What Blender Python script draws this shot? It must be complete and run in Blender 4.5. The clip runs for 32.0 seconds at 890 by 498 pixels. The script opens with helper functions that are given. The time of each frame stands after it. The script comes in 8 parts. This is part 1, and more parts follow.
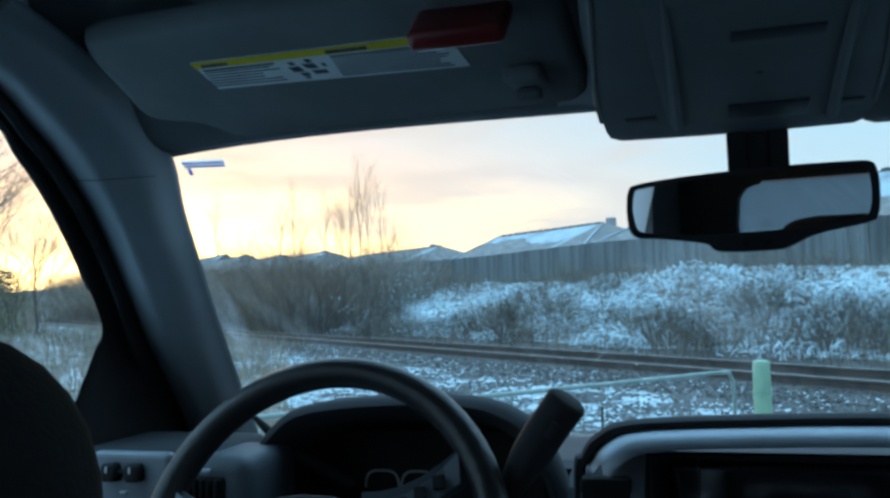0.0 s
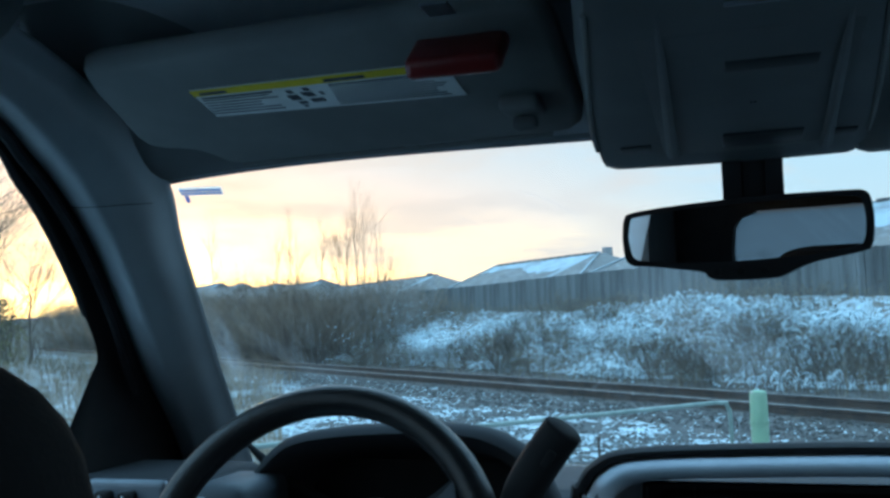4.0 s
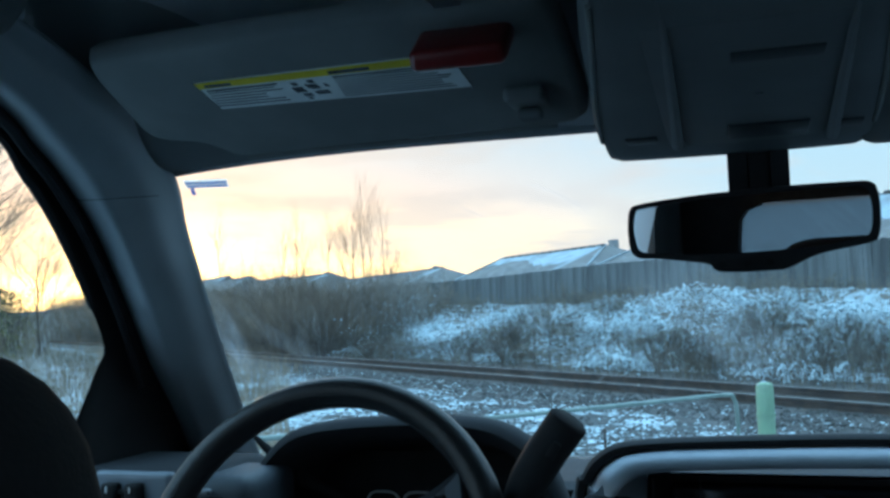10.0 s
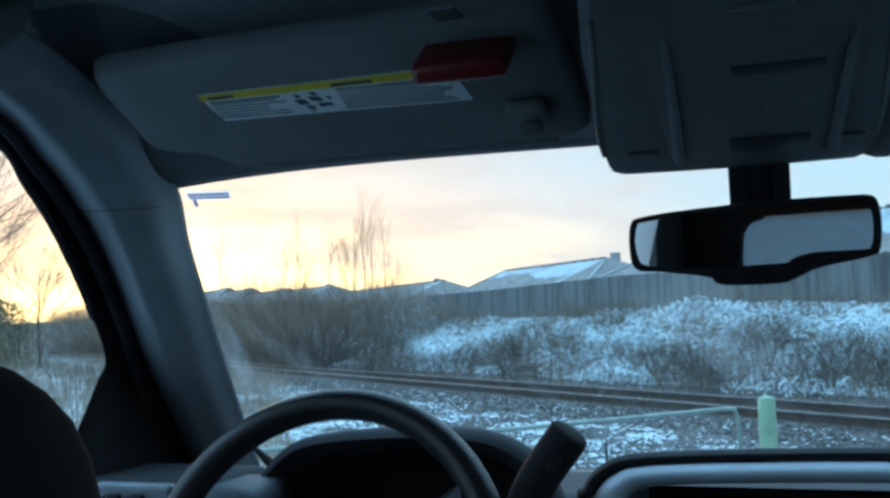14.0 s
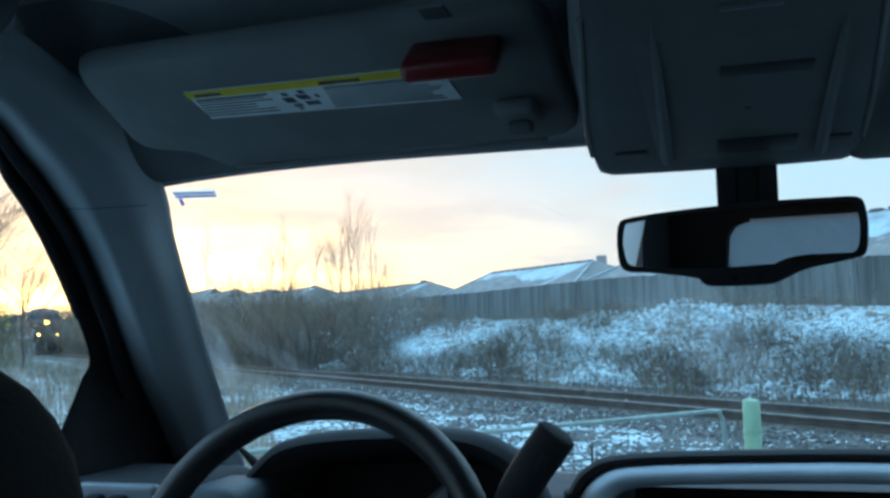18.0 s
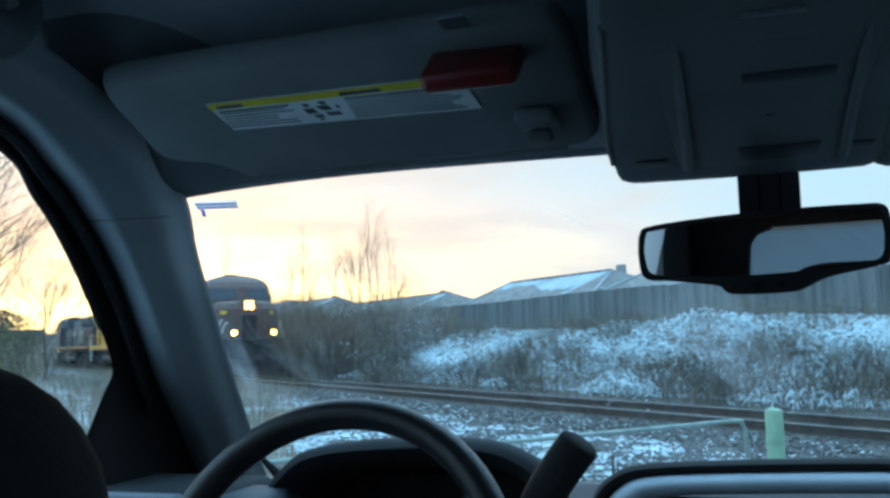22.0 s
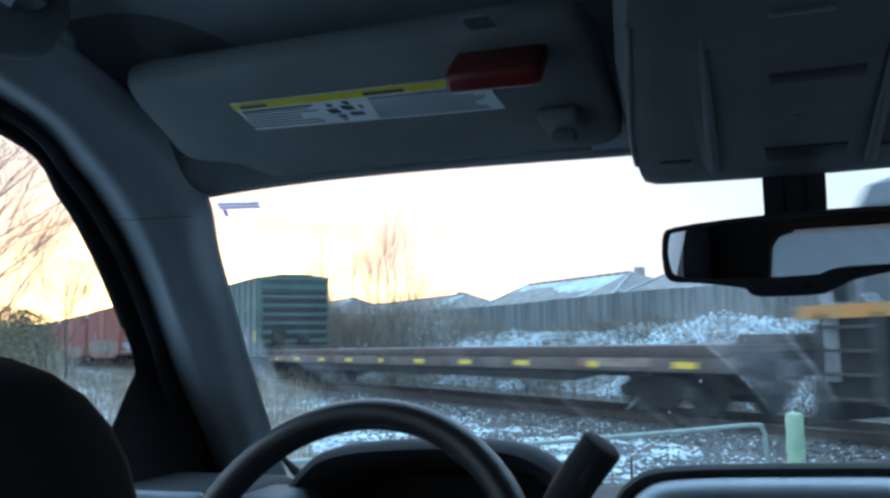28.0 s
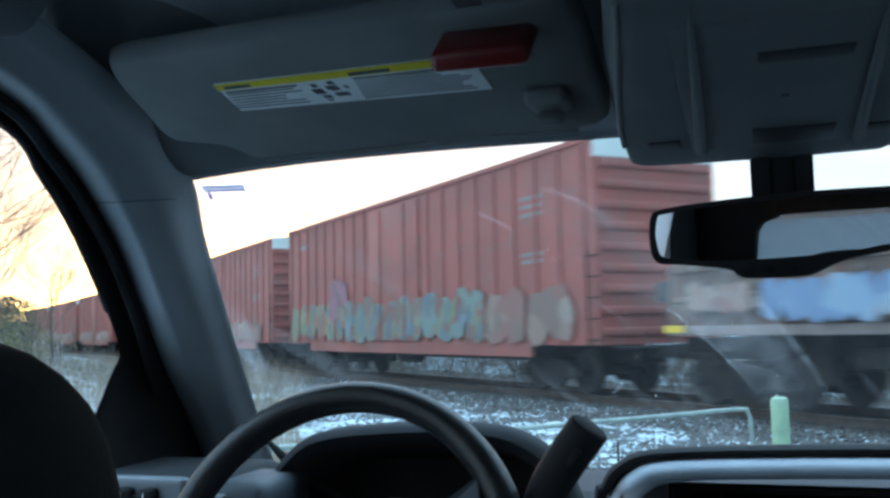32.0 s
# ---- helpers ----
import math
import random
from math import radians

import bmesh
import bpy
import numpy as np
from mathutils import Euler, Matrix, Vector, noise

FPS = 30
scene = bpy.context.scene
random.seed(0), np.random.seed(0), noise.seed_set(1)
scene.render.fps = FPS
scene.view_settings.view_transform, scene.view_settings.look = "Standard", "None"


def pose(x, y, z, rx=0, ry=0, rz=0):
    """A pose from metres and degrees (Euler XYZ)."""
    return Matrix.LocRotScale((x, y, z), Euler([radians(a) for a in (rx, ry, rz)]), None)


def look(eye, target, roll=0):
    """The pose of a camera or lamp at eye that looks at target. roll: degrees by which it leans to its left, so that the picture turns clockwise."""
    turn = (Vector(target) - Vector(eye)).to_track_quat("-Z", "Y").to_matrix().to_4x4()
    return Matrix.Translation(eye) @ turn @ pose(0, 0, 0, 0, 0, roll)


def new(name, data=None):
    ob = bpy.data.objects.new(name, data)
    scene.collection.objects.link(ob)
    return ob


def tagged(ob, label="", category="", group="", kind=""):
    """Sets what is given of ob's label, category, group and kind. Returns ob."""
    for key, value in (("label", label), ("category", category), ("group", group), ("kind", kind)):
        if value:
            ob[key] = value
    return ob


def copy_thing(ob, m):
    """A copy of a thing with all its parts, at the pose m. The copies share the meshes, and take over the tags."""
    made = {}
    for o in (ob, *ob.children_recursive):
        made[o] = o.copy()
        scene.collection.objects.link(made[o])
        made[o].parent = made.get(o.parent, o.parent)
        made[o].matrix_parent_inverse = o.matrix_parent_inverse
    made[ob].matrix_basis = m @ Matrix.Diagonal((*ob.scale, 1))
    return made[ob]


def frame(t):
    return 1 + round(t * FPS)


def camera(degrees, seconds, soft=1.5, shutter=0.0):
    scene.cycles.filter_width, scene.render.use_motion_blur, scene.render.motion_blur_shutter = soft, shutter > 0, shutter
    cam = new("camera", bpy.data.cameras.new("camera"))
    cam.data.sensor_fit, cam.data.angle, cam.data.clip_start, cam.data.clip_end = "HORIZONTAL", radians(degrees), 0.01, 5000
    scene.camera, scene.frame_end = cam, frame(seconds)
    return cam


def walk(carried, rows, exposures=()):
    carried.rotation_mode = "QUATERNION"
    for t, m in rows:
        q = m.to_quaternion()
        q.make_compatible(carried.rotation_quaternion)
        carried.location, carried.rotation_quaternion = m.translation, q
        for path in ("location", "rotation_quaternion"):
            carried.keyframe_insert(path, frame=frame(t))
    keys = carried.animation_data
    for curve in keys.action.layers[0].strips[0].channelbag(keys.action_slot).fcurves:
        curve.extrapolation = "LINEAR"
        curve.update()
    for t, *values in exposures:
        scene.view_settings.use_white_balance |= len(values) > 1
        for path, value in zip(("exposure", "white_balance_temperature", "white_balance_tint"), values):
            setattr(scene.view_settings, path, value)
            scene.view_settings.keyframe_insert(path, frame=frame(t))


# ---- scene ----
import collections

cam = camera(51.5, 32.0, soft=2.9, shutter=0.5)
PATH = [
    (0, pose(-0.0035, 0.0007, 1.6520, 92.866, 1.863, 61.342)),
    (0.5, pose(-0.0037, 0.0010, 1.6532, 92.789, 1.866, 61.169)),
    (1, pose(-0.0058, 0.0021, 1.6514, 92.694, 1.560, 60.915)),
    (1.5, pose(-0.0063, 0.0019, 1.6512, 92.579, 1.619, 60.829)),
    (2, pose(-0.0051, 0.0009, 1.6516, 92.923, 1.606, 60.904)),
    (2.5, pose(-0.0051, 0.0009, 1.6514, 93.250, 1.578, 61.096)),
    (3, pose(-0.0026, 0.0001, 1.6515, 93.547, 1.808, 61.274)),
    (3.5, pose(-0.0017, -0.0002, 1.6507, 94.793, 1.703, 61.155)),
    (5.5, pose(-0.0031, 0.0005, 1.6500, 93.973, 1.653, 60.906)),
    (6, pose(-0.0017, 0.0000, 1.6504, 94.251, 1.700, 61.085)),
    (6.5, pose(-0.0024, 0.0007, 1.6501, 94.085, 1.743, 61.251)),
    (7, pose(-0.0012, 0.0004, 1.6514, 93.812, 1.973, 61.546)),
    (7.5, pose(-0.0007, 0.0007, 1.6518, 93.827, 2.018, 61.681)),
    (8, pose(-0.0003, 0.0008, 1.6511, 93.992, 2.007, 61.688)),
    (8.5, pose(-0.0012, 0.0010, 1.6505, 93.806, 1.933, 61.499)),
    (9, pose(-0.0026, 0.0011, 1.6501, 93.522, 1.870, 61.400)),
    (9.5, pose(-0.0018, 0.0006, 1.6501, 93.689, 1.893, 61.495)),
    (10, pose(-0.0014, 0.0008, 1.6497, 94.219, 1.736, 61.497)),
    (10.5, pose(-0.0010, 0.0005, 1.6497, 94.430, 1.724, 61.519)),
    (11, pose(-0.0004, 0.0001, 1.6496, 94.480, 1.712, 61.506)),
    (11.5, pose(0.0005, -0.0004, 1.6498, 94.666, 1.627, 61.625)),
    (12, pose(0.0006, 0.0003, 1.6496, 94.669, 1.671, 61.725)),
    (12.5, pose(-0.0000, 0.0000, 1.6498, 94.679, 1.659, 61.659)),
    (13, pose(-0.0000, -0.0001, 1.6496, 94.774, 1.631, 61.631)),
    (13.5, pose(-0.0003, 0.0003, 1.6498, 94.848, 1.572, 61.631)),
    (14, pose(0.0001, -0.0000, 1.6493, 94.995, 1.525, 61.578)),
    (14.5, pose(0.0002, -0.0007, 1.6486, 94.900, 1.419, 61.277)),
    (16.5, pose(-0.0015, -0.0003, 1.6481, 94.776, 1.444, 61.037)),
    (17, pose(-0.0026, 0.0001, 1.6476, 94.861, 1.410, 60.906)),
    (17.5, pose(-0.0033, 0.0006, 1.6477, 94.997, 1.336, 60.801)),
    (18, pose(-0.0034, 0.0007, 1.6473, 95.099, 1.321, 60.729)),
    (18.5, pose(-0.0033, 0.0006, 1.6472, 95.092, 1.281, 60.729)),
    (19, pose(-0.0030, 0.0007, 1.6473, 95.081, 1.240, 60.732)),
    (19.5, pose(-0.0032, 0.0008, 1.6471, 95.105, 1.233, 60.694)),
    (20, pose(-0.0027, 0.0006, 1.6472, 95.087, 1.266, 60.696)),
    (20.5, pose(-0.0027, 0.0006, 1.6472, 95.087, 1.266, 60.696)),
    (21, pose(-0.0038, 0.0001, 1.6468, 95.177, 1.252, 60.683)),
    (21.5, pose(-0.0035, 0.0003, 1.6470, 95.362, 1.211, 60.969)),
    (22, pose(-0.0037, -0.0016, 1.6466, 95.748, 1.499, 61.913)),
    (22.5, pose(-0.0051, -0.0035, 1.6466, 95.916, 1.379, 62.804)),
    (23, pose(-0.0048, -0.0057, 1.6466, 96.038, 1.201, 63.148)),
    (23.5, pose(-0.0059, -0.0060, 1.6464, 96.060, 1.094, 63.267)),
    (24, pose(-0.0051, -0.0059, 1.6463, 96.161, 1.085, 63.276)),
    (24.5, pose(-0.0052, -0.0056, 1.6458, 96.162, 1.261, 63.208)),
    (25, pose(-0.0062, -0.0060, 1.6447, 96.194, 1.177, 63.110)),
    (25.5, pose(-0.0048, -0.0060, 1.6459, 96.192, 1.056, 63.078)),
    (27.5, pose(-0.0065, -0.0064, 1.6451, 96.092, 0.901, 62.810)),
    (28, pose(-0.0075, -0.0049, 1.6457, 95.874, 1.132, 62.989)),
    (28.5, pose(-0.0095, -0.0057, 1.6452, 95.594, 1.074, 62.949)),
    (29, pose(-0.0100, -0.0035, 1.6441, 95.652, 1.209, 62.659)),
    (29.5, pose(-0.0095, -0.0035, 1.6417, 95.708, 1.334, 62.517)),
    (30, pose(-0.0117, -0.0027, 1.6437, 95.527, 1.140, 62.421)),
    (30.5, pose(-0.0123, -0.0015, 1.6436, 95.316, 1.248, 62.381)),
    (31, pose(-0.0116, -0.0011, 1.6435, 95.290, 1.351, 62.440)),
    (31.5, pose(-0.0121, -0.0010, 1.6425, 95.251, 1.427, 62.482)),
    (32, pose(-0.0134, -0.0010, 1.6422, 95.003, 1.265, 62.213)),
]
EXPOSURES = [(0, 0.15, 6500, 10), (3.5, 0.16, 6500, 10), (16, 0.21, 6500, 10), (21, 0.25, 6500, 10), (23.2, 0.23, 6500, 10), (23.5, 0.40, 6600, 12), (24, 0.70, 6950, 17), (25, 0.83, 6850, 29), (25.5, 0.84, 6850, 31), (27.5, 0.76, 6950, 22),
             (28, 0.58, 7050, 22), (28.6, 0.25, 6550, 11), (29.1, 0.25, 6500, 10), (29.5, 0.62, 6600, 12), (30, 0.64, 6800, 16), (31, 0.64, 7200, 20), (32, 0.78, 7350, 20)]
walk(cam, PATH, EXPOSURES)

# ---- world and light ----
SUN_AZ = radians(81)          # from +y towards -x
SUN_DIR = Vector((-math.sin(SUN_AZ), math.cos(SUN_AZ), 0.045)).normalized()


def make_world():
    """Winter dusk sky: clear-air base, warm glow round the low sun, broken cloud."""
    w = bpy.data.worlds.new("dusk_sky")
    scene.world = w
    w.use_nodes = True
    nt = w.node_tree
    nt.nodes.clear()
    n = nt.nodes.new
    link = nt.links.new
    out = n("ShaderNodeOutputWorld")
    bg = n("ShaderNodeBackground")
    bg.inputs["Strength"].default_value = 1.0
    tc = n("ShaderNodeTexCoord")
    sep = n("ShaderNodeSeparateXYZ")
    link(tc.outputs["Generated"], sep.inputs[0])
    sky = n("ShaderNodeTexSky")
    sky.sky_type = "NISHITA"
    sky.sun_disc = False
    sky.sun_elevation = radians(2.5)
    sky.sun_rotation = -SUN_AZ
    sky.air_density = 1.0
    sky.dust_density = 1.5
    skys = n("ShaderNodeMix")
    skys.data_type = "RGBA"
    skys.blend_type = "MULTIPLY"
    skys.inputs["Factor"].default_value = 1.0
    link(sky.outputs[0], skys.inputs["A"])
    skys.inputs["B"].default_value = (0.1, 0.1, 0.1, 1)
    # elevation ramp of the open sky
    up = n("ShaderNodeValToRGB")
    e = up.color_ramp.elements
    e[0].position, e[0].color = 0.0, (0.90, 0.69, 0.40, 1)
    e[1].position, e[1].color = 0.62, (0.26, 0.37, 0.50, 1)
    m = e.new(0.06)
    m.color = (0.86, 0.66, 0.47, 1)
    m = e.new(0.11)
    m.color = (0.74, 0.62, 0.58, 1)
    m = e.new(0.20)
    m.color = (0.50, 0.59, 0.67, 1)
    link(sep.outputs["Z"], up.inputs[0])
    # angle from the sun
    dot = n("ShaderNodeVectorMath")
    dot.operation = "DOT_PRODUCT"
    link(tc.outputs["Generated"], dot.inputs[0])
    dot.inputs[1].default_value = SUN_DIR
    glow = n("ShaderNodeValToRGB")
    g = glow.color_ramp.elements
    g[0].position, g[0].color = 0.70, (0.0, 0.0, 0.0, 1)
    g[1].position, g[1].color = 1.0, (1.0, 1.0, 1.0, 1)
    q = g.new(0.90)
    q.color = (0.16, 0.16, 0.16, 1)
    q = g.new(0.965)
    q.color = (0.5, 0.5, 0.5, 1)
    link(dot.outputs["Value"], glow.inputs[0])
    # the cool side of the sky, away from the sun
    cool = n("ShaderNodeMapRange")
    cool.inputs["From Min"].default_value = 0.97
    cool.inputs["From Max"].default_value = 0.78
    link(dot.outputs["Value"], cool.inputs["Value"])
    coolmix = n("ShaderNodeMix")
    coolmix.data_type = "RGBA"
    link(cool.outputs[0], coolmix.inputs["Factor"])
    link(up.outputs[0], coolmix.inputs["A"])
    up2 = n("ShaderNodeValToRGB")
    e = up2.color_ramp.elements
    e[0].position, e[0].color = 0.0, (0.58, 0.68, 0.75, 1)
    e[1].position, e[1].color = 0.6, (0.24, 0.38, 0.52, 1)
    m = e.new(0.10)
    m.color = (0.40, 0.60, 0.74, 1)
    m = e.new(0.22)
    m.color = (0.36, 0.61, 0.79, 1)
    link(sep.outputs["Z"], up2.inputs[0])
    link(up2.outputs[0], coolmix.inputs["B"])
    base = n("ShaderNodeMix")
    base.data_type = "RGBA"
    base.blend_type = "ADD"
    base.inputs["Factor"].default_value = 0.35
    link(coolmix.outputs["Result"], base.inputs["A"])
    link(skys.outputs["Result"], base.inputs["B"])
    # glow hugs the horizon
    low = n("ShaderNodeMapRange")
    low.inputs["From Min"].default_value = 0.13
    low.inputs["From Max"].default_value = 0.0
    link(sep.outputs["Z"], low.inputs["Value"])
    gl = n("ShaderNodeMath")
    gl.operation = "MULTIPLY"
    link(low.outputs[0], gl.inputs[0])
    link(glow.outputs[0], gl.inputs[1])
    warm = n("ShaderNodeMix")
    warm.data_type = "RGBA"
    warm.blend_type = "ADD"
    link(gl.outputs[0], warm.inputs["Factor"])
    link(base.outputs["Result"], warm.inputs["A"])
    warm.inputs["B"].default_value = (2.7, 2.05, 0.76, 1)
    # cloud streaks, stretched level
    mp = n("ShaderNodeMapping")
    mp.inputs["Scale"].default_value = (3.0, 3.0, 15.0)
    link(tc.outputs["Generated"], mp.inputs[0])
    no = n("ShaderNodeTexNoise")
    no.inputs["Scale"].default_value = 1.9
    no.inputs["Detail"].default_value = 7.0
    no.inputs["Roughness"].default_value = 0.55
    link(mp.outputs[0], no.inputs["Vector"])
    cr = n("ShaderNodeValToRGB")
    cr.color_ramp.elements[0].position = 0.46
    cr.color_ramp.elements[1].position = 0.62
    link(no.outputs["Fac"], cr.inputs[0])
    cf = n("ShaderNodeMath")
    cf.operation = "MULTIPLY"
    cf.inputs[1].default_value = 0.75
    link(cr.outputs[0], cf.inputs[0])
    ccol = n("ShaderNodeMix")
    ccol.data_type = "RGBA"
    link(glow.outputs[0], ccol.inputs["Factor"])
    ccol.inputs["A"].default_value = (0.60, 0.64, 0.68, 1)
    ccol.inputs["B"].default_value = (1.0, 0.74, 0.52, 1)
    clouds = n("ShaderNodeMix")
    clouds.data_type = "RGBA"
    link(cf.outputs[0], clouds.inputs["Factor"])
    link(warm.outputs["Result"], clouds.inputs["A"])
    link(ccol.outputs["Result"], clouds.inputs["B"])
    # deep blue high overhead, brighter than the hazy horizon away from the sun
    high = n("ShaderNodeMapRange")
    high.interpolation_type = "SMOOTHSTEP"
    high.inputs["From Min"].default_value = 0.26
    high.inputs["From Max"].default_value = 0.75
    link(sep.outputs["Z"], high.inputs["Value"])
    zen = n("ShaderNodeMix")
    zen.data_type = "RGBA"
    zen.blend_type = "ADD"
    link(high.outputs[0], zen.inputs["Factor"])
    link(clouds.outputs["Result"], zen.inputs["A"])
    zen.inputs["B"].default_value = (0.66, 1.50, 2.24, 1)
    # dusk falls off towards the side opposite the sun
    anti = n("ShaderNodeMapRange")
    anti.interpolation_type = "SMOOTHSTEP"
    anti.inputs["From Min"].default_value, anti.inputs["From Max"].default_value = 0.35, -0.85
    anti.inputs["To Min"].default_value, anti.inputs["To Max"].default_value = 1.12, 0.64
    link(dot.outputs["Value"], anti.inputs["Value"])
    dusk = n("ShaderNodeVectorMath")
    dusk.operation = "SCALE"
    link(zen.outputs["Result"], dusk.inputs[0])
    link(anti.outputs[0], dusk.inputs["Scale"])
    link(dusk.outputs[0], bg.inputs["Color"])
    link(bg.outputs[0], out.inputs[0])


make_world()
sun_data = bpy.data.lights.new("sun", "SUN")
sun_data.energy = 0.5
sun_data.angle = radians(12)
sun_data.color = (1.0, 0.74, 0.45)
sun = new("sun", sun_data)
sun.matrix_basis = look(SUN_DIR * 50, (0, 0, 0))


# ---- materials ----
def material(name, color, rough=0.6, metal=0.0, second=None, scale=8.0, bump=0.0, fine=60.0, vary=0.0, coat=0.0,
             spec=0.5, contrast=(0.4, 0.62), stretch=(1, 1, 1), third=None):
    """Principled surface whose colour wanders between two or three tones at two scales, with fine relief."""
    m = bpy.data.materials.new(name)
    m.use_nodes = True
    nt = m.node_tree
    n, link = nt.nodes.new, nt.links.new
    b = nt.nodes["Principled BSDF"]
    b.inputs["Roughness"].default_value = rough
    b.inputs["Metallic"].default_value = metal
    b.inputs["Specular IOR Level"].default_value = spec
    b.inputs["Coat Weight"].default_value = coat
    tc = n("ShaderNodeTexCoord")
    mp = n("ShaderNodeMapping")
    mp.inputs["Scale"].default_value = stretch
    link(tc.outputs["Object"], mp.inputs[0])
    second = second or tuple(c * 0.75 for c in color)
    no = n("ShaderNodeTexNoise")
    no.inputs["Scale"].default_value = scale
    no.inputs["Detail"].default_value = 6.0
    link(mp.outputs[0], no.inputs["Vector"])
    cr = n("ShaderNodeValToRGB")
    cr.color_ramp.elements[0].position, cr.color_ramp.elements[1].position = contrast
    cr.color_ramp.elements[0].color = (*color, 1)
    cr.color_ramp.elements[1].color = (*second, 1)
    link(no.outputs["Fac"], cr.inputs[0])
    col = cr.outputs[0]
    if third:
        n3 = n("ShaderNodeTexNoise")
        n3.inputs["Scale"].default_value = scale * 3.7
        n3.inputs["Detail"].default_value = 5.0
        link(mp.outputs[0], n3.inputs["Vector"])
        c3 = n("ShaderNodeMapRange")
        c3.inputs["From Min"].default_value, c3.inputs["From Max"].default_value = 0.52, 0.66
        link(n3.outputs["Fac"], c3.inputs["Value"])
        m3 = n("ShaderNodeMix")
        m3.data_type = "RGBA"
        link(c3.outputs[0], m3.inputs["Factor"])
        link(col, m3.inputs["A"])
        m3.inputs["B"].default_value = (*third, 1)
        col = m3.outputs["Result"]
    if vary:
        oi = n("ShaderNodeObjectInfo")
        hv = n("ShaderNodeHueSaturation")
        mr = n("ShaderNodeMapRange")
        mr.inputs["To Min"].default_value, mr.inputs["To Max"].default_value = 1 - vary, 1 + vary
        link(oi.outputs["Random"], mr.inputs["Value"])
        link(mr.outputs[0], hv.inputs["Value"])
        link(col, hv.inputs["Color"])
        col = hv.outputs[0]
    link(col, b.inputs["Base Color"])
    nf = n("ShaderNodeTexNoise")
    nf.inputs["Scale"].default_value = fine
    nf.inputs["Detail"].default_value = 3.0
    link(mp.outputs[0], nf.inputs["Vector"])
    rr = n("ShaderNodeMapRange")
    rr.inputs["To Min"].default_value, rr.inputs["To Max"].default_value = max(0.02, rough - 0.1), min(1, rough + 0.12)
    link(nf.outputs["Fac"], rr.inputs["Value"])
    link(rr.outputs[0], b.inputs["Roughness"])
    if bump:
        bp = n("ShaderNodeBump")
        bp.inputs["Strength"].default_value = bump
        bp.inputs["Distance"].default_value = 0.6 / fine
        link(nf.outputs["Fac"], bp.inputs["Height"])
        link(bp.outputs[0], b.inputs["Normal"])
    return m


def glowing(name, color, strength):
    m = bpy.data.materials.new(name)
    m.use_nodes = True
    b = m.node_tree.nodes["Principled BSDF"]
    b.inputs["Base Color"].default_value = (*color, 1)
    b.inputs["Emission Color"].default_value = (*color, 1)
    b.inputs["Emission Strength"].default_value = strength
    return m


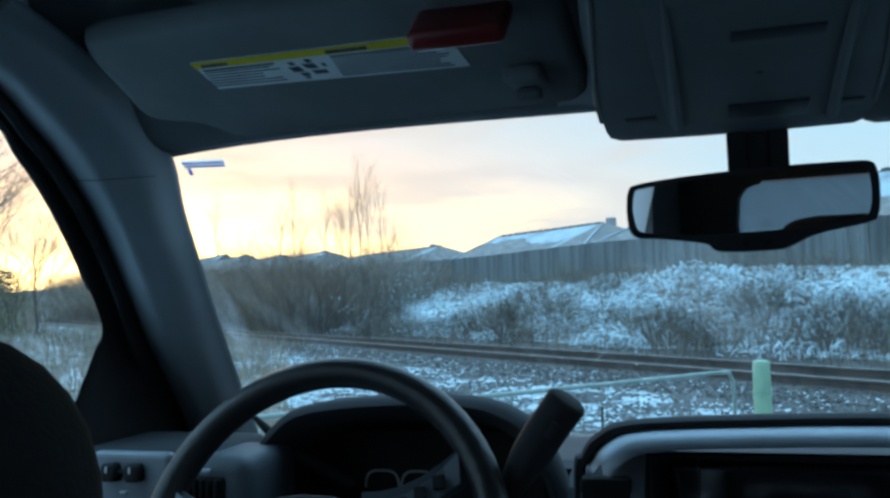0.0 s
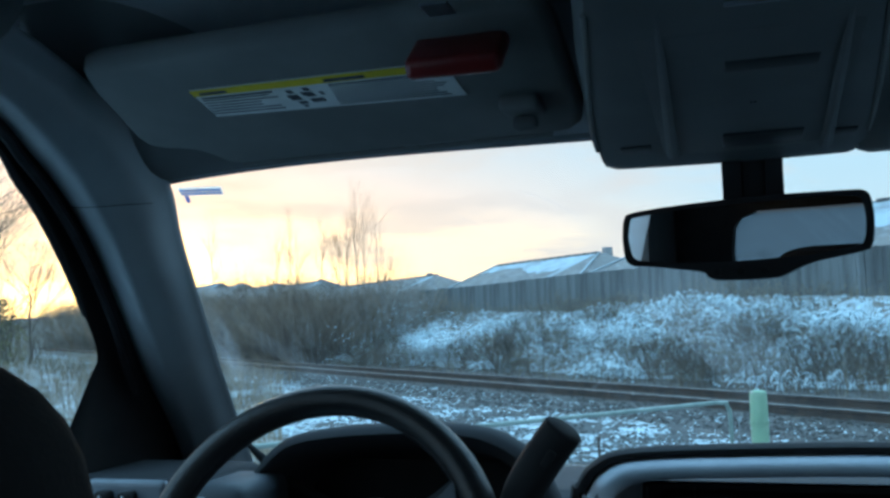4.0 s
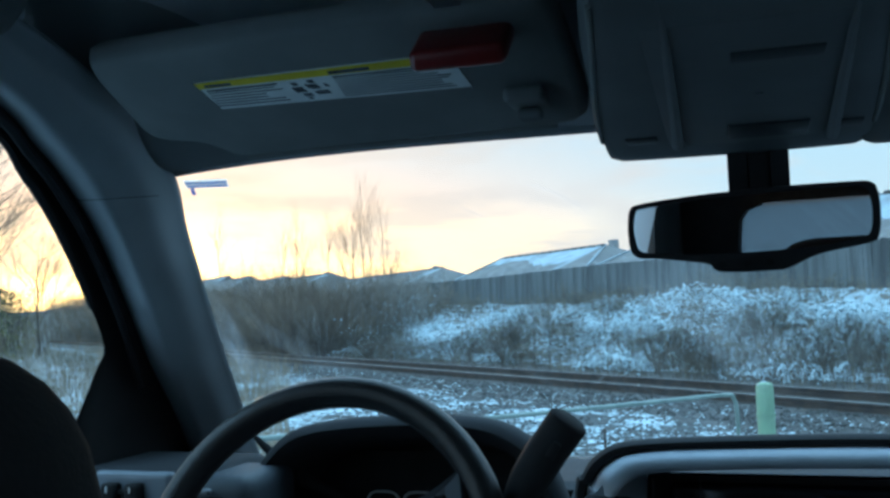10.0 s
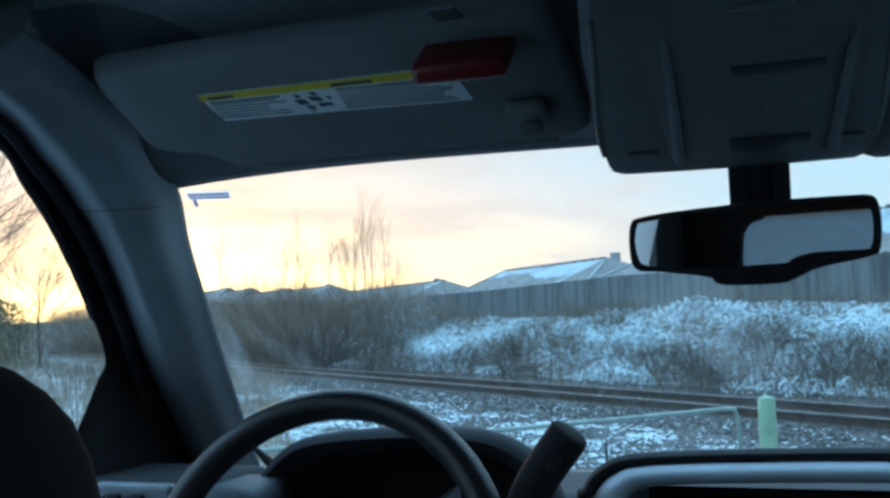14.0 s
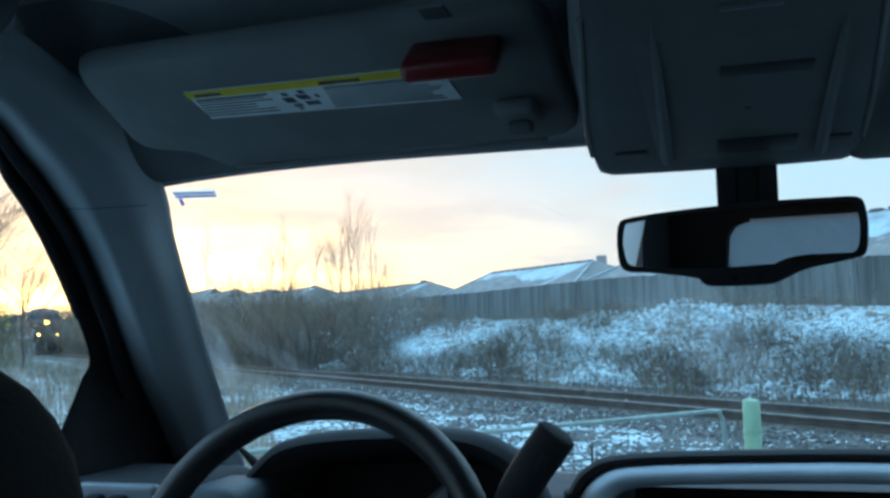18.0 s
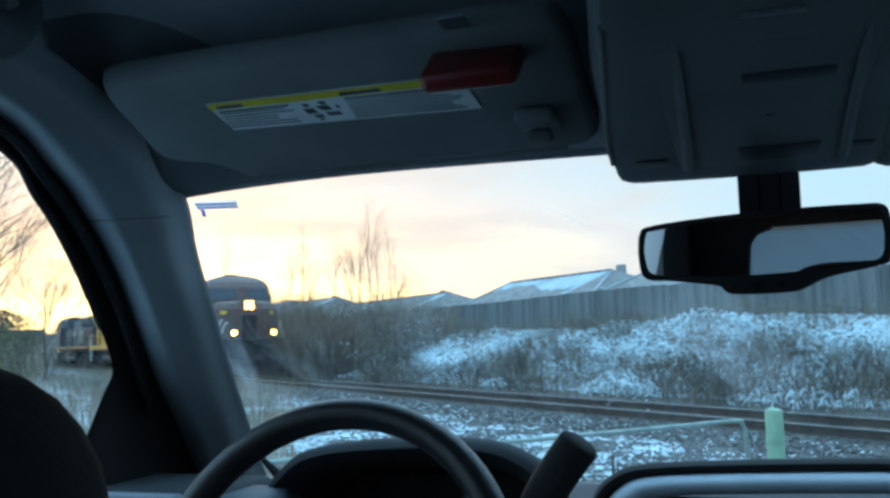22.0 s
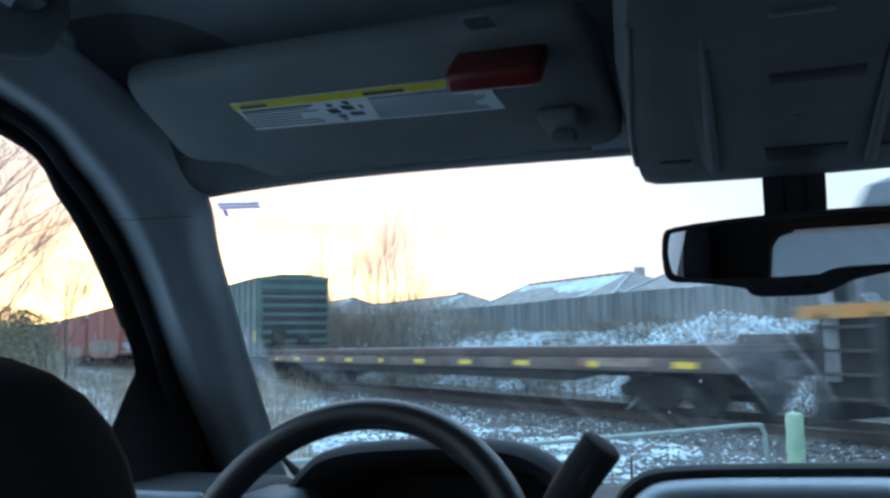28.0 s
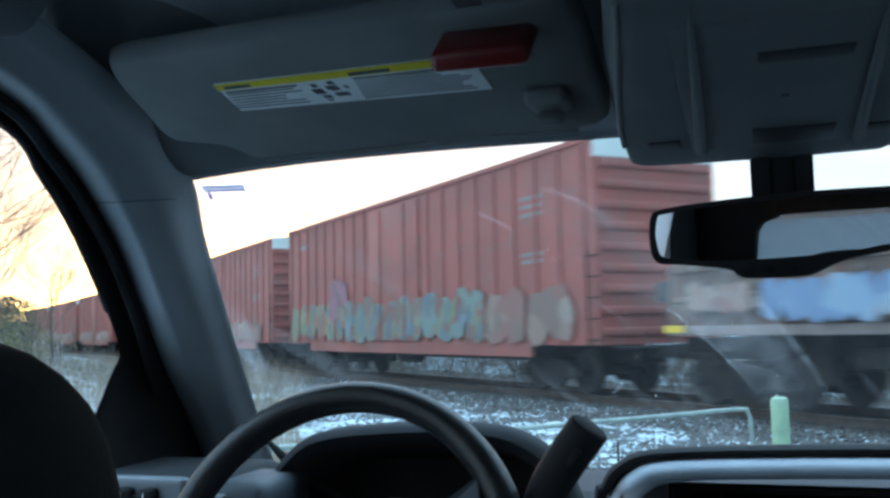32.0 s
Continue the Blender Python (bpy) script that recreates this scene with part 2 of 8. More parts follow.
def pane_material(name, tint=(0.9, 0.95, 0.95), gloss=0.035, smear=0.0, wiped=(), film=0.012, arcs=()):
    """Clear sheet: mostly straight through, a little mirror, with road grime in streaks over an even pale film."""
    m = bpy.data.materials.new(name)
    m.use_nodes = True
    nt = m.node_tree
    nt.nodes.clear()
    n, link = nt.nodes.new, nt.links.new
    out = n("ShaderNodeOutputMaterial")
    tr = n("ShaderNodeBsdfTransparent")
    tr.inputs[0].default_value = (*tint, 1)
    gl = n("ShaderNodeBsdfGlossy")
    gl.inputs["Roughness"].default_value = 0.02
    mx = n("ShaderNodeMixShader")
    mx.inputs[0].default_value = gloss
    link(tr.outputs[0], mx.inputs[1])
    link(gl.outputs[0], mx.inputs[2])
    last = mx.outputs[0]
    if smear:
        df = n("ShaderNodeBsdfTranslucent")
        df.inputs[0].default_value = (0.8, 0.85, 0.9, 1)
        tc = n("ShaderNodeTexCoord")
        mp = n("ShaderNodeMapping")
        mp.inputs["Scale"].default_value = (30, 3, 3)
        turn = n("ShaderNodeMapping")
        turn.inputs["Rotation"].default_value = (0, radians(42), 0)
        link(tc.outputs["Object"], turn.inputs[0])
        link(turn.outputs[0], mp.inputs[0])
        no = n("ShaderNodeTexNoise")
        no.inputs["Scale"].default_value = 1.0
        no.inputs["Detail"].default_value = 4.0
        link(mp.outputs[0], no.inputs["Vector"])
        big = n("ShaderNodeTexNoise")
        big.inputs["Scale"].default_value = 3.2
        big.inputs["Detail"].default_value = 3.0
        link(tc.outputs["Object"], big.inputs["Vector"])
        a = n("ShaderNodeMapRange")
        a.inputs["From Min"].default_value, a.inputs["From Max"].default_value = 0.52, 0.72
        link(no.outputs["Fac"], a.inputs["Value"])
        b = n("ShaderNodeMapRange")
        b.inputs["From Min"].default_value, b.inputs["From Max"].default_value = 0.45, 0.68
        link(big.outputs["Fac"], b.inputs["Value"])
        mu = n("ShaderNodeMath")
        mu.operation = "MULTIPLY"
        link(a.outputs[0], mu.inputs[0])
        link(b.outputs[0], mu.inputs[1])
        mu2 = n("ShaderNodeMath")
        mu2.operation = "MULTIPLY_ADD"
        mu2.inputs[1].default_value = smear
        mu2.inputs[2].default_value = film
        link(mu.outputs[0], mu2.inputs[0])
        soil = mu2.outputs[0]
        # dried wiper marks: (x, z, turn, half width, half length, strength)
        for cx, cz, turn_y, w, length, k in wiped:
            sp = n("ShaderNodeMapping")
            sp.vector_type = "TEXTURE"
            sp.inputs["Location"].default_value = (cx, 0, cz)
            sp.inputs["Rotation"].default_value = (0, radians(turn_y), 0)
            sp.inputs["Scale"].default_value = (w, 1, length)
            link(tc.outputs["Object"], sp.inputs[0])
            fl = n("ShaderNodeVectorMath")
            fl.operation = "MULTIPLY"
            fl.inputs[1].default_value = (1, 0, 1)
            link(sp.outputs[0], fl.inputs[0])
            ln = n("ShaderNodeVectorMath")
            ln.operation = "LENGTH"
            link(fl.outputs[0], ln.inputs[0])
            fall = n("ShaderNodeMapRange")
            fall.interpolation_type = "SMOOTHSTEP"
            fall.inputs["From Min"].default_value, fall.inputs["From Max"].default_value = 1.0, 0.1
            link(ln.outputs["Value"], fall.inputs["Value"])
            st = n("ShaderNodeMapping")
            st.inputs["Scale"].default_value = (1.3, 0, 0.35)
            link(sp.outputs[0], st.inputs[0])
            ns = n("ShaderNodeTexNoise")
            ns.inputs["Scale"].default_value = 2.2
            ns.inputs["Detail"].default_value = 6.0
            ns.inputs["Roughness"].default_value = 0.65
            link(st.outputs[0], ns.inputs["Vector"])
            sr = n("ShaderNodeMapRange")
            sr.inputs["From Min"].default_value, sr.inputs["From Max"].default_value = 0.36, 0.70
            link(ns.outputs["Fac"], sr.inputs["Value"])
            pr = n("ShaderNodeMath")
            pr.operation = "MULTIPLY"
            link(fall.outputs[0], pr.inputs[0])
            link(sr.outputs[0], pr.inputs[1])
            acc = n("ShaderNodeMath")
            acc.operation = "MULTIPLY_ADD"
            acc.inputs[1].default_value = k
            link(pr.outputs[0], acc.inputs[0])
            link(soil, acc.inputs[2])
            soil = acc.outputs[0]
        # thin arcs left by the wiper: (centre x, z, radius, half width, middle x, z, half length, strength)
        for cx, cz, rad, w, px, pz, length, k in arcs:
            fall = []
            for ox, oz, off, size in ((cx, cz, rad, w), (px, pz, 0.0, length)):
                sb = n("ShaderNodeVectorMath")
                sb.operation = "SUBTRACT"
                sb.inputs[1].default_value = (ox, 0, oz)
                link(tc.outputs["Object"], sb.inputs[0])
                fl = n("ShaderNodeVectorMath")
                fl.operation = "MULTIPLY"
                fl.inputs[1].default_value = (1, 0, 1)
                link(sb.outputs[0], fl.inputs[0])
                ln = n("ShaderNodeVectorMath")
                ln.operation = "LENGTH"
                link(fl.outputs[0], ln.inputs[0])
                df2 = n("ShaderNodeMath")
                df2.operation = "SUBTRACT"
                df2.inputs[1].default_value = off
                link(ln.outputs["Value"], df2.inputs[0])
                ab = n("ShaderNodeMath")
                ab.operation = "ABSOLUTE"
                link(df2.outputs[0], ab.inputs[0])
                mr = n("ShaderNodeMapRange")
                mr.interpolation_type = "SMOOTHSTEP"
                mr.inputs["From Min"].default_value, mr.inputs["From Max"].default_value = size, size * 0.25
                link(ab.outputs[0], mr.inputs["Value"])
                fall.append(mr.outputs[0])
            gr = n("ShaderNodeTexNoise")
            gr.inputs["Scale"].default_value = 26.0
            gr.inputs["Detail"].default_value = 5.0
            link(tc.outputs["Object"], gr.inputs["Vector"])
            gm = n("ShaderNodeMapRange")
            gm.inputs["From Min"].default_value, gm.inputs["From Max"].default_value, gm.inputs["To Min"].default_value = 0.3, 0.62, 0.25
            link(gr.outputs["Fac"], gm.inputs["Value"])
            mul = fall[0]
            for other in (fall[1], gm.outputs[0]):
                pr = n("ShaderNodeMath")
                pr.operation = "MULTIPLY"
                link(mul, pr.inputs[0])
                link(other, pr.inputs[1])
                mul = pr.outputs[0]
            acc = n("ShaderNodeMath")
            acc.operation = "MULTIPLY_ADD"
            acc.inputs[1].default_value = k
            link(mul, acc.inputs[0])
            link(soil, acc.inputs[2])
            soil = acc.outputs[0]
        m2 = n("ShaderNodeMixShader")
        link(soil, m2.inputs[0])
        link(last, m2.inputs[1])
        link(df.outputs[0], m2.inputs[2])
        last = m2.outputs[0]
    link(last, out.inputs[0])
    return m


M = {}
# cab
M["headliner"] = material("headliner_cloth", (0.30, 0.32, 0.34), 0.95, second=(0.255, 0.275, 0.295), scale=14, bump=0.25, fine=420, spec=0.1)
M["pillar"] = material("grey_moulded_trim", (0.228, 0.255, 0.275), 0.42, second=(0.20, 0.227, 0.247), scale=10, bump=0.12, fine=350, spec=0.8)
M["visor"] = material("visor_vinyl", (0.205, 0.210, 0.209), 0.75, second=(0.172, 0.178, 0.178), scale=12, bump=0.25, fine=500, spec=0.2)
M["console"] = material("console_plastic", (0.128, 0.134, 0.138), 0.75, second=(0.110, 0.116, 0.120), scale=9, bump=0.15, fine=450, spec=0.3)
M["latch"] = material("dark_latch_plastic", (0.026, 0.028, 0.031), 0.6, second=(0.022, 0.024, 0.027), scale=12, bump=0.1, fine=400, spec=0.3)
M["black"] = material("black_trim", (0.023, 0.0235, 0.025), 0.75, second=(0.028, 0.0285, 0.030), scale=15, bump=0.15, fine=400, spec=0.10)
M["rubber"] = material("black_rubber", (0.01, 0.01, 0.012), 0.8, second=(0.018, 0.018, 0.02), scale=20, fine=200, spec=0.2)
M["dash"] = material("dark_dash_vinyl", (0.036, 0.038, 0.042), 0.75, second=(0.042, 0.045, 0.050), scale=10, bump=0.3, fine=500, spec=0.12)
M["dashgrey"] = material("grey_dash_vinyl", (0.066, 0.078, 0.092), 0.55, second=(0.055, 0.066, 0.078), scale=10, bump=0.3, fine=500, spec=0.35)
M["leather"] = material("black_leather", (0.018, 0.018, 0.020), 0.40, second=(0.022, 0.022, 0.024), scale=22, bump=0.3, fine=260, spec=0.5)
M["seat"] = material("black_seat_cloth", (0.024, 0.024, 0.025), 0.9, second=(0.031, 0.0305, 0.0305), scale=18, bump=0.4, fine=300, spec=0.15)
M["silver"] = material("silver_trim", (0.25, 0.275, 0.305), 0.34, metal=0.6, second=(0.22, 0.245, 0.275), scale=20, fine=300)
M["bezelbright"] = material("bright_bezel", (0.62, 0.64, 0.66), 0.3, metal=0.3, second=(0.56, 0.58, 0.60), scale=20, fine=300)
M["panelgrey"] = material("switch_panel_grey", (0.16, 0.185, 0.215), 0.4, metal=0.2, second=(0.14, 0.163, 0.19), scale=20, fine=300)
M["chrome"] = material("chrome", (0.75, 0.77, 0.8), 0.12, metal=1.0, second=(0.68, 0.7, 0.74), scale=30, fine=200)
M["screen"] = material("screen_glass", (0.006, 0.007, 0.012), 0.12, second=(0.01, 0.011, 0.018), scale=6, fine=80)
M["mirror"] = material("mirror_glass", (0.52, 0.525, 0.52), 0.0, metal=1.0, second=(0.50, 0.505, 0.50), scale=4, fine=5)
M["mirror"].node_tree.nodes["Principled BSDF"].inputs["Roughness"].links and M["mirror"].node_tree.links.remove(
    M["mirror"].node_tree.nodes["Principled BSDF"].inputs["Roughness"].links[0])
M["mirror"].node_tree.nodes["Principled BSDF"].inputs["Roughness"].default_value = 0.01
M["labelwhite"] = material("label_white", (0.78, 0.80, 0.80), 0.6, second=(0.70, 0.72, 0.72), scale=30, fine=200)
M["labelyellow"] = material("label_yellow", (0.80, 0.62, 0.03), 0.6, second=(0.72, 0.55, 0.03), scale=30, fine=200)
M["ink"] = material("label_ink", (0.10, 0.11, 0.13), 0.7, second=(0.05, 0.055, 0.07), scale=40, fine=200)
M["blueink"] = material("blue_ink", (0.05, 0.12, 0.30), 0.7, second=(0.08, 0.16, 0.34), scale=40, fine=200)
M["redplastic"] = material("red_plastic", (0.20, 0.016, 0.015), 0.35, second=(0.14, 0.012, 0.011), scale=15, fine=200)
M["stickerwhite"] = bpy.data.materials.new("sticker_paper")
M["stickerblue"] = bpy.data.materials.new("sticker_blue")
for k, c in (("stickerwhite", (0.85, 0.85, 0.82)), ("stickerblue", (0.16, 0.26, 0.48))):
    M[k].use_nodes = True
    nt = M[k].node_tree
    tl = nt.nodes.new("ShaderNodeBsdfTranslucent")
    tl.inputs[0].default_value = (*c, 1)
    tp = nt.nodes.new("ShaderNodeBsdfTransparent")
    tp.inputs[0].default_value = (*c, 1)
    mx = nt.nodes.new("ShaderNodeMixShader")
    mx.inputs[0].default_value = 0.6 if k == "stickerwhite" else 0.35
    nt.links.new(tl.outputs[0], mx.inputs[1])
    nt.links.new(tp.outputs[0], mx.inputs[2])
    nt.links.new(mx.outputs[0], nt.nodes["Material Output"].inputs[0])
M["carpaint"] = material("dark_car_paint", (0.03, 0.035, 0.045), 0.25, second=(0.04, 0.045, 0.055), scale=3, fine=100, coat=0.6)
M["glass"] = pane_material("windshield_glass", (0.93, 0.97, 0.98), smear=0.05, film=0.009,
                           wiped=((-0.815, 1.62, 20, 0.028, 0.11, 0.16), (-0.14, 1.71, -52, 0.07, 0.24, 0.04)),
                           arcs=((-0.578, 1.150, 0.690, 0.0028, -0.075, 1.622, 0.150, 0.12), (-0.578, 1.150, 0.738, 0.062, -0.02, 1.61, 0.190, 0.055),
                                 (-0.578, 1.150, 0.785, 0.0070, 0.055, 1.615, 0.130, 0.05), (-0.578, 1.150, 0.700, 0.010, -0.07, 1.62, 0.12, 0.04),
                                 (-0.409, 1.647, 0.163, 0.0026, -0.330, 1.790, 0.040, 0.08), (-0.295, 1.647, 0.180, 0.0030, -0.215, 1.808, 0.070, 0.05),
                                 (-0.520, 1.300, 0.480, 0.0030, -0.215, 1.672, 0.120, 0.03), (0.426, 0.800, 0.983, 0.0030, -0.235, 1.545, 0.030, 0.12)))
M["sideglass"] = pane_material("side_glass", (0.90, 0.94, 0.94), smear=0.06)
M["tint"] = pane_material("tinted_glass", (0.22, 0.24, 0.26), smear=0.03, film=0.13)
# heavy pale film added so this pane shows sky-bright in the mirror
M["rearside"] = pane_material("frosty_side_glass", (0.85, 0.92, 0.94), smear=0.05, film=0.55)


# ---- mesh helpers ----
def part(name, bm, mat, parent=None, label="", smooth=False, m=None):
    """Links a bmesh as one mesh object under a thing or a part."""
    me = bpy.data.meshes.new(name)
    bmesh.ops.recalc_face_normals(bm, faces=bm.faces[:])
    bm.to_mesh(me)
    bm.free()
    me.materials.append(M[mat] if isinstance(mat, str) else mat)
    if smooth:
        me.polygons.foreach_set("use_smooth", [True] * len(me.polygons))
        if smooth != "all":
            me.set_sharp_from_angle(angle=radians(42))
    ob = new(name, me)
    if parent:
        ob.parent = parent
    if m is not None:
        ob.matrix_basis = m
    if label:
        tagged(ob, label)
    return ob


def share(name, mesh, parent, m):
    """One more object on an existing mesh."""
    ob = new(name, mesh)
    ob.parent = parent
    ob.matrix_basis = m
    return ob


def thing(name, label, category, m=None, group="", kind=""):
    ob = new(name)
    ob.empty_display_size = 0.1
    if m is not None:
        ob.matrix_basis = m
    return tagged(ob, label, category, group, kind)


def box(bm, c, s, bevel=0.0, m=None, seg=2):
    """Axis-aligned box of size s centred on c, edges rounded by bevel."""
    r = bmesh.ops.create_cube(bm, size=1.0)
    vs = r["verts"]
    bmesh.ops.scale(bm, vec=s, verts=vs)
    if bevel:
        es = list({e for v in vs for e in v.link_edges})
        g = bmesh.ops.bevel(bm, geom=es, offset=bevel, segments=seg, affect="EDGES", profile=0.5)
        vs = list({v for f in g["faces"] for v in f.verts} | {v for v in vs if v.is_valid})
    mm = Matrix.Translation(c) if m is None else Matrix.Translation(c) @ m
    bmesh.ops.transform(bm, matrix=mm, verts=vs)
    return vs


def prism(bm, pts, axis, a, b):
    """A polygon (2D points) pushed along an axis from a to b."""
    def at(p, h):
        if axis == "x":
            return (h, p[0], p[1])
        if axis == "y":
            return (p[0], h, p[1])
        return (p[0], p[1], h)
    lo = [bm.verts.new(at(p, a)) for p in pts]
    hi = [bm.verts.new(at(p, b)) for p in pts]
    k = len(pts)
    bm.faces.new(lo)
    bm.faces.new(hi[::-1])
    for i in range(k):
        bm.faces.new((lo[i], hi[i], hi[(i + 1) % k], lo[(i + 1) % k]))


def tube(bm, pts, radius, seg=8, caps=True):
    """A round rod along points; radius is a number or one for each point."""
    pts = [Vector(p) for p in pts]
    rad = radius if isinstance(radius, (list, tuple)) else [radius] * len(pts)
    rings = []
    prev = None
    for i, p in enumerate(pts):
        d = (pts[min(i + 1, len(pts) - 1)] - pts[max(i - 1, 0)]).normalized()
        ref = prev or (Vector((0, 0, 1)) if abs(d.z) < 0.9 else Vector((1, 0, 0)))
        u = (ref - d * ref.dot(d)).normalized()
        v = d.cross(u)
        prev = u
        rings.append([bm.verts.new(p + (u * math.cos(2 * math.pi * k / seg) + v * math.sin(2 * math.pi * k / seg)) * rad[i])
                      for k in range(seg)])
    for a, b in zip(rings, rings[1:]):
        for k in range(seg):
            bm.faces.new((a[k], a[(k + 1) % seg], b[(k + 1) % seg], b[k]))
    if caps:
        bm.faces.new(rings[0][::-1])
        bm.faces.new(rings[-1])
    return rings


def loft(bm, rings, closed=True, caps=True):
    """Skin over rows of points of equal count."""
    vs = [[bm.verts.new(p) for p in r] for r in rings]
    k = len(rings[0])
    for a, b in zip(vs, vs[1:]):
        for i in range(k if closed else k - 1):
            bm.faces.new((a[i], a[(i + 1) % k], b[(i + 1) % k], b[i]))
    if caps and closed:
        bm.faces.new(vs[0][::-1])
        bm.faces.new(vs[-1])
    return vs


def sheet(bm, fn, nu, nv, thick=0.0, normal=None):
    """A surface fn(u, v), u and v from 0 to 1; given a thickness, a closed slab pushed along normal."""
    def grid(off):
        return [[bm.verts.new(Vector(fn(i / nu, j / nv)) + off) for j in range(nv + 1)] for i in range(nu + 1)]
    top = grid(Vector((0, 0, 0)))
    layers = [top]
    if thick:
        layers.append(grid(Vector(normal) * thick))
    for g in layers:
        for i in range(nu):
            for j in range(nv):
                bm.faces.new((g[i][j], g[i + 1][j], g[i + 1][j + 1], g[i][j + 1]))
    if thick:
        a, b = layers
        rim = [(i, 0) for i in range(nu)] + [(nu, j) for j in range(nv)] + [(i, nv) for i in range(nu, 0, -1)] + [(0, j) for j in range(nv, 0, -1)]
        for p, q in zip(rim, rim[1:] + rim[:1]):
            bm.faces.new((a[p[0]][p[1]], a[q[0]][q[1]], b[q[0]][q[1]], b[p[0]][p[1]]))


def spline(pts, n):
    """n + 1 points of a smooth curve through pts."""
    pts = [Vector(p) for p in pts]
    ext = [pts[0] * 2 - pts[1]] + pts + [pts[-1] * 2 - pts[-2]]
    out = []
    for i in range(n + 1):
        f = i / n * (len(pts) - 1)
        k = min(int(f), len(pts) - 2)
        t = f - k
        a, b, c, d = ext[k:k + 4]
        out.append(0.5 * ((2 * b) + (c - a) * t + (2 * a - 5 * b + 4 * c - d) * t * t + (3 * b - a - 3 * c + d) * t ** 3))
    return out


def smoothstep(a, b, x):
    t = min(1, max(0, (x - a) / (b - a)))
    return t * t * (3 - 2 * t)


def blob(bm, c, s, e=0.55, seg=28, rings=16):
    """A rounded cushion: superellipsoid of half sizes s centred on c."""
    def pw(v, k):
        return math.copysign(abs(v) ** k, v)
    rows = []
    for j in range(1, rings):
        a = -math.pi / 2 + math.pi * j / rings
        rows.append([(c[0] + s[0] * pw(math.cos(a), e) * pw(math.cos(2 * math.pi * i / seg), e),
                      c[1] + s[1] * pw(math.cos(a), e) * pw(math.sin(2 * math.pi * i / seg), e),
                      c[2] + s[2] * pw(math.sin(a), e)) for i in range(seg)])
    loft(bm, rows)

# ---- the pickup cab (x right, y forward, from the ground under the camera) ----
CAB = pose(0, 0, 0, 0, 0, 44.2)


def header_y(x):
    return 1.075 - 0.2 * x * x


def lining_z(x, y):
    return 1.985 - 0.03 * abs(x / 0.68) ** 4 - 0.12 * smoothstep(0.74, 1.06, y + 0.2 * x * x)


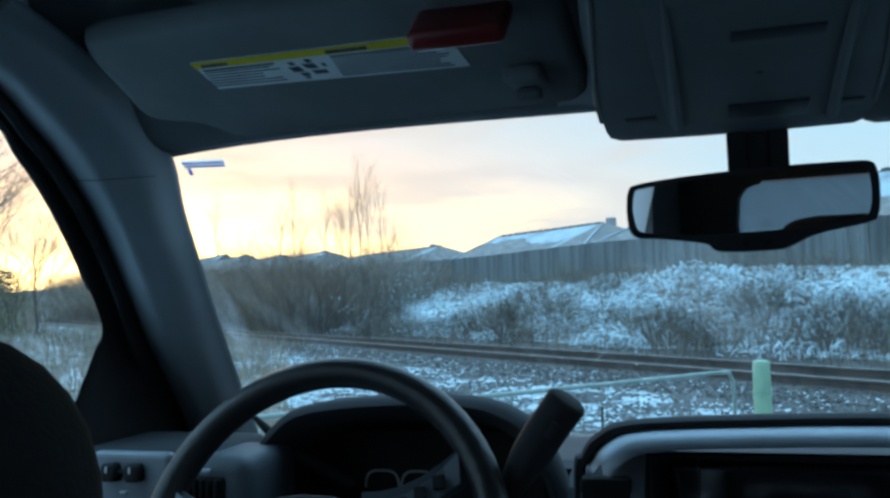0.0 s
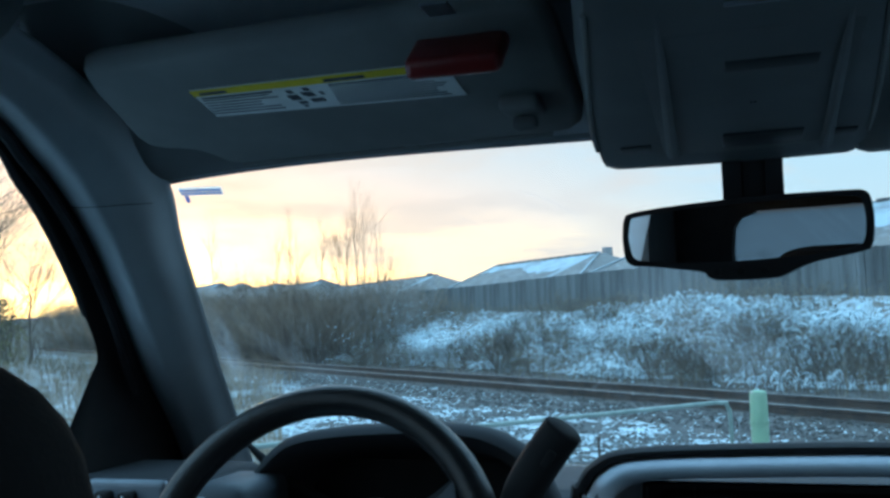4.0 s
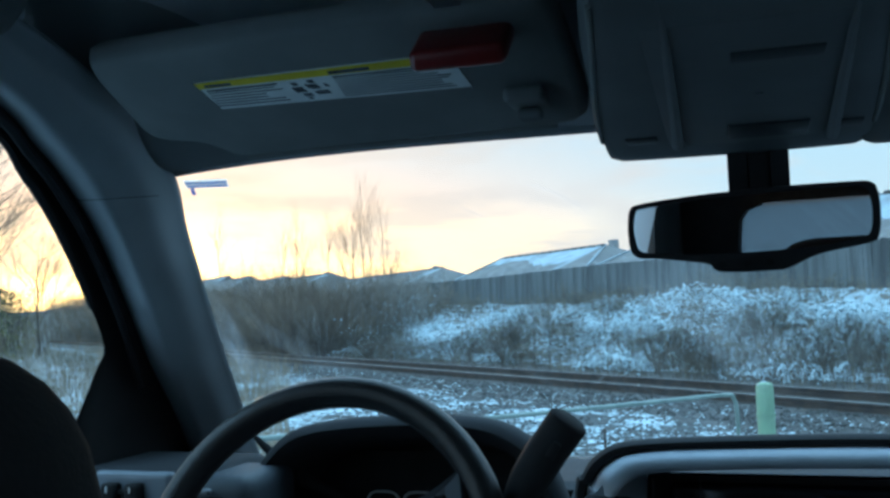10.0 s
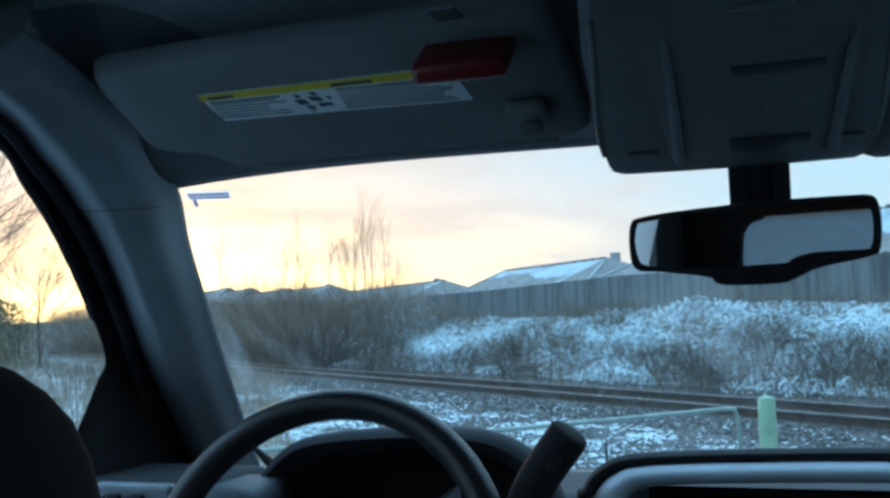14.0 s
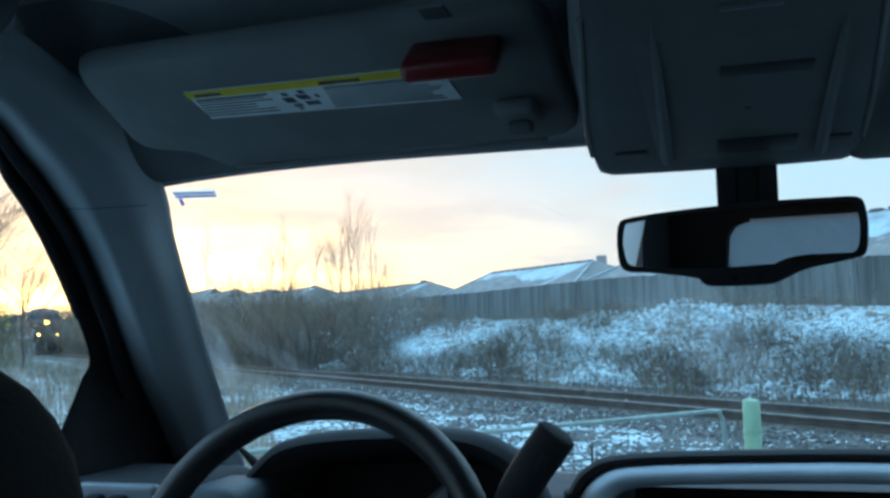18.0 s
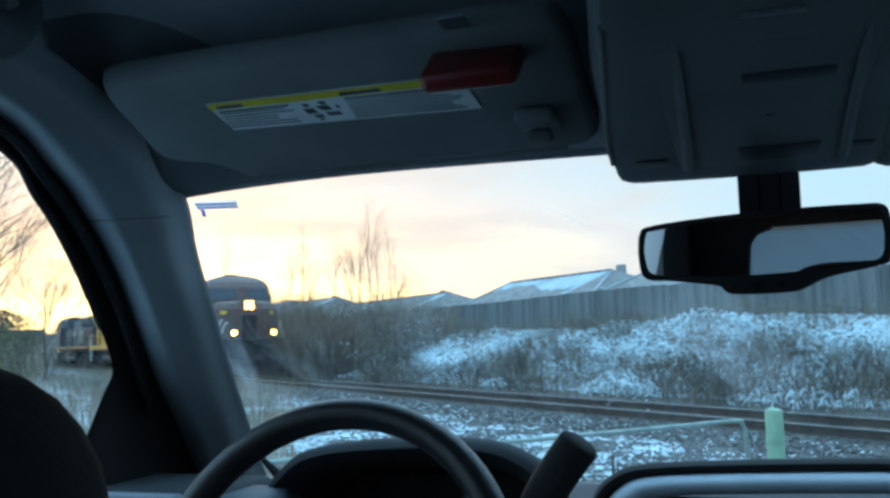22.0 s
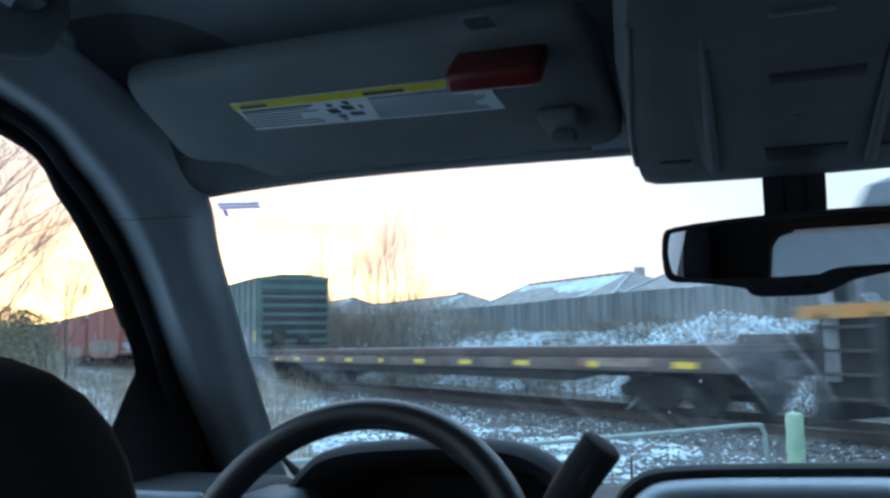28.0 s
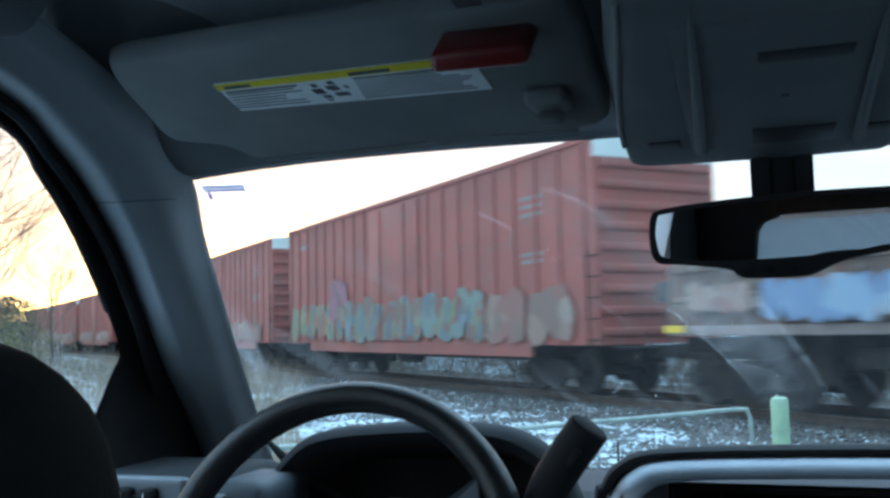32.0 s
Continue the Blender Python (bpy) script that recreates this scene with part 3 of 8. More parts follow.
def cab_shell():
    roof = thing("ceiling", "grey cloth headliner of a pickup cab", "headliner", CAB, kind="structure")
    bm = bmesh.new()
    def lining(u, v):
        x = -0.655 + 1.31 * u
        y = -1.5 + (header_y(x) + 1.5) * v
        return (x, y, lining_z(x, y))
    sheet(bm, lining, 40, 60, 0.05, (0, 0, 1))
    part("headliner_panel", bm, "headliner", roof, smooth=True)
    bm = bmesh.new()
    edge = [(-0.655 + 1.31 * i / 30, header_y(-0.655 + 1.31 * i / 30) - 0.004, lining_z(-0.655 + 1.31 * i / 30, header_y(-0.655 + 1.31 * i / 30)) + 0.004) for i in range(31)]
    tube(bm, edge, 0.011, 8)
    part("header_trim", bm, "headliner", roof, smooth=True)
    # moulded corner trim between the pillar and the header, under the lining; its darker colour stands for shade
    for sd in (-1, 1):
        bm = bmesh.new()

        def corner(u, v):
            x = 0.655 - 0.30 * u
            y = header_y(x) - 0.002 - (0.30 - 0.20 * smoothstep(0.25, 1.0, u)) * v
            return (sd * x, y, lining_z(x, y) - 0.004 + 0.003 * v)
        sheet(bm, corner, 16, 12)
        part("corner_trim", bm, "console", roof, "moulded corner trim, coloured dark for its shade", smooth=True)
    bm = bmesh.new()
    sheet(bm, lambda u, v: (-0.74 + 1.48 * u, -1.6 + 2.72 * v - 0.16 * (2 * u - 1) ** 2 * v, 2.045 - 0.10 * abs(2 * u - 1) ** 4 - 0.06 * v ** 6), 16, 16, 0.02, (0, 0, 1))
    part("roof_skin", bm, "carpaint", roof, "dark painted steel roof", smooth=True)

    # windscreen, raked between the header and the cowl
    ws = thing("window_1", "raked windshield with faint smears and scrape marks", "windshield", CAB, kind="structure")
    bm = bmesh.new()
    def screen(u, v):
        top, bot = 0.745, 1.02
        x = (2 * u - 1) * (top + (bot - top) * v)
        y = 1.10 + 0.86 * v - 0.2 * x * x + 0.03 * math.sin(math.pi * v)
        return (x, y, 1.875 - 0.55 * v)
    sheet(bm, screen, 24, 20)
    g = part("pane", bm, "glass", ws, smooth="all")
    g.visible_shadow = False
    bm = bmesh.new()
    tube(bm, [screen(i / 20, 1.0) for i in range(21)], 0.02, 8)
    part("window_seal", bm, "rubber", ws)
    # dried salt specks on the glass
    rng = random.Random(61)
    for u, v in [(0.441, 0.535), (0.518, 0.640), (0.410, 0.640)] + [(rng.uniform(0.08, 0.72), rng.uniform(0.15, 0.8)) for _ in range(46)]:
        big = v in (0.535, 0.640)
        c = Vector(screen(u, v)) + Vector((0, -0.003, -0.004))
        r = 0.0022 if big else rng.uniform(0.0005, 0.0011)
        bm = bmesh.new()
        bmesh.ops.create_icosphere(bm, subdivisions=1, radius=r, matrix=Matrix.Translation(c))
        part("salt_speck", bm, "stickerwhite", ws)
    # the inspection sticker in the top corner
    stick = thing("windshield_sticker", "small blue and white sticker on the windshield glass", "sticker", CAB)
    a, b, c = (Vector(screen(*p)) for p in ((0.048, 0.058), (0.10, 0.058), (0.048, 0.16)))
    n = (b - a).cross(c - a).normalized()
    if n.y > 0:
        n = -n
    bu, bv = (b - a).normalized(), (c - a).normalized()
    def flag(u0, u1, v0, v1, lift):
        bm = bmesh.new()
        q = [bm.verts.new(a + bu * u + bv * v + n * lift) for u, v in ((u0, v0), (u1, v0), (u1, v1), (u0, v1))]
        r = [bm.verts.new(p.co + n * 0.0006) for p in q]
        bm.faces.new(q)
        bm.faces.new(r[::-1])
        for i in range(4):
            bm.faces.new((q[i], q[(i + 1) % 4], r[(i + 1) % 4], r[i]))
        return bm
    part("paper", flag(0.0, 0.058, -0.001, 0.016, 0.003), "stickerwhite", stick)
    part("stripe", flag(0.001, 0.057, 0.002, 0.006, 0.0045), "stickerblue", stick)
    part("stripe", flag(0.003, 0.057, 0.0085, 0.0125, 0.0045), "stickerblue", stick)
    part("stripe", flag(0.005, 0.010, 0.016, 0.030, 0.0035), "stickerblue", stick)

    front = [(-0.90, 1.68, 1.32), (-0.87, 1.60, 1.38), (-0.83, 1.45, 1.515), (-0.789, 1.32, 1.618), (-0.745, 1.20, 1.705), (-0.702, 1.09, 1.778),
             (-0.653, 0.985, 1.838), (-0.622, 0.86, 1.887), (-0.60, 0.62, 1.935), (-0.60, 0.2, 1.95), (-0.60, -1.4, 1.95)]
    rear = [(-0.845, 1.40, 1.32), (-0.835, 1.33, 1.40), (-0.82, 1.244, 1.505), (-0.797, 1.144, 1.592), (-0.774, 1.064, 1.669), (-0.745, 0.973, 1.746),
            (-0.718, 0.889, 1.797), (-0.686, 0.79, 1.838), (-0.648, 0.65, 1.874), (-0.638, 0.35, 1.895), (-0.638, -1.4, 1.895)]
    glass = [(-0.83, 0.93, 1.36), (-0.825, 0.965, 1.44), (-0.82, 1.012, 1.529), (-0.816, 1.045, 1.590), (-0.811, 1.056, 1.626), (-0.782, 0.977, 1.701),
             (-0.748, 0.888, 1.765), (-0.717, 0.803, 1.811), (-0.683, 0.688, 1.853), (-0.672, 0.35, 1.878), (-0.672, -1.4, 1.878)]
    # the front edge stands nearer the cab than the glass
    front = [tuple(Vector((0, 0, 1.65)).lerp(Vector(q), k)) for q, k in zip(front, (0.86, 0.86, 0.87, 0.885, 0.92, 0.965, 1, 1, 1, 1, 1))]
    for side, word in ((1, "driver"), (-1, "passenger")):
        def flip(p):
            return Vector((p[0] * side, p[1], p[2]))
        f, r, gl = (spline(c, 60) for c in (front, rear, glass))
        pil = thing("pillar", "grey moulded trim of the windshield pillar and roof rail", "pillar", CAB, kind="structure")
        bm = bmesh.new()
        rings = []

        def swell(i, w):
            """Step of the trim towards the cab at w of its width from the rear edge."""
            h = 0.033 - 0.006 * smoothstep(34, 48, i)
            return h * smoothstep(-0.03, 0.27, w) * (1 - 0.80 * smoothstep(0.55, 1.04, w)) * min(1.0, w / 0.03)
        for i in range(61):
            ring = []
            for k in range(21):
                w = (k / 20) ** 1.3
                ring.append(flip(r[i].lerp(f[i], w) + Vector((0.62, -0.76, -0.18)) * swell(i, w)))
            for k in range(6, -1, -1):
                ring.append(flip(r[i].lerp(f[i], k / 6) + Vector((-0.035, 0.03, 0.02))))
            rings.append(ring)
        loft(bm, rings)
        part("pillar_trim", bm, "pillar", pil, smooth="all")
        bm = bmesh.new()
        seam = []
        for k in range(0, 15):
            w = 0.75 * k / 14
            i = 36 - 2.2 * w
            j = int(i)
            seam.append(flip((r[j].lerp(f[j], w)).lerp(r[j + 1].lerp(f[j + 1], w), i - j) + Vector((0.62, -0.76, -0.18)) * (swell(i, w) + 0.0002)))
        tube(bm, seam, 0.0005, 5)
        part("trim_seam", bm, "black", pil)
        # door: black frame, inner panel, glass
        door = thing("door_1" if side == 1 else "door_2", "black-framed pickup front door with clear side glass", "car door", CAB, kind="structure")
        bm = bmesh.new()
        def frame_strip(u, v):
            i = min(59, int(u * 60))
            t = u * 60 - i
            p = (r[i].lerp(r[i + 1], t) + Vector((-0.006, 0.012, 0.004))).lerp(gl[i].lerp(gl[i + 1], t), v)
            return flip(p + Vector((-0.010, 0.006, 0.0)) * math.sin(math.pi * v))
        sheet(bm, frame_strip, 60, 6, 0.03, (-0.56 * side, 0.82, 0.10))
        part("door_frame", bm, "black", door, smooth="all")
        bm = bmesh.new()
        tube(bm, [flip(p + Vector((0.002, 0.0, 0.001))) for p in gl[28:]], 0.0045, 6)
        part("door_seal", bm, "black", door, smooth=True)
        bm = bmesh.new()
        tube(bm, [flip(r[i].lerp(gl[i], 0.30) + Vector((0.002, -0.002, -0.002))) for i in range(16, 61)], 0.006, 6)
        part("door_seal", bm, "rubber", door, smooth=True)
        bm = bmesh.new()
        prism(bm, [(-0.2, 0.45), (1.02, 0.45), (1.02, 1.38), (0.9, 1.40), (-0.2, 1.43)], "x", -0.86 * side, -0.80 * side)
        part("inner_panel", bm, "dash", door)
        bm = bmesh.new()
        box(bm, (-0.79 * side, 0.35, 1.12), (0.08, 0.7, 0.05), 0.015)
        part("armrest", bm, "dash", door, smooth=True)
        bm = bmesh.new()
        top = [p for p in gl[24:50]]
        def pane(u, v):
            k = u * (len(top) - 1)
            i = min(len(top) - 2, int(k))
            p = top[i].lerp(top[i + 1], k - i)
            return flip(Vector((p.x + (-0.825 - p.x) * v - 0.008, p.y * (1 - v) + v * (1.0 - 1.28 * u), p.z + (1.36 - p.z) * v)))
        sheet(bm, pane, 20, 6)
        pn = part("pane", bm, "sideglass", door, smooth="all")
        pn.visible_shadow = False
        # rear door and quarter
        rd = thing("rear_door", "rear cab door with side glass filmed to look sky-bright", "car door", CAB, kind="structure")
        bm = bmesh.new()
        prism(bm, [(-1.5, 0.45), (-0.2, 0.45), (-0.2, 1.43), (-1.5, 1.45)], "x", -0.86 * side, -0.80 * side)
        part("inner_panel", bm, "dash", rd)
        bm = bmesh.new()
        prism(bm, [(-0.22, 1.40), (-0.36, 1.40), (-0.36, 1.90), (-0.22, 1.90)], "x", -0.80 * side, -0.66 * side)
        part("door_pillar", bm, "pillar", rd)
        bm = bmesh.new()
        prism(bm, [(-1.15, 1.40), (-1.5, 1.40), (-1.5, 1.90), (-1.19, 1.90)], "x", -0.80 * side, -0.735 * side)
        part("corner_pillar", bm, "console", rd)
        bm = bmesh.new()
        sheet(bm, lambda u, v: (side * (-0.70 - 0.11 * v), -0.36 - 0.82 * u, 1.86 - 0.43 * v), 4, 4)
        pn = part("pane", bm, "rearside", rd)
        pn.visible_shadow = False

    back = thing("wall_back", "rear wall of the cab with a wide rear window", "cab wall", CAB, kind="structure")
    bm = bmesh.new()
    box(bm, (0, -1.53, 0.93), (1.66, 0.06, 0.98))
    part("lower_wall", bm, "headliner", back)
    bm = bmesh.new()
    box(bm, (0, -1.528, 1.868), (1.4, 0.062, 0.222))
    part("upper_wall", bm, "seat", back)
    for s in (-1, 1):
        bm = bmesh.new()
        prism(bm, [(s * 0.80, 1.40), (s * 0.50, 1.40), (s * 0.535, 1.60), (s * 0.525, 1.70), (s * 0.50, 1.735), (s * 0.45, 1.75), (s * 0.45, 1.90), (s * 0.80, 1.90)], "y", -1.56, -1.50)
        part("corner_wall", bm, "seat", back)
    bm = bmesh.new()
    sheet(bm, lambda u, v: (-0.6 + 1.2 * u, -1.535, 1.40 + 0.50 * v), 2, 2)
    pn = part("pane", bm, "tint", back)
    pn.visible_shadow = False
    fl = thing("floor", "black carpet floor of the cab", "floor", CAB, kind="structure")
    bm = bmesh.new()
    box(bm, (0, 0.2, 0.42), (1.7, 3.5, 0.06))
    part("carpet", bm, "seat", fl)
    bm = bmesh.new()
    prism(bm, [(1.75, 0.45), (3.4, 0.45), (3.42, 1.0), (3.2, 1.16), (2.2, 1.24), (1.9, 1.28), (1.75, 1.28)], "x", -0.92, 0.92)
    part("hood", bm, "carpaint", fl, "dark painted hood of the pickup")


cab_shell()


def dashboard():
    d = thing("dashboard", "dark vinyl pickup dashboard with grey switch panel", "dashboard", CAB, kind="structure")
    bm = bmesh.new()
    prof = [(1.96, 1.345), (1.5, 1.395), (1.25, 1.425), (1.16, 1.43), (1.10, 1.42), (1.06, 1.385), (1.05, 1.30), (1.10, 1.0), (1.2, 0.6), (1.96, 0.6)]
    prism(bm, prof, "x", -0.84, -0.60)
    part("dash_body", bm, "dash", d)
    bm = bmesh.new()
    prism(bm, prof, "x", -0.20, 0.84)
    part("dash_body", bm, "dash", d)
    bm = bmesh.new()
    prism(bm, [(1.96, 1.345), (1.5, 1.395), (1.25, 1.425), (1.215, 1.42), (1.212, 1.29), (1.10, 1.27), (1.05, 1.25), (1.10, 1.0), (1.2, 0.6), (1.96, 0.6)], "x", -0.60, -0.20)
    part("gauge_recess", bm, "dash", d)
    # end pod with the light switches
    bm = bmesh.new()
    box(bm, (-0.715, 1.075, 1.405), (0.20, 0.17, 0.135), 0.018, seg=3)
    part("end_pod", bm, "dash", d, smooth=True)
    bm = bmesh.new()
    box(bm, (-0.712, 0.986, 1.412), (0.112, 0.016, 0.122), 0.0075, seg=3)
    pan = part("switch_panel", bm, "panelgrey", d, "satin grey switch panel")
    bm = bmesh.new()
    box(bm, (-0.7205, 0.975, 1.449), (0.03, 0.008, 0.006), 0.002)
    part("switch_bar", bm, "black", pan)
    for x, z in ((-0.737, 1.449), (-0.704, 1.449)):
        bm = bmesh.new()
        box(bm, (x, 0.973, z), (0.021, 0.018, 0.023), 0.005, seg=3)
        part("knob", bm, "black", pan, "squarish black knob", smooth=True)
        bm = bmesh.new()
        box(bm, (x, 0.9635, z + 0.004), (0.0016, 0.003, 0.007))
        part("marking", bm, "labelwhite", pan)
    for x, z in ((-0.722, 1.424), (-0.722, 1.414)):
        bm = bmesh.new()
        box(bm, (x, 0.977, z), (0.010, 0.004, 0.003), 0.001)
        part("marking", bm, "labelwhite", pan)
    bm = bmesh.new()
    box(bm, (-0.72, 0.976, 1.39), (0.045, 0.012, 0.03), 0.004)
    part("switch", bm, "black", pan)
    # outer air vent
    bm = bmesh.new()
    box(bm, (-0.596, 1.05, 1.40), (0.085, 0.13, 0.135), 0.02, seg=3)
    vent = part("vent_pod", bm, "dashgrey", d, "grey moulded vent surround", smooth=True)
    bm = bmesh.new()
    box(bm, (-0.612, 0.984, 1.395), (0.05, 0.006, 0.10), 0.003)
    part("vent_opening", bm, "black", vent)
    for k in range(5):
        bm = bmesh.new()
        box(bm, (-0.630 + 0.009 * k, 0.978, 1.395), (0.0022, 0.012, 0.094), 0.0008)
        part("slat", bm, "black", vent)
    bm = bmesh.new()
    box(bm, (-0.61, 0.976, 1.452), (0.018, 0.008, 0.007), 0.002)
    part("vent_tab", bm, "silver", vent)
    # instrument hood
    arch = spline([(-0.63, 0, 1.36), (-0.612, 0, 1.44), (-0.58, 0, 1.488), (-0.53, 0, 1.517), (-0.42, 0, 1.529), (-0.31, 0, 1.528),
                   (-0.255, 0, 1.512), (-0.22, 0, 1.48), (-0.195, 0, 1.42), (-0.185, 0, 1.36)], 40)
    cen = Vector((-0.405, 0, 1.40))
    bm = bmesh.new()
    rows = []
    for y, k, dz in ((1.32, 0.66, -0.05), (1.22, 0.86, -0.02), (1.15, 0.965, -0.004), (1.11, 0.996, 0.0), (1.09, 1.0, 0.0), (1.078, 0.985, -0.002), (1.072, 0.95, -0.004), (1.09, 0.90, -0.014), (1.20, 0.84, -0.03)):
        rows.append([Vector((cen.x + (p.x - cen.x) * k, y + 0.06 * (1.53 - p.z), cen.z + (p.z - cen.z) * k + dz)) for p in arch])
    loft(bm, rows, closed=False)
    hood = part("instrument_hood", bm, "dash", d, "black arched hood over the gauges", smooth=True)
    bm = bmesh.new()
    box(bm, (-0.405, 1.205, 1.385), (0.32, 0.01, 0.17))
    part("gauge_face", bm, "black", hood)
    for x in (-0.466, -0.414):
        bm = bmesh.new()
        tube(bm, [(x + math.copysign(0.0245 * abs(math.cos(a)) ** 0.6, math.cos(a)), 1.19, 1.386 + 0.0305 * math.sin(a) ** 0.6) for a in [math.pi * (0.03 + 0.94 * i / 20) for i in range(21)]], 0.0017, 6)
        part("gauge_ring", bm, "bezelbright", hood, "bright metal gauge bezel", smooth=True)
    # centre stack with the screen
    def surround(prof):
        pts = spline([(-0.172, 0, 1.15), (-0.172, 0, 1.44), (-0.163, 0, 1.478), (-0.145, 0, 1.500), (-0.11, 0, 1.513), (0.0, 0, 1.519), (0.16, 0, 1.522),
                      (0.30, 0, 1.515), (0.335, 0, 1.50), (0.352, 0, 1.47), (0.36, 0, 1.15)], 50)
        c = Vector((0.09, 0, 1.33))
        return [[Vector((c.x + (p.x - c.x) * s, y, c.z + (p.z - c.z) * s)) for p in pts]
                for s, y in prof]
    # upward-facing rows get a lighter grey for the windshield light on them
    bm = bmesh.new()
    loft(bm, surround(((0.74, 1.25), (0.93, 1.09), (0.985, 1.035), (0.999, 1.012))), closed=False)
    part("stack_top_pad", bm, "dashgrey", d, "top of the centre stack, greyed for the light it catches", smooth=True)
    bm = bmesh.new()
    loft(bm, surround(((0.999, 1.012), (1.0, 1.004), (0.998, 0.996), (0.985, 0.989), (0.957, 0.988), (0.95, 1.02))), closed=False)
    stack = part("center_surround", bm, "dash", d, "black rounded surround of the centre stack", smooth=True)
    bm = bmesh.new()
    loft(bm, surround(((0.950, 1.02), (0.950, 0.990), (0.943, 0.983), (0.880, 0.962), (0.860, 0.960), (0.835, 1.05))), closed=False)
    part("trim_ring", bm, "silver", stack, "satin silver trim ring", smooth=True)
    bm = bmesh.new()
    box(bm, (0.09, 1.06, 1.30), (0.46, 0.02, 0.34))
    part("stack_face", bm, "dash", stack)
    bm = bmesh.new()
    box(bm, (0.105, 1.04, 1.365), (0.36, 0.02, 0.20), 0.008)
    part("display_screen", bm, "screen", stack, "dark switched-off display screen", smooth=True)
    bm = bmesh.new()
    def flank(u, v):
        z = 1.25 + 0.244 * v
        xl = -0.158 + 0.060 * max(0.0, (z - 1.435) / 0.06) ** 2.2
        return (xl + (-0.0935 - xl) * u, 0.953 + 0.75 * max(0.0, z - 1.445), z)
    sheet(bm, flank, 6, 30, 0.012, (0, 1, 0))
    part("trim_flank", bm, "silver", stack, "satin silver flank beside the screen", smooth=True)
    bm = bmesh.new()
    box(bm, (-0.1315, 0.966, 1.379), (0.052, 0.030, 0.166), 0.006, seg=2)
    v = part("vent", bm, "black", stack, "black air vent", smooth=True)
    for k in range(5):
        bm = bmesh.new()
        box(bm, (-0.1315, 0.951, 1.326 + 0.028 * k), (0.042, 0.006, 0.003))
        part("slat", bm, "dash", v)
    for x, w in ((-0.0925, 0.0022), (-0.043, 0.0010), (0.30, 0.0022)):
        bm = bmesh.new()
        box(bm, (x, 1.029, 1.365), (w, 0.004, 0.21), 0.0004)
        part("screen_bezel", bm, "dashgrey", stack)
    bm = bmesh.new()
    box(bm, (0.105, 1.02, 1.20), (0.33, 0.04, 0.14), 0.01)
    part("radio_panel", bm, "dash", stack, smooth=True)


dashboard()


def steering_wheel():
    w = thing("steering_wheel", "black leather steering wheel with grey spokes", "steering wheel", CAB @ pose(-0.3925, 0.82, 1.413, -25, 0, 0))
    R0, r0 = 0.1785, 0.0165
    bm = bmesh.new()
    rings = []
    for i in range(64):
        a = 2 * math.pi * i / 64
        rings.append([((R0 + r0 * 0.95 * math.cos(b)) * math.cos(a), r0 * 1.1 * math.sin(b), (R0 + r0 * 0.95 * math.cos(b)) * math.sin(a))
                      for b in [2 * math.pi * k / 14 for k in range(14)]])
    rings.append(rings[0])
    loft(bm, rings, caps=False)
    bmesh.ops.remove_doubles(bm, verts=bm.verts[:], dist=1e-5)
    rim = part("rim", bm, "leather", w, smooth="all")
    bm = bmesh.new()
    tube(bm, [((R0 - r0 * 0.93) * math.cos(a), -0.004, (R0 - r0 * 0.93) * math.sin(a)) for a in [2 * math.pi * i / 64 for i in range(65)]], 0.0009, 4, caps=False)
    part("stitching", bm, "dash", rim)
    bm = bmesh.new()
    blob(bm, (0, -0.015, -0.015), (0.072, 0.03, 0.062), 0.7)
    part("hub", bm, "dash", w, "dark horn pad", smooth=True)
    for s in (-1, 1):
        bm = bmesh.new()
        rows = []
        for k in range(7):
            t = k / 6
            x = s * (0.055 + 0.112 * t)
            h = 0.032 - 0.008 * math.sin(math.pi * t) - 0.010 * t
            z = 0.012 + 0.058 * t ** 1.4
            rows.append([(x, -0.018 + 0.016 * t, z - h), (x, 0.012, z - h * 0.9), (x, 0.014, z + h * 0.9), (x, -0.018 + 0.016 * t, z + h)])
        loft(bm, rows)
        sp = part("spoke", bm, "dashgrey", w, smooth=True, m=pose(0, 0, 0, 0, -9, 0))
        bm = bmesh.new()
        rows = []
        for k in range(7):
            t = k / 6
            x = s * (0.075 + 0.075 * t)
            h = 0.015 - 0.004 * math.sin(math.pi * t)
            z = 0.014 + 0.050 * (0.1 + 0.8 * t) ** 1.4
            rows.append([(x, -0.022 + 0.015 * t, z - h), (x, -0.010, z - h), (x, -0.010, z + h), (x, -0.022 + 0.015 * t, z + h)])
        loft(bm, rows)
        part("spoke_trim", bm, "panelgrey", sp, "satin grey spoke trim", smooth=True)
        for k in range(3):
            bm = bmesh.new()
            box(bm, (s * (0.095 + 0.018 * k), -0.021 + 0.003 * k, 0.026 + 0.009 * k), (0.012, 0.006, 0.014), 0.002)
            part("button", bm, "black", sp)
    bm = bmesh.new()
    for s in (-1, 1):
        box(bm, (s * 0.03, -0.004, -0.10), (0.022, 0.016, 0.14), 0.004)
    part("lower_spoke", bm, "silver", w)
    bm = bmesh.new()
    tube(bm, [(0, 0.02, 0), (0, 0.10, -0.01), (0, 0.24, -0.02)], [0.05, 0.062, 0.07], 18)
    part("column_shroud", bm, "dash", w, smooth=True)
    # shift lever on the column
    g = thing("shift_lever", "thick black column gear shift lever", "gear lever", CAB)
    bm = bmesh.new()
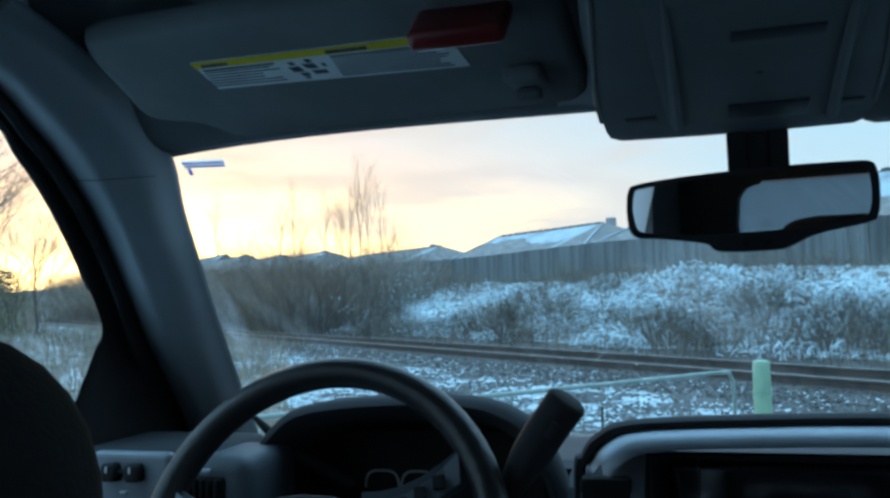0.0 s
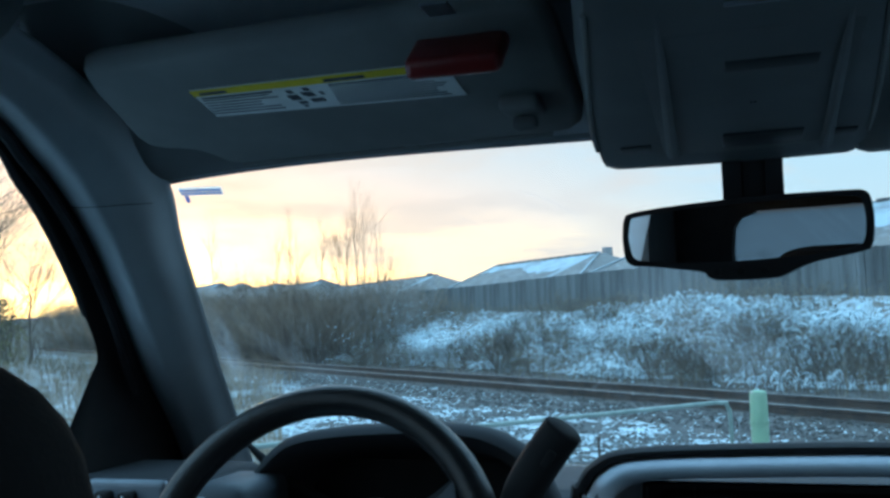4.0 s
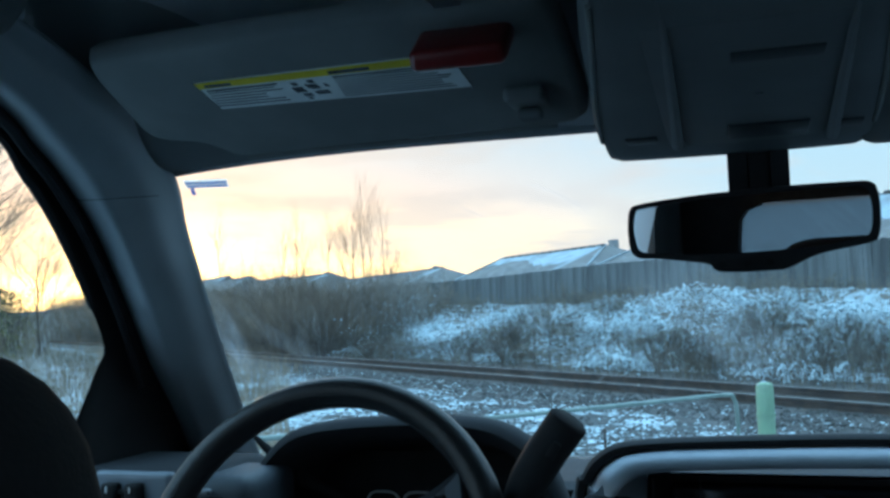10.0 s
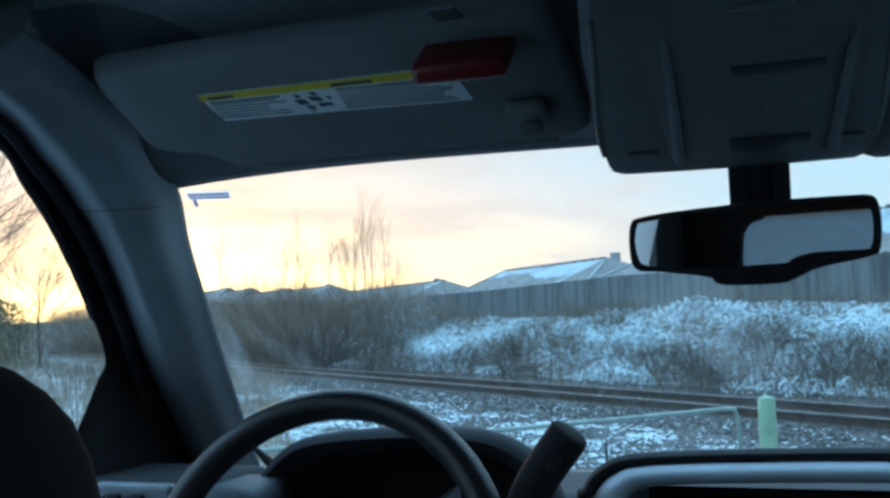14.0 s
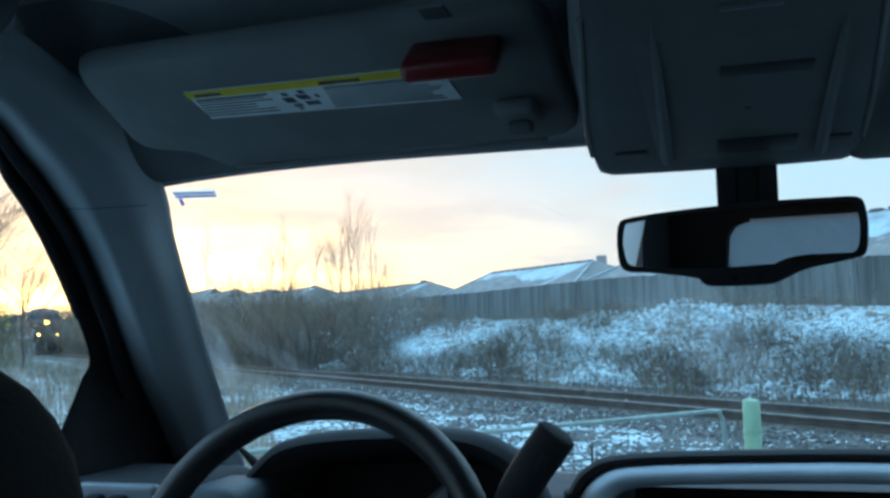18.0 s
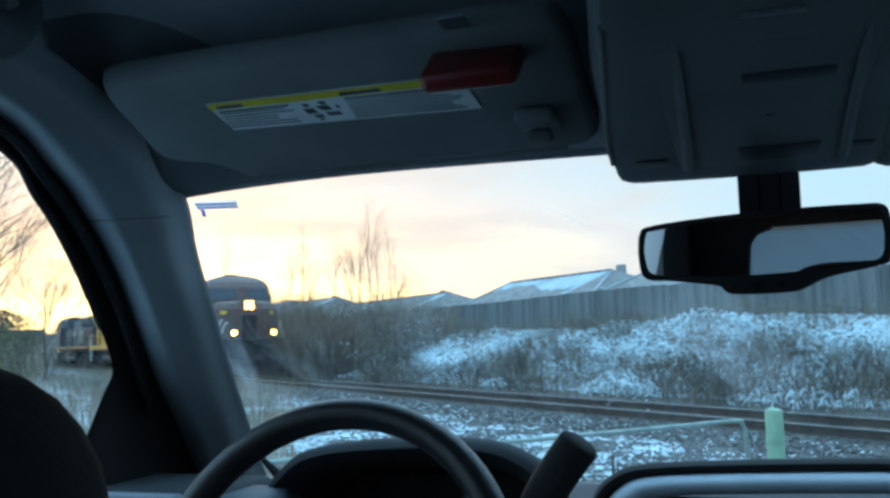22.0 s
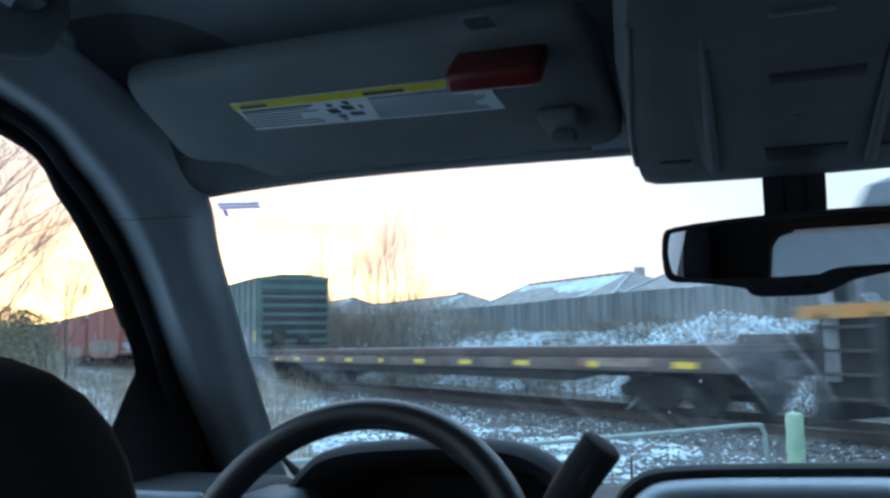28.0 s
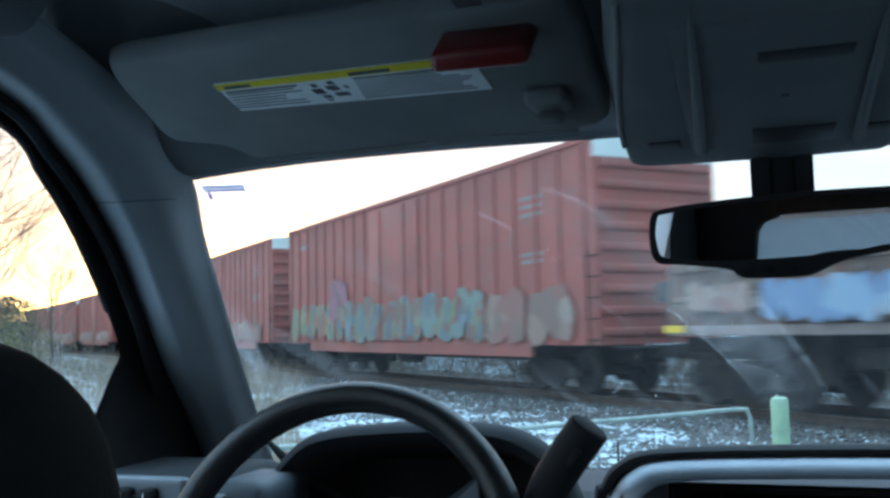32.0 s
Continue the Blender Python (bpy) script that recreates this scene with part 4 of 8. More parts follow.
    tube(bm, spline([(-0.30, 0.94, 1.36), (-0.235, 0.90, 1.43), (-0.205, 0.875, 1.475), (-0.178, 0.865, 1.515), (-0.155, 0.860, 1.545), (-0.1495, 0.859, 1.5525)], 20),
         [0.010 + 0.0095 * smoothstep(0.25, 0.55, i / 20) - 0.004 * smoothstep(0.93, 1.0, i / 20) for i in range(21)], 16)
    lever = part("lever", bm, "dash", g, smooth=True)
    bm = bmesh.new()
    box(bm, (-0.163, 0.842, 1.525), (0.008, 0.006, 0.018), 0.002, m=pose(0, 0, 0, 0, 33, 0))
    part("button", bm, "dash", lever)
    # turn signal stalk
    s = thing("turn_signal_stalk", "thin black turn signal stalk", "stalk", CAB)
    bm = bmesh.new()
    tube(bm, [(-0.50, 1.17, 1.40), (-0.560, 1.13, 1.443), (-0.5957, 1.12, 1.4755), (-0.615, 1.12, 1.4925), (-0.628, 1.12, 1.504)], [0.009, 0.0085, 0.0068, 0.0042, 0.0026], 10)
    part("stalk", bm, "black", s, smooth=True)


steering_wheel()


def visor_point(u, v, w=0.0):
    """On the sun visor: u along it from the driver's door, v from its back edge to the header, w below its face."""
    tl, bl, br, tr = Vector((-0.590, 0.735, 1.906)), Vector((-0.594, 0.857, 1.846)), Vector((-0.125, 0.930, 1.846)), Vector((-0.130, 0.735, 1.916))
    p = tl.lerp(tr, u).lerp(bl.lerp(br, u), v)
    return p + Vector((0, -0.17, -0.985)) * w


def slab_on_visor(u0, u1, v0, v1, w0, w1, skew=0.0):
    bm = bmesh.new()
    q = [bm.verts.new(visor_point(u + skew * (v - v0), v, w0)) for u, v in ((u0, v0), (u1, v0), (u1, v1), (u0, v1))]
    r = [bm.verts.new(visor_point(u + skew * (v - v0), v, w1)) for u, v in ((u0, v0), (u1, v0), (u1, v1), (u0, v1))]
    bm.faces.new(q)
    bm.faces.new(r[::-1])
    for i in range(4):
        bm.faces.new((q[i], q[(i + 1) % 4], r[(i + 1) % 4], r[i]))
    return bm


def sun_visor():
    vis = thing("sun_visor", "grey vinyl sun visor folded up, with a warning label", "sun visor", CAB)
    # outline in u, v with rounded corners and the cut-out beside the pivot
    corner = spline([(0.20, 1.222, 0), (0.168, 1.20, 0), (0.148, 1.12, 0), (0.118, 1.03, 0), (0.085, 0.99, 0), (0.035, 0.955, 0), (0.004, 0.86, 0), (0.0, 0.55, 0), (-0.004, 0.25, 0), (0.006, 0.07, 0), (0.03, 0.012, 0), (0.08, 0.0, 0)], 34)
    out = [(p.x, p.y) for p in corner] + [(0.3, 0), (0.5, 0), (0.7, 0), (0.9, 0), (0.965, 0.012), (0.988, 0.06), (1.0, 0.2), (1.0, 0.85), (0.99, 0.97), (0.965, 1.03), (0.92, 1.055), (0.7, 1.09), (0.45, 1.15)]
    bm = bmesh.new()
    cu, cv = 0.5, 0.5
    rows = []
    for k, w in ((0.97, -0.020), (1.0, -0.016), (1.0, -0.011), (0.993, -0.006), (0.975, -0.0015), (0.945, 0.0012), (0.90, 0.0026), (0.6, 0.003), (0.02, 0.003)):
        rows.append([visor_point(cu + (u - cu) * (1 - (1 - k) * 0.5), cv + (v - cv) * k, w) for u, v in out])
    loft(bm, rows)
    body = part("panel", bm, "visor", vis, smooth=True)
    bm = bmesh.new()
    tube(bm, [visor_point(0.20 + 0.72 * i / 20, 1.205 - 0.165 * i / 20, 0.001) for i in range(21)], 0.0025, 6)
    part("edge_piping", bm, "visor", body, smooth=True)
    # warning label
    L = part("warning_label", slab_on_visor(0.215, 0.765, 0.315, 0.60, 0.0032, 0.0042, skew=0.06), "labelwhite", vis, "white label with a yellow warning band")
    part("warning_band", slab_on_visor(0.215, 0.765, 0.315, 0.372, 0.0046, 0.0052, skew=0.06), "labelyellow", L)
    rng = random.Random(4)
    for u0, u1, top, bot, rows_n in ((0.230, 0.395, 0.392, 0.585, 7), (0.515, 0.755, 0.388, 0.590, 10)):
        for k in range(rows_n):
            v = top + (bot - top) * k / rows_n
            h = (bot - top) / rows_n
            e = u1 - (u1 - u0) * rng.choice((0.0, 0.03, 0.10, 0.25))
            part("text_bar", slab_on_visor(u0, e, v, v + h * (0.55 if k == 0 else 0.30), 0.0046, 0.0050), "ink", L)
    for u0, u1 in ((0.235, 0.295), (0.512, 0.60)):
        part("text_bar", slab_on_visor(u0, u1, 0.332, 0.358, 0.0056, 0.0060), "ink", L)
    for u0, du, v0, dv in ((0.418, 0.012, 0.405, 0.03), (0.414, 0.024, 0.45, 0.05), (0.430, 0.018, 0.515, 0.03), (0.446, 0.006, 0.43, 0.04), (0.455, 0.013, 0.395, 0.03), (0.452, 0.020, 0.435, 0.045),
                           (0.458, 0.030, 0.50, 0.035), (0.486, 0.008, 0.44, 0.03), (0.436, 0.010, 0.555, 0.018)):
        part("pictogram", slab_on_visor(u0, u0 + du, v0, v0 + dv, 0.0046, 0.0050, 0.12), "ink", L)
    # pivot clip moulded near the header
    bm = bmesh.new()
    a = visor_point(0.885, 0.72, 0.006)
    box(bm, a, (0.040, 0.045, 0.016), 0.006, seg=3)
    clip = part("clip_plate", bm, "visor", vis, smooth=True)
    bm = bmesh.new()
    box(bm, visor_point(0.885, 0.79, 0.016), (0.024, 0.018, 0.012), 0.004)
    part("clip_recess", bm, "console", clip, smooth=True)

    fob = thing("visor_remote", "translucent red plastic remote clipped on the visor", "remote control", CAB)
    bm = bmesh.new()
    c = visor_point(0.822, 0.12, 0.024)
    rot = pose(0, 0, 0, 38, 0, 2)
    box(bm, c, (0.084, 0.060, 0.020), 0.007, m=rot, seg=3)
    b = part("case", bm, "redplastic", fob, smooth=True)
    bm = bmesh.new()
    box(bm, c + rot @ Vector((-0.022, 0.0, -0.0105)), (0.034, 0.036, 0.003), 0.001, m=rot)
    part("dark_window", bm, "black", b)
    for k in range(3):
        bm = bmesh.new()
        box(bm, c + rot @ Vector((0.012 + 0.011 * k, 0.003, -0.0108)), (0.004, 0.018, 0.002), 0.0008, m=rot)
        part("button", bm, "labelyellow" if k == 0 else "silver", b)
    bm = bmesh.new()
    box(bm, visor_point(0.812, -0.10, 0.010), (0.024, 0.030, 0.003), 0.001)
    part("wire_clip", bm, "silver", fob, "bright metal clip")


sun_visor()


def passenger_visor():
    vis = thing("sun_visor", "grey vinyl passenger sun visor folded up", "sun visor", CAB)
    bm = bmesh.new()
    rows = []
    for k, w in ((0.95, -0.020), (1.0, -0.012), (1.0, -0.004), (0.97, 0.001), (0.6, 0.003), (0.05, 0.003)):
        rows.append([(0.405 + (x - 0.405) * (1 - (1 - k) * 0.4), 0.87 + (y - 0.87) * k, 1.905 - 0.095 * smoothstep(0.72, 1.0, y) - w)
                     for x, y in ((0.128, 0.76), (0.14, 0.74), (0.30, 0.735), (0.60, 0.735), (0.625, 0.75), (0.655, 0.90), (0.64, 0.935), (0.60, 0.95), (0.45, 0.99), (0.30, 1.0), (0.14, 1.002), (0.128, 0.985))])
    loft(bm, rows)
    body = part("panel", bm, "visor", vis, smooth=True)
    bm = bmesh.new()
    tube(bm, [(0.17, 0.995, 1.812), (0.30, 0.995, 1.812), (0.45, 0.985, 1.815)], 0.003, 6)
    part("edge_piping", bm, "visor", body, smooth=True)


passenger_visor()


def overhead_console():
    o = thing("overhead_console", "grey plastic overhead console with storage bins", "overhead console", CAB)
    bm = bmesh.new()
    rows = []
    hw = 0.134

    def swing(y, s):
        """The driver's side runs straighter: a little further out in front, less behind."""
        return (0.010 - 0.007 * smoothstep(0.92, 0.60, y)) * max(0.0, -s)

    def taper(y):
        return 0.66 + 0.34 * smoothstep(0.45, 1.02, y) ** 0.8
    for y, z, k in ((0.525, 1.91, 0.78), (0.53, 1.875, 0.86), (0.545, 1.855, 0.94), (0.575, 1.847, 0.985), (0.62, 1.842, 1.0), (0.80, 1.828, 1.0), (0.93, 1.818, 1.0), (0.98, 1.8125, 0.995), (1.005, 1.8105, 0.985), (1.018, 1.813, 0.97), (1.026, 1.823, 0.96), (1.035, 1.875, 0.95), (1.035, 1.93, 0.95)):
        ring = []
        for t in range(25):
            s = -1 + 2 * t / 24
            edge = max(0, (abs(s) - 0.82) / 0.18)
            ring.append((0.0135 + s * hw * k * taper(y) - swing(y, s), y - 0.012 * s * s, z + 0.010 * edge ** 2 + (0.05 if abs(s) > 0.995 else 0.016 * edge ** 5)))
        ring.append((0.0135 + hw * k * taper(y), y, 1.99))
        ring.append((0.0135 - hw * k * taper(y) - swing(y, -1), y, 1.99))
        rows.append(ring)
    loft(bm, rows)
    body = part("housing", bm, "console", o, smooth=True)
    def zat(y):
        return 1.852 - (y - 0.50) * 0.079
    def plate(x, y, sx, sy, depth, mat, name, parent, label=""):
        bm = bmesh.new()
        box(bm, (x, y, zat(y) - depth / 2 + 0.001), (sx, sy, depth), min(0.004, depth * 0.4), m=pose(0, 0, 0, -4.5, 0, 0))
        return part(name, bm, mat, parent, label, smooth=True)
    lid = plate(0.022, 0.80, 0.150, 0.33, 0.002, "console", "bin_lid", body)
    plate(0.040, 0.705, 0.066, 0.020, 0.004, "latch", "bin_latch", lid, "black recessed latch")
    plate(0.040, 0.915, 0.072, 0.045, 0.004, "latch", "bin_latch", lid, "black recessed latch")
    plate(-0.078, 0.925, 0.030, 0.022, 0.003, "latch", "lamp_button", body)
    plate(0.112, 0.915, 0.022, 0.022, 0.003, "latch", "lamp_button", body)
    for x0, x1 in ((-0.0355, -0.0445), (0.085, 0.100)):
        bm = bmesh.new()
        tube(bm, [(x0, 0.59, zat(0.59) + 0.002), (x0 * 0.8 + x1 * 0.2, 0.68, zat(0.68)), (x1, 0.955, zat(0.955) - 0.001), (x1, 0.975, zat(0.97) + 0.004)], [0.002, 0.0035, 0.006, 0.004], 8)
        part("moulded_rib", bm, "console", body, smooth=True)
    for sx in (-1, 1):
        bm = bmesh.new()
        tube(bm, [(0.0135 + sx * hw * taper(y) * 0.915 - swing(y, sx), y - 0.011, zat(y) + 0.0030) for y in (0.60, 0.65, 0.7, 0.8, 0.88, 0.94)], 0.0022, 8)
        part("edge_bead", bm, "visor", body, smooth=True)
    for x in (0.028, 0.031):
        plate(x, 0.80, 0.003, 0.003, 0.003, "black", "screw", lid)
    bm = bmesh.new()
    box(bm, (0.026, 0.588, zat(0.588) - 0.002), (0.038, 0.004, 0.003), 0.001)
    part("lid_edge", bm, "silver", body)
    # interior grab handle over the driver's door
    h = thing("grab_handle", "dark grey grab handle on the roof rail", "grab handle", CAB)
    bm = bmesh.new()
    loft(bm, [[(p.x + 0.016 * math.cos(q), p.y, p.z + 0.022 * math.sin(q)) for q in [2 * math.pi * k / 12 for k in range(12)]]
              for p in spline([(-0.615, 0.33, 1.945), (-0.602, 0.38, 1.918), (-0.592, 0.48, 1.905), (-0.590, 0.57, 1.908), (-0.594, 0.63, 1.922), (-0.600, 0.66, 1.95)], 20)])
    part("handle", bm, "console", h, smooth=True)
    for y in (0.345, 0.652):
        bm = bmesh.new()
        box(bm, (-0.612, y, 1.942), (0.03, 0.045, 0.035), 0.008)
        part("handle_mount", bm, "headliner", h, smooth=True)
    c = thing("coat_hook_cover", "small dark moulded cover on the headliner", "cover", CAB)
    bm = bmesh.new()
    box(bm, (-0.335, 0.685, lining_z(-0.335, 0.685) - 0.004), (0.05, 0.028, 0.012), 0.005)
    part("cover", bm, "console", c, smooth=True)


overhead_console()


def rear_view_mirror():
    mm = pose(0.0160, 0.955, 1.733, 3, 0, -6.5)
    r = thing("rear_view_mirror", "black rear-view mirror on a windshield stem", "rear-view mirror", CAB @ mm)
    # outline in x, z: tapered to the driver's side, a bulge under the middle for the buttons
    out = spline([(-0.124, 0, 0.0), (-0.121, 0, 0.020), (-0.108, 0, 0.0265), (-0.05, 0, 0.031), (0.03, 0, 0.0335), (0.10, 0, 0.033), (0.122, 0, 0.031), (0.128, 0, 0.020),
                  (0.129, 0, 0.0), (0.126, 0, -0.020), (0.116, 0, -0.026), (0.07, 0, -0.034), (0.045, 0, -0.044), (0.03, 0, -0.0475), (-0.02, 0, -0.0475), (-0.034, 0, -0.044), (-0.042, 0, -0.038),
                  (-0.09, 0, -0.031), (-0.113, 0, -0.029), (-0.122, 0, -0.020), (-0.124, 0, 0.0)], 80)[:-1]
    bm = bmesh.new()
    rows = []
    for y, k in ((0.034, 0.45), (0.030, 0.75), (0.018, 0.95), (0.006, 1.0), (-0.004, 1.0), (-0.008, 0.985), (-0.0085, 0.965)):
        rows.append([(p.x * 0.937 * (1 - (1 - k) * (0.5 if y < 0.01 else 1)), y, p.z * k) for p in out])
    loft(bm, rows)
    body = part("housing", bm, "black", r, smooth=True)
    bm = bmesh.new()
    gl = spline([(-0.116, 0, 0.0), (-0.113, 0, 0.017), (-0.104, 0, 0.021), (-0.05, 0, 0.0255), (0.03, 0, 0.0275), (0.10, 0, 0.0275), (0.116, 0, 0.025), (0.120, 0, 0.016), (0.121, 0, 0.0),
                 (0.117, 0, -0.018), (0.10, 0, -0.022), (0.06, 0, -0.027), (-0.03, 0, -0.029), (-0.09, 0, -0.0255), (-0.107, 0, -0.023), (-0.113, 0, -0.017), (-0.116, 0, 0.0)], 64)[:-1]
    loft(bm, [[(p.x * 0.937, -0.0088, p.z) for p in gl], [(p.x * 0.937, -0.0094, p.z) for p in gl]])
    part("mirror_glass", bm, "mirror", r, "silvered mirror glass")
    for x in (-0.022, 0.0, 0.022):
        bm = bmesh.new()
        tube(bm, [(x, -0.008, -0.0395), (x, -0.0115, -0.0395)], 0.0036, 12)
        part("button", bm, "rubber", body)
    # stem cover between mirror and header
    s = thing("mirror_stem", "black cable cover and stem on the windshield glass", "mirror mount", CAB)
    for x0, x1, y in ((0.002, 0.0205, 1.0), (0.0225, 0.0425, 1.004), (0.0445, 0.062, 1.0), (0.004, 0.060, 1.012)):
        bm = bmesh.new()
        prism(bm, [(x0, 1.755), (x1, 1.755), (x1 + 0.0005, 1.85), (x0 - 0.0005, 1.85)], "y", y, y + 0.03)
        part("cover", bm, "black", s)
    bm = bmesh.new()
    tube(bm, [(0.03, 0.99, 1.735), (0.032, 1.03, 1.76), (0.032, 1.07, 1.80)], 0.012, 10)
    part("ball_arm", bm, "black", s, smooth=True)


rear_view_mirror()


def driver_seat():
    s = thing("driver_seat", "black cloth driver seat with headrest", "car seat", CAB)
    bm = bmesh.new()
    blob(bm, (-0.418, 0.345, 1.537), (0.138, 0.062, 0.112), 0.72)
    part("headrest", bm, "seat", s, smooth="all")
    bm = bmesh.new()
    blob(bm, (-0.395, 0.30, 1.04), (0.25, 0.085, 0.36), 0.5)
    part("backrest", bm, "seat", s, smooth="all")
    bm = bmesh.new()
    blob(bm, (-0.395, 0.50, 0.78), (0.25, 0.28, 0.11), 0.5)
    part("cushion", bm, "seat", s, smooth="all")
    bm = bmesh.new()
    box(bm, (-0.395, 0.45, 0.57), (0.42, 0.46, 0.26), 0.02)
    part("seat_base", bm, "black", s)
    for x in (-0.44, -0.35):
        bm = bmesh.new()
        tube(bm, [(x, 0.335, 1.40), (x, 0.345, 1.56)], 0.007, 8)
        part("headrest_post", bm, "chrome", s)
    copy_thing(s, CAB @ pose(0.80, 0, -0.06))


driver_seat()


def rear_bench():
    s = thing("rear_bench_seat", "dark cloth rear bench seat with headrests", "car seat", CAB)
    bm = bmesh.new()
    blob(bm, (0, -1.32, 1.08), (0.70, 0.10, 0.40), 0.4)
    part("backrest", bm, "seat", s, smooth="all")
    bm = bmesh.new()
    blob(bm, (0, -1.05, 0.72), (0.70, 0.28, 0.12), 0.4)
    part("cushion", bm, "seat", s, smooth="all")
    for x in (-0.17, 0.20):
        bm = bmesh.new()
        blob(bm, (x, -1.34, 1.54), (0.19, 0.06, 0.09), 0.6)
        part("headrest", bm, "seat", s, smooth="all")


rear_bench()

# ---- outdoors: x along the track in the train's direction, y away from the truck ----
RAIL_Z, TRACK_Y = 0.265, 12.2


def track_y(x):
    """The line bends gently towards the road far down the track."""
    d = max(0.0, -x - 60.0)
    return TRACK_Y - (0.0005 * d * d if d < 80 else 3.2 + 0.08 * (d - 80))


def track_turn(x):
    return -math.degrees(math.atan(-min(0.08, 0.001 * max(0.0, -x - 60.0))))


M["ground"] = material("snowy_ground", (0.50, 0.56, 0.60), 0.85, second=(0.10, 0.09, 0.08), scale=0.9, bump=0.6, fine=9, contrast=(0.50, 0.60), third=(0.16, 0.14, 0.12))
M["verge"] = material("gravel_and_snow", (0.065, 0.07, 0.07), 0.9, second=(0.55, 0.65, 0.69), scale=1.1, bump=0.9, fine=14, contrast=(0.48, 0.60), third=(0.05, 0.05, 0.05))
M["bank"] = material("snowy_bank", (0.385, 0.475, 0.52), 0.85, second=(0.13, 0.115, 0.10), scale=2.3, bump=0.9, fine=9, contrast=(0.50, 0.60), third=(0.17, 0.145, 0.12), stretch=(1, 1, 1.6))
M["ballast"] = material("dark_ballast", (0.06, 0.058, 0.055), 0.9, second=(0.10, 0.095, 0.09), scale=3.0, bump=1.0, fine=18, third=(0.05, 0.045, 0.04))
M["stone"] = material("ballast_stone", (0.075, 0.075, 0.075), 0.85, second=(0.14, 0.135, 0.13), scale=4.0, bump=0.4, fine=30)
M["snow"] = material("snow", (0.55, 0.66, 0.70), 0.8, second=(0.45, 0.55, 0.59), scale=2.0, bump=0.3, fine=10)
M["rail"] = material("rail_steel", (0.085, 0.06, 0.045), 0.6, metal=0.3, second=(0.05, 0.04, 0.035), scale=5, fine=40)
M["railtop"] = material("worn_rail_head", (0.24, 0.235, 0.23), 0.42, metal=0.8, second=(0.16, 0.155, 0.15), scale=5, fine=40)
M["tie"] = material("tarred_sleeper", (0.06, 0.05, 0.042), 0.9, second=(0.09, 0.075, 0.06), scale=6, bump=0.5, fine=30, stretch=(4, 1, 4), vary=0.2)
M["twig"] = material("bare_twigs", (0.27, 0.195, 0.135), 0.9, second=(0.12, 0.085, 0.06), scale=1.5, fine=20, vary=0.45)
M["drygrass"] = material("dry_grass", (0.34, 0.27, 0.18), 0.9, second=(0.24, 0.18, 0.12), scale=2.0, fine=20)
M["frosted"] = material("frosted_canes", (0.44, 0.42, 0.39), 0.9, second=(0.20, 0.17, 0.14), scale=1.2, fine=20, vary=0.3)
M["cane"] = material("pale_dead_canes", (0.29, 0.215, 0.15), 0.9, second=(0.15, 0.11, 0.08), scale=1.2, fine=20, vary=0.4)
M["brushwood"] = material("dark_brushwood", (0.19, 0.155, 0.115), 0.9, second=(0.085, 0.072, 0.058), scale=1.5, fine=20, vary=0.4)
# reddish twigs, with the orange of the low sun mixed into the colour
M["poplar"] = material("reddish_poplar_twigs", (0.30, 0.15, 0.075), 0.9, second=(0.20, 0.10, 0.055), scale=0.5, fine=6)
M["leafy"] = material("last_yellow_leaves", (0.20, 0.17, 0.045), 0.8, second=(0.12, 0.12, 0.04), scale=1.0, fine=12)
M["bark"] = material("grey_bark", (0.13, 0.10, 0.08), 0.95, second=(0.08, 0.062, 0.05), scale=6, bump=0.6, fine=30, stretch=(2, 2, 0.4))
M["fence"] = material("weathered_fence_boards", (0.15, 0.16, 0.16), 0.9, second=(0.095, 0.10, 0.10), scale=1.0, bump=0.4, fine=40, stretch=(5, 5, 0.25), vary=0.18)
M["roofing"] = material("worn_shingles", (0.20, 0.18, 0.165), 0.85, second=(0.15, 0.14, 0.135), scale=0.6, bump=0.4, fine=8, third=(0.26, 0.25, 0.25))
M["roofsnow"] = material("thin_roof_snow", (0.40, 0.47, 0.51), 0.85, second=(0.24, 0.25, 0.255), scale=0.8, bump=0.3, fine=8, contrast=(0.45, 0.70), third=(0.33, 0.37, 0.39))
M["siding"] = material("grey_siding", (0.36, 0.36, 0.36), 0.8, second=(0.30, 0.30, 0.30), scale=1.5, bump=0.2, fine=20, stretch=(0.5, 0.5, 6))
M["post"] = material("pale_green_paint", (0.22, 0.37, 0.235), 0.55, second=(0.18, 0.31, 0.20), scale=9, bump=0.2, fine=60, third=(0.26, 0.38, 0.26))
M["pipe"] = material("grey_green_pipe", (0.24, 0.31, 0.28), 0.5, second=(0.18, 0.24, 0.22), scale=9, fine=60)
M["evergreen"] = material("evergreen_needles", (0.035, 0.06, 0.03), 0.9, second=(0.05, 0.08, 0.035), scale=2, fine=30)
M["hill"] = material("far_wooded_hill", (0.16, 0.17, 0.19), 1.0, second=(0.22, 0.23, 0.25), scale=0.05, fine=0.6)


def flat_mesh(name, verts, faces, mat, parent=None, label="", kind="", smooth=False):
    me = bpy.data.meshes.new(name)
    me.from_pydata(verts, [], faces)
    me.materials.append(M[mat])
    if smooth:
        me.polygons.foreach_set("use_smooth", [True] * len(me.polygons))
    me.update()
    ob = new(name, me)
    if parent:
        ob.parent = parent
    if label or kind:
        tagged(ob, label, kind=kind)
    return ob


def relief(x, y, s, a):
    return a * noise.noise(Vector((x * s, y * s, 3.1)))


BANK_TOE, BANK_TOP, BANK_H = 15.6, 22.8, 2.02


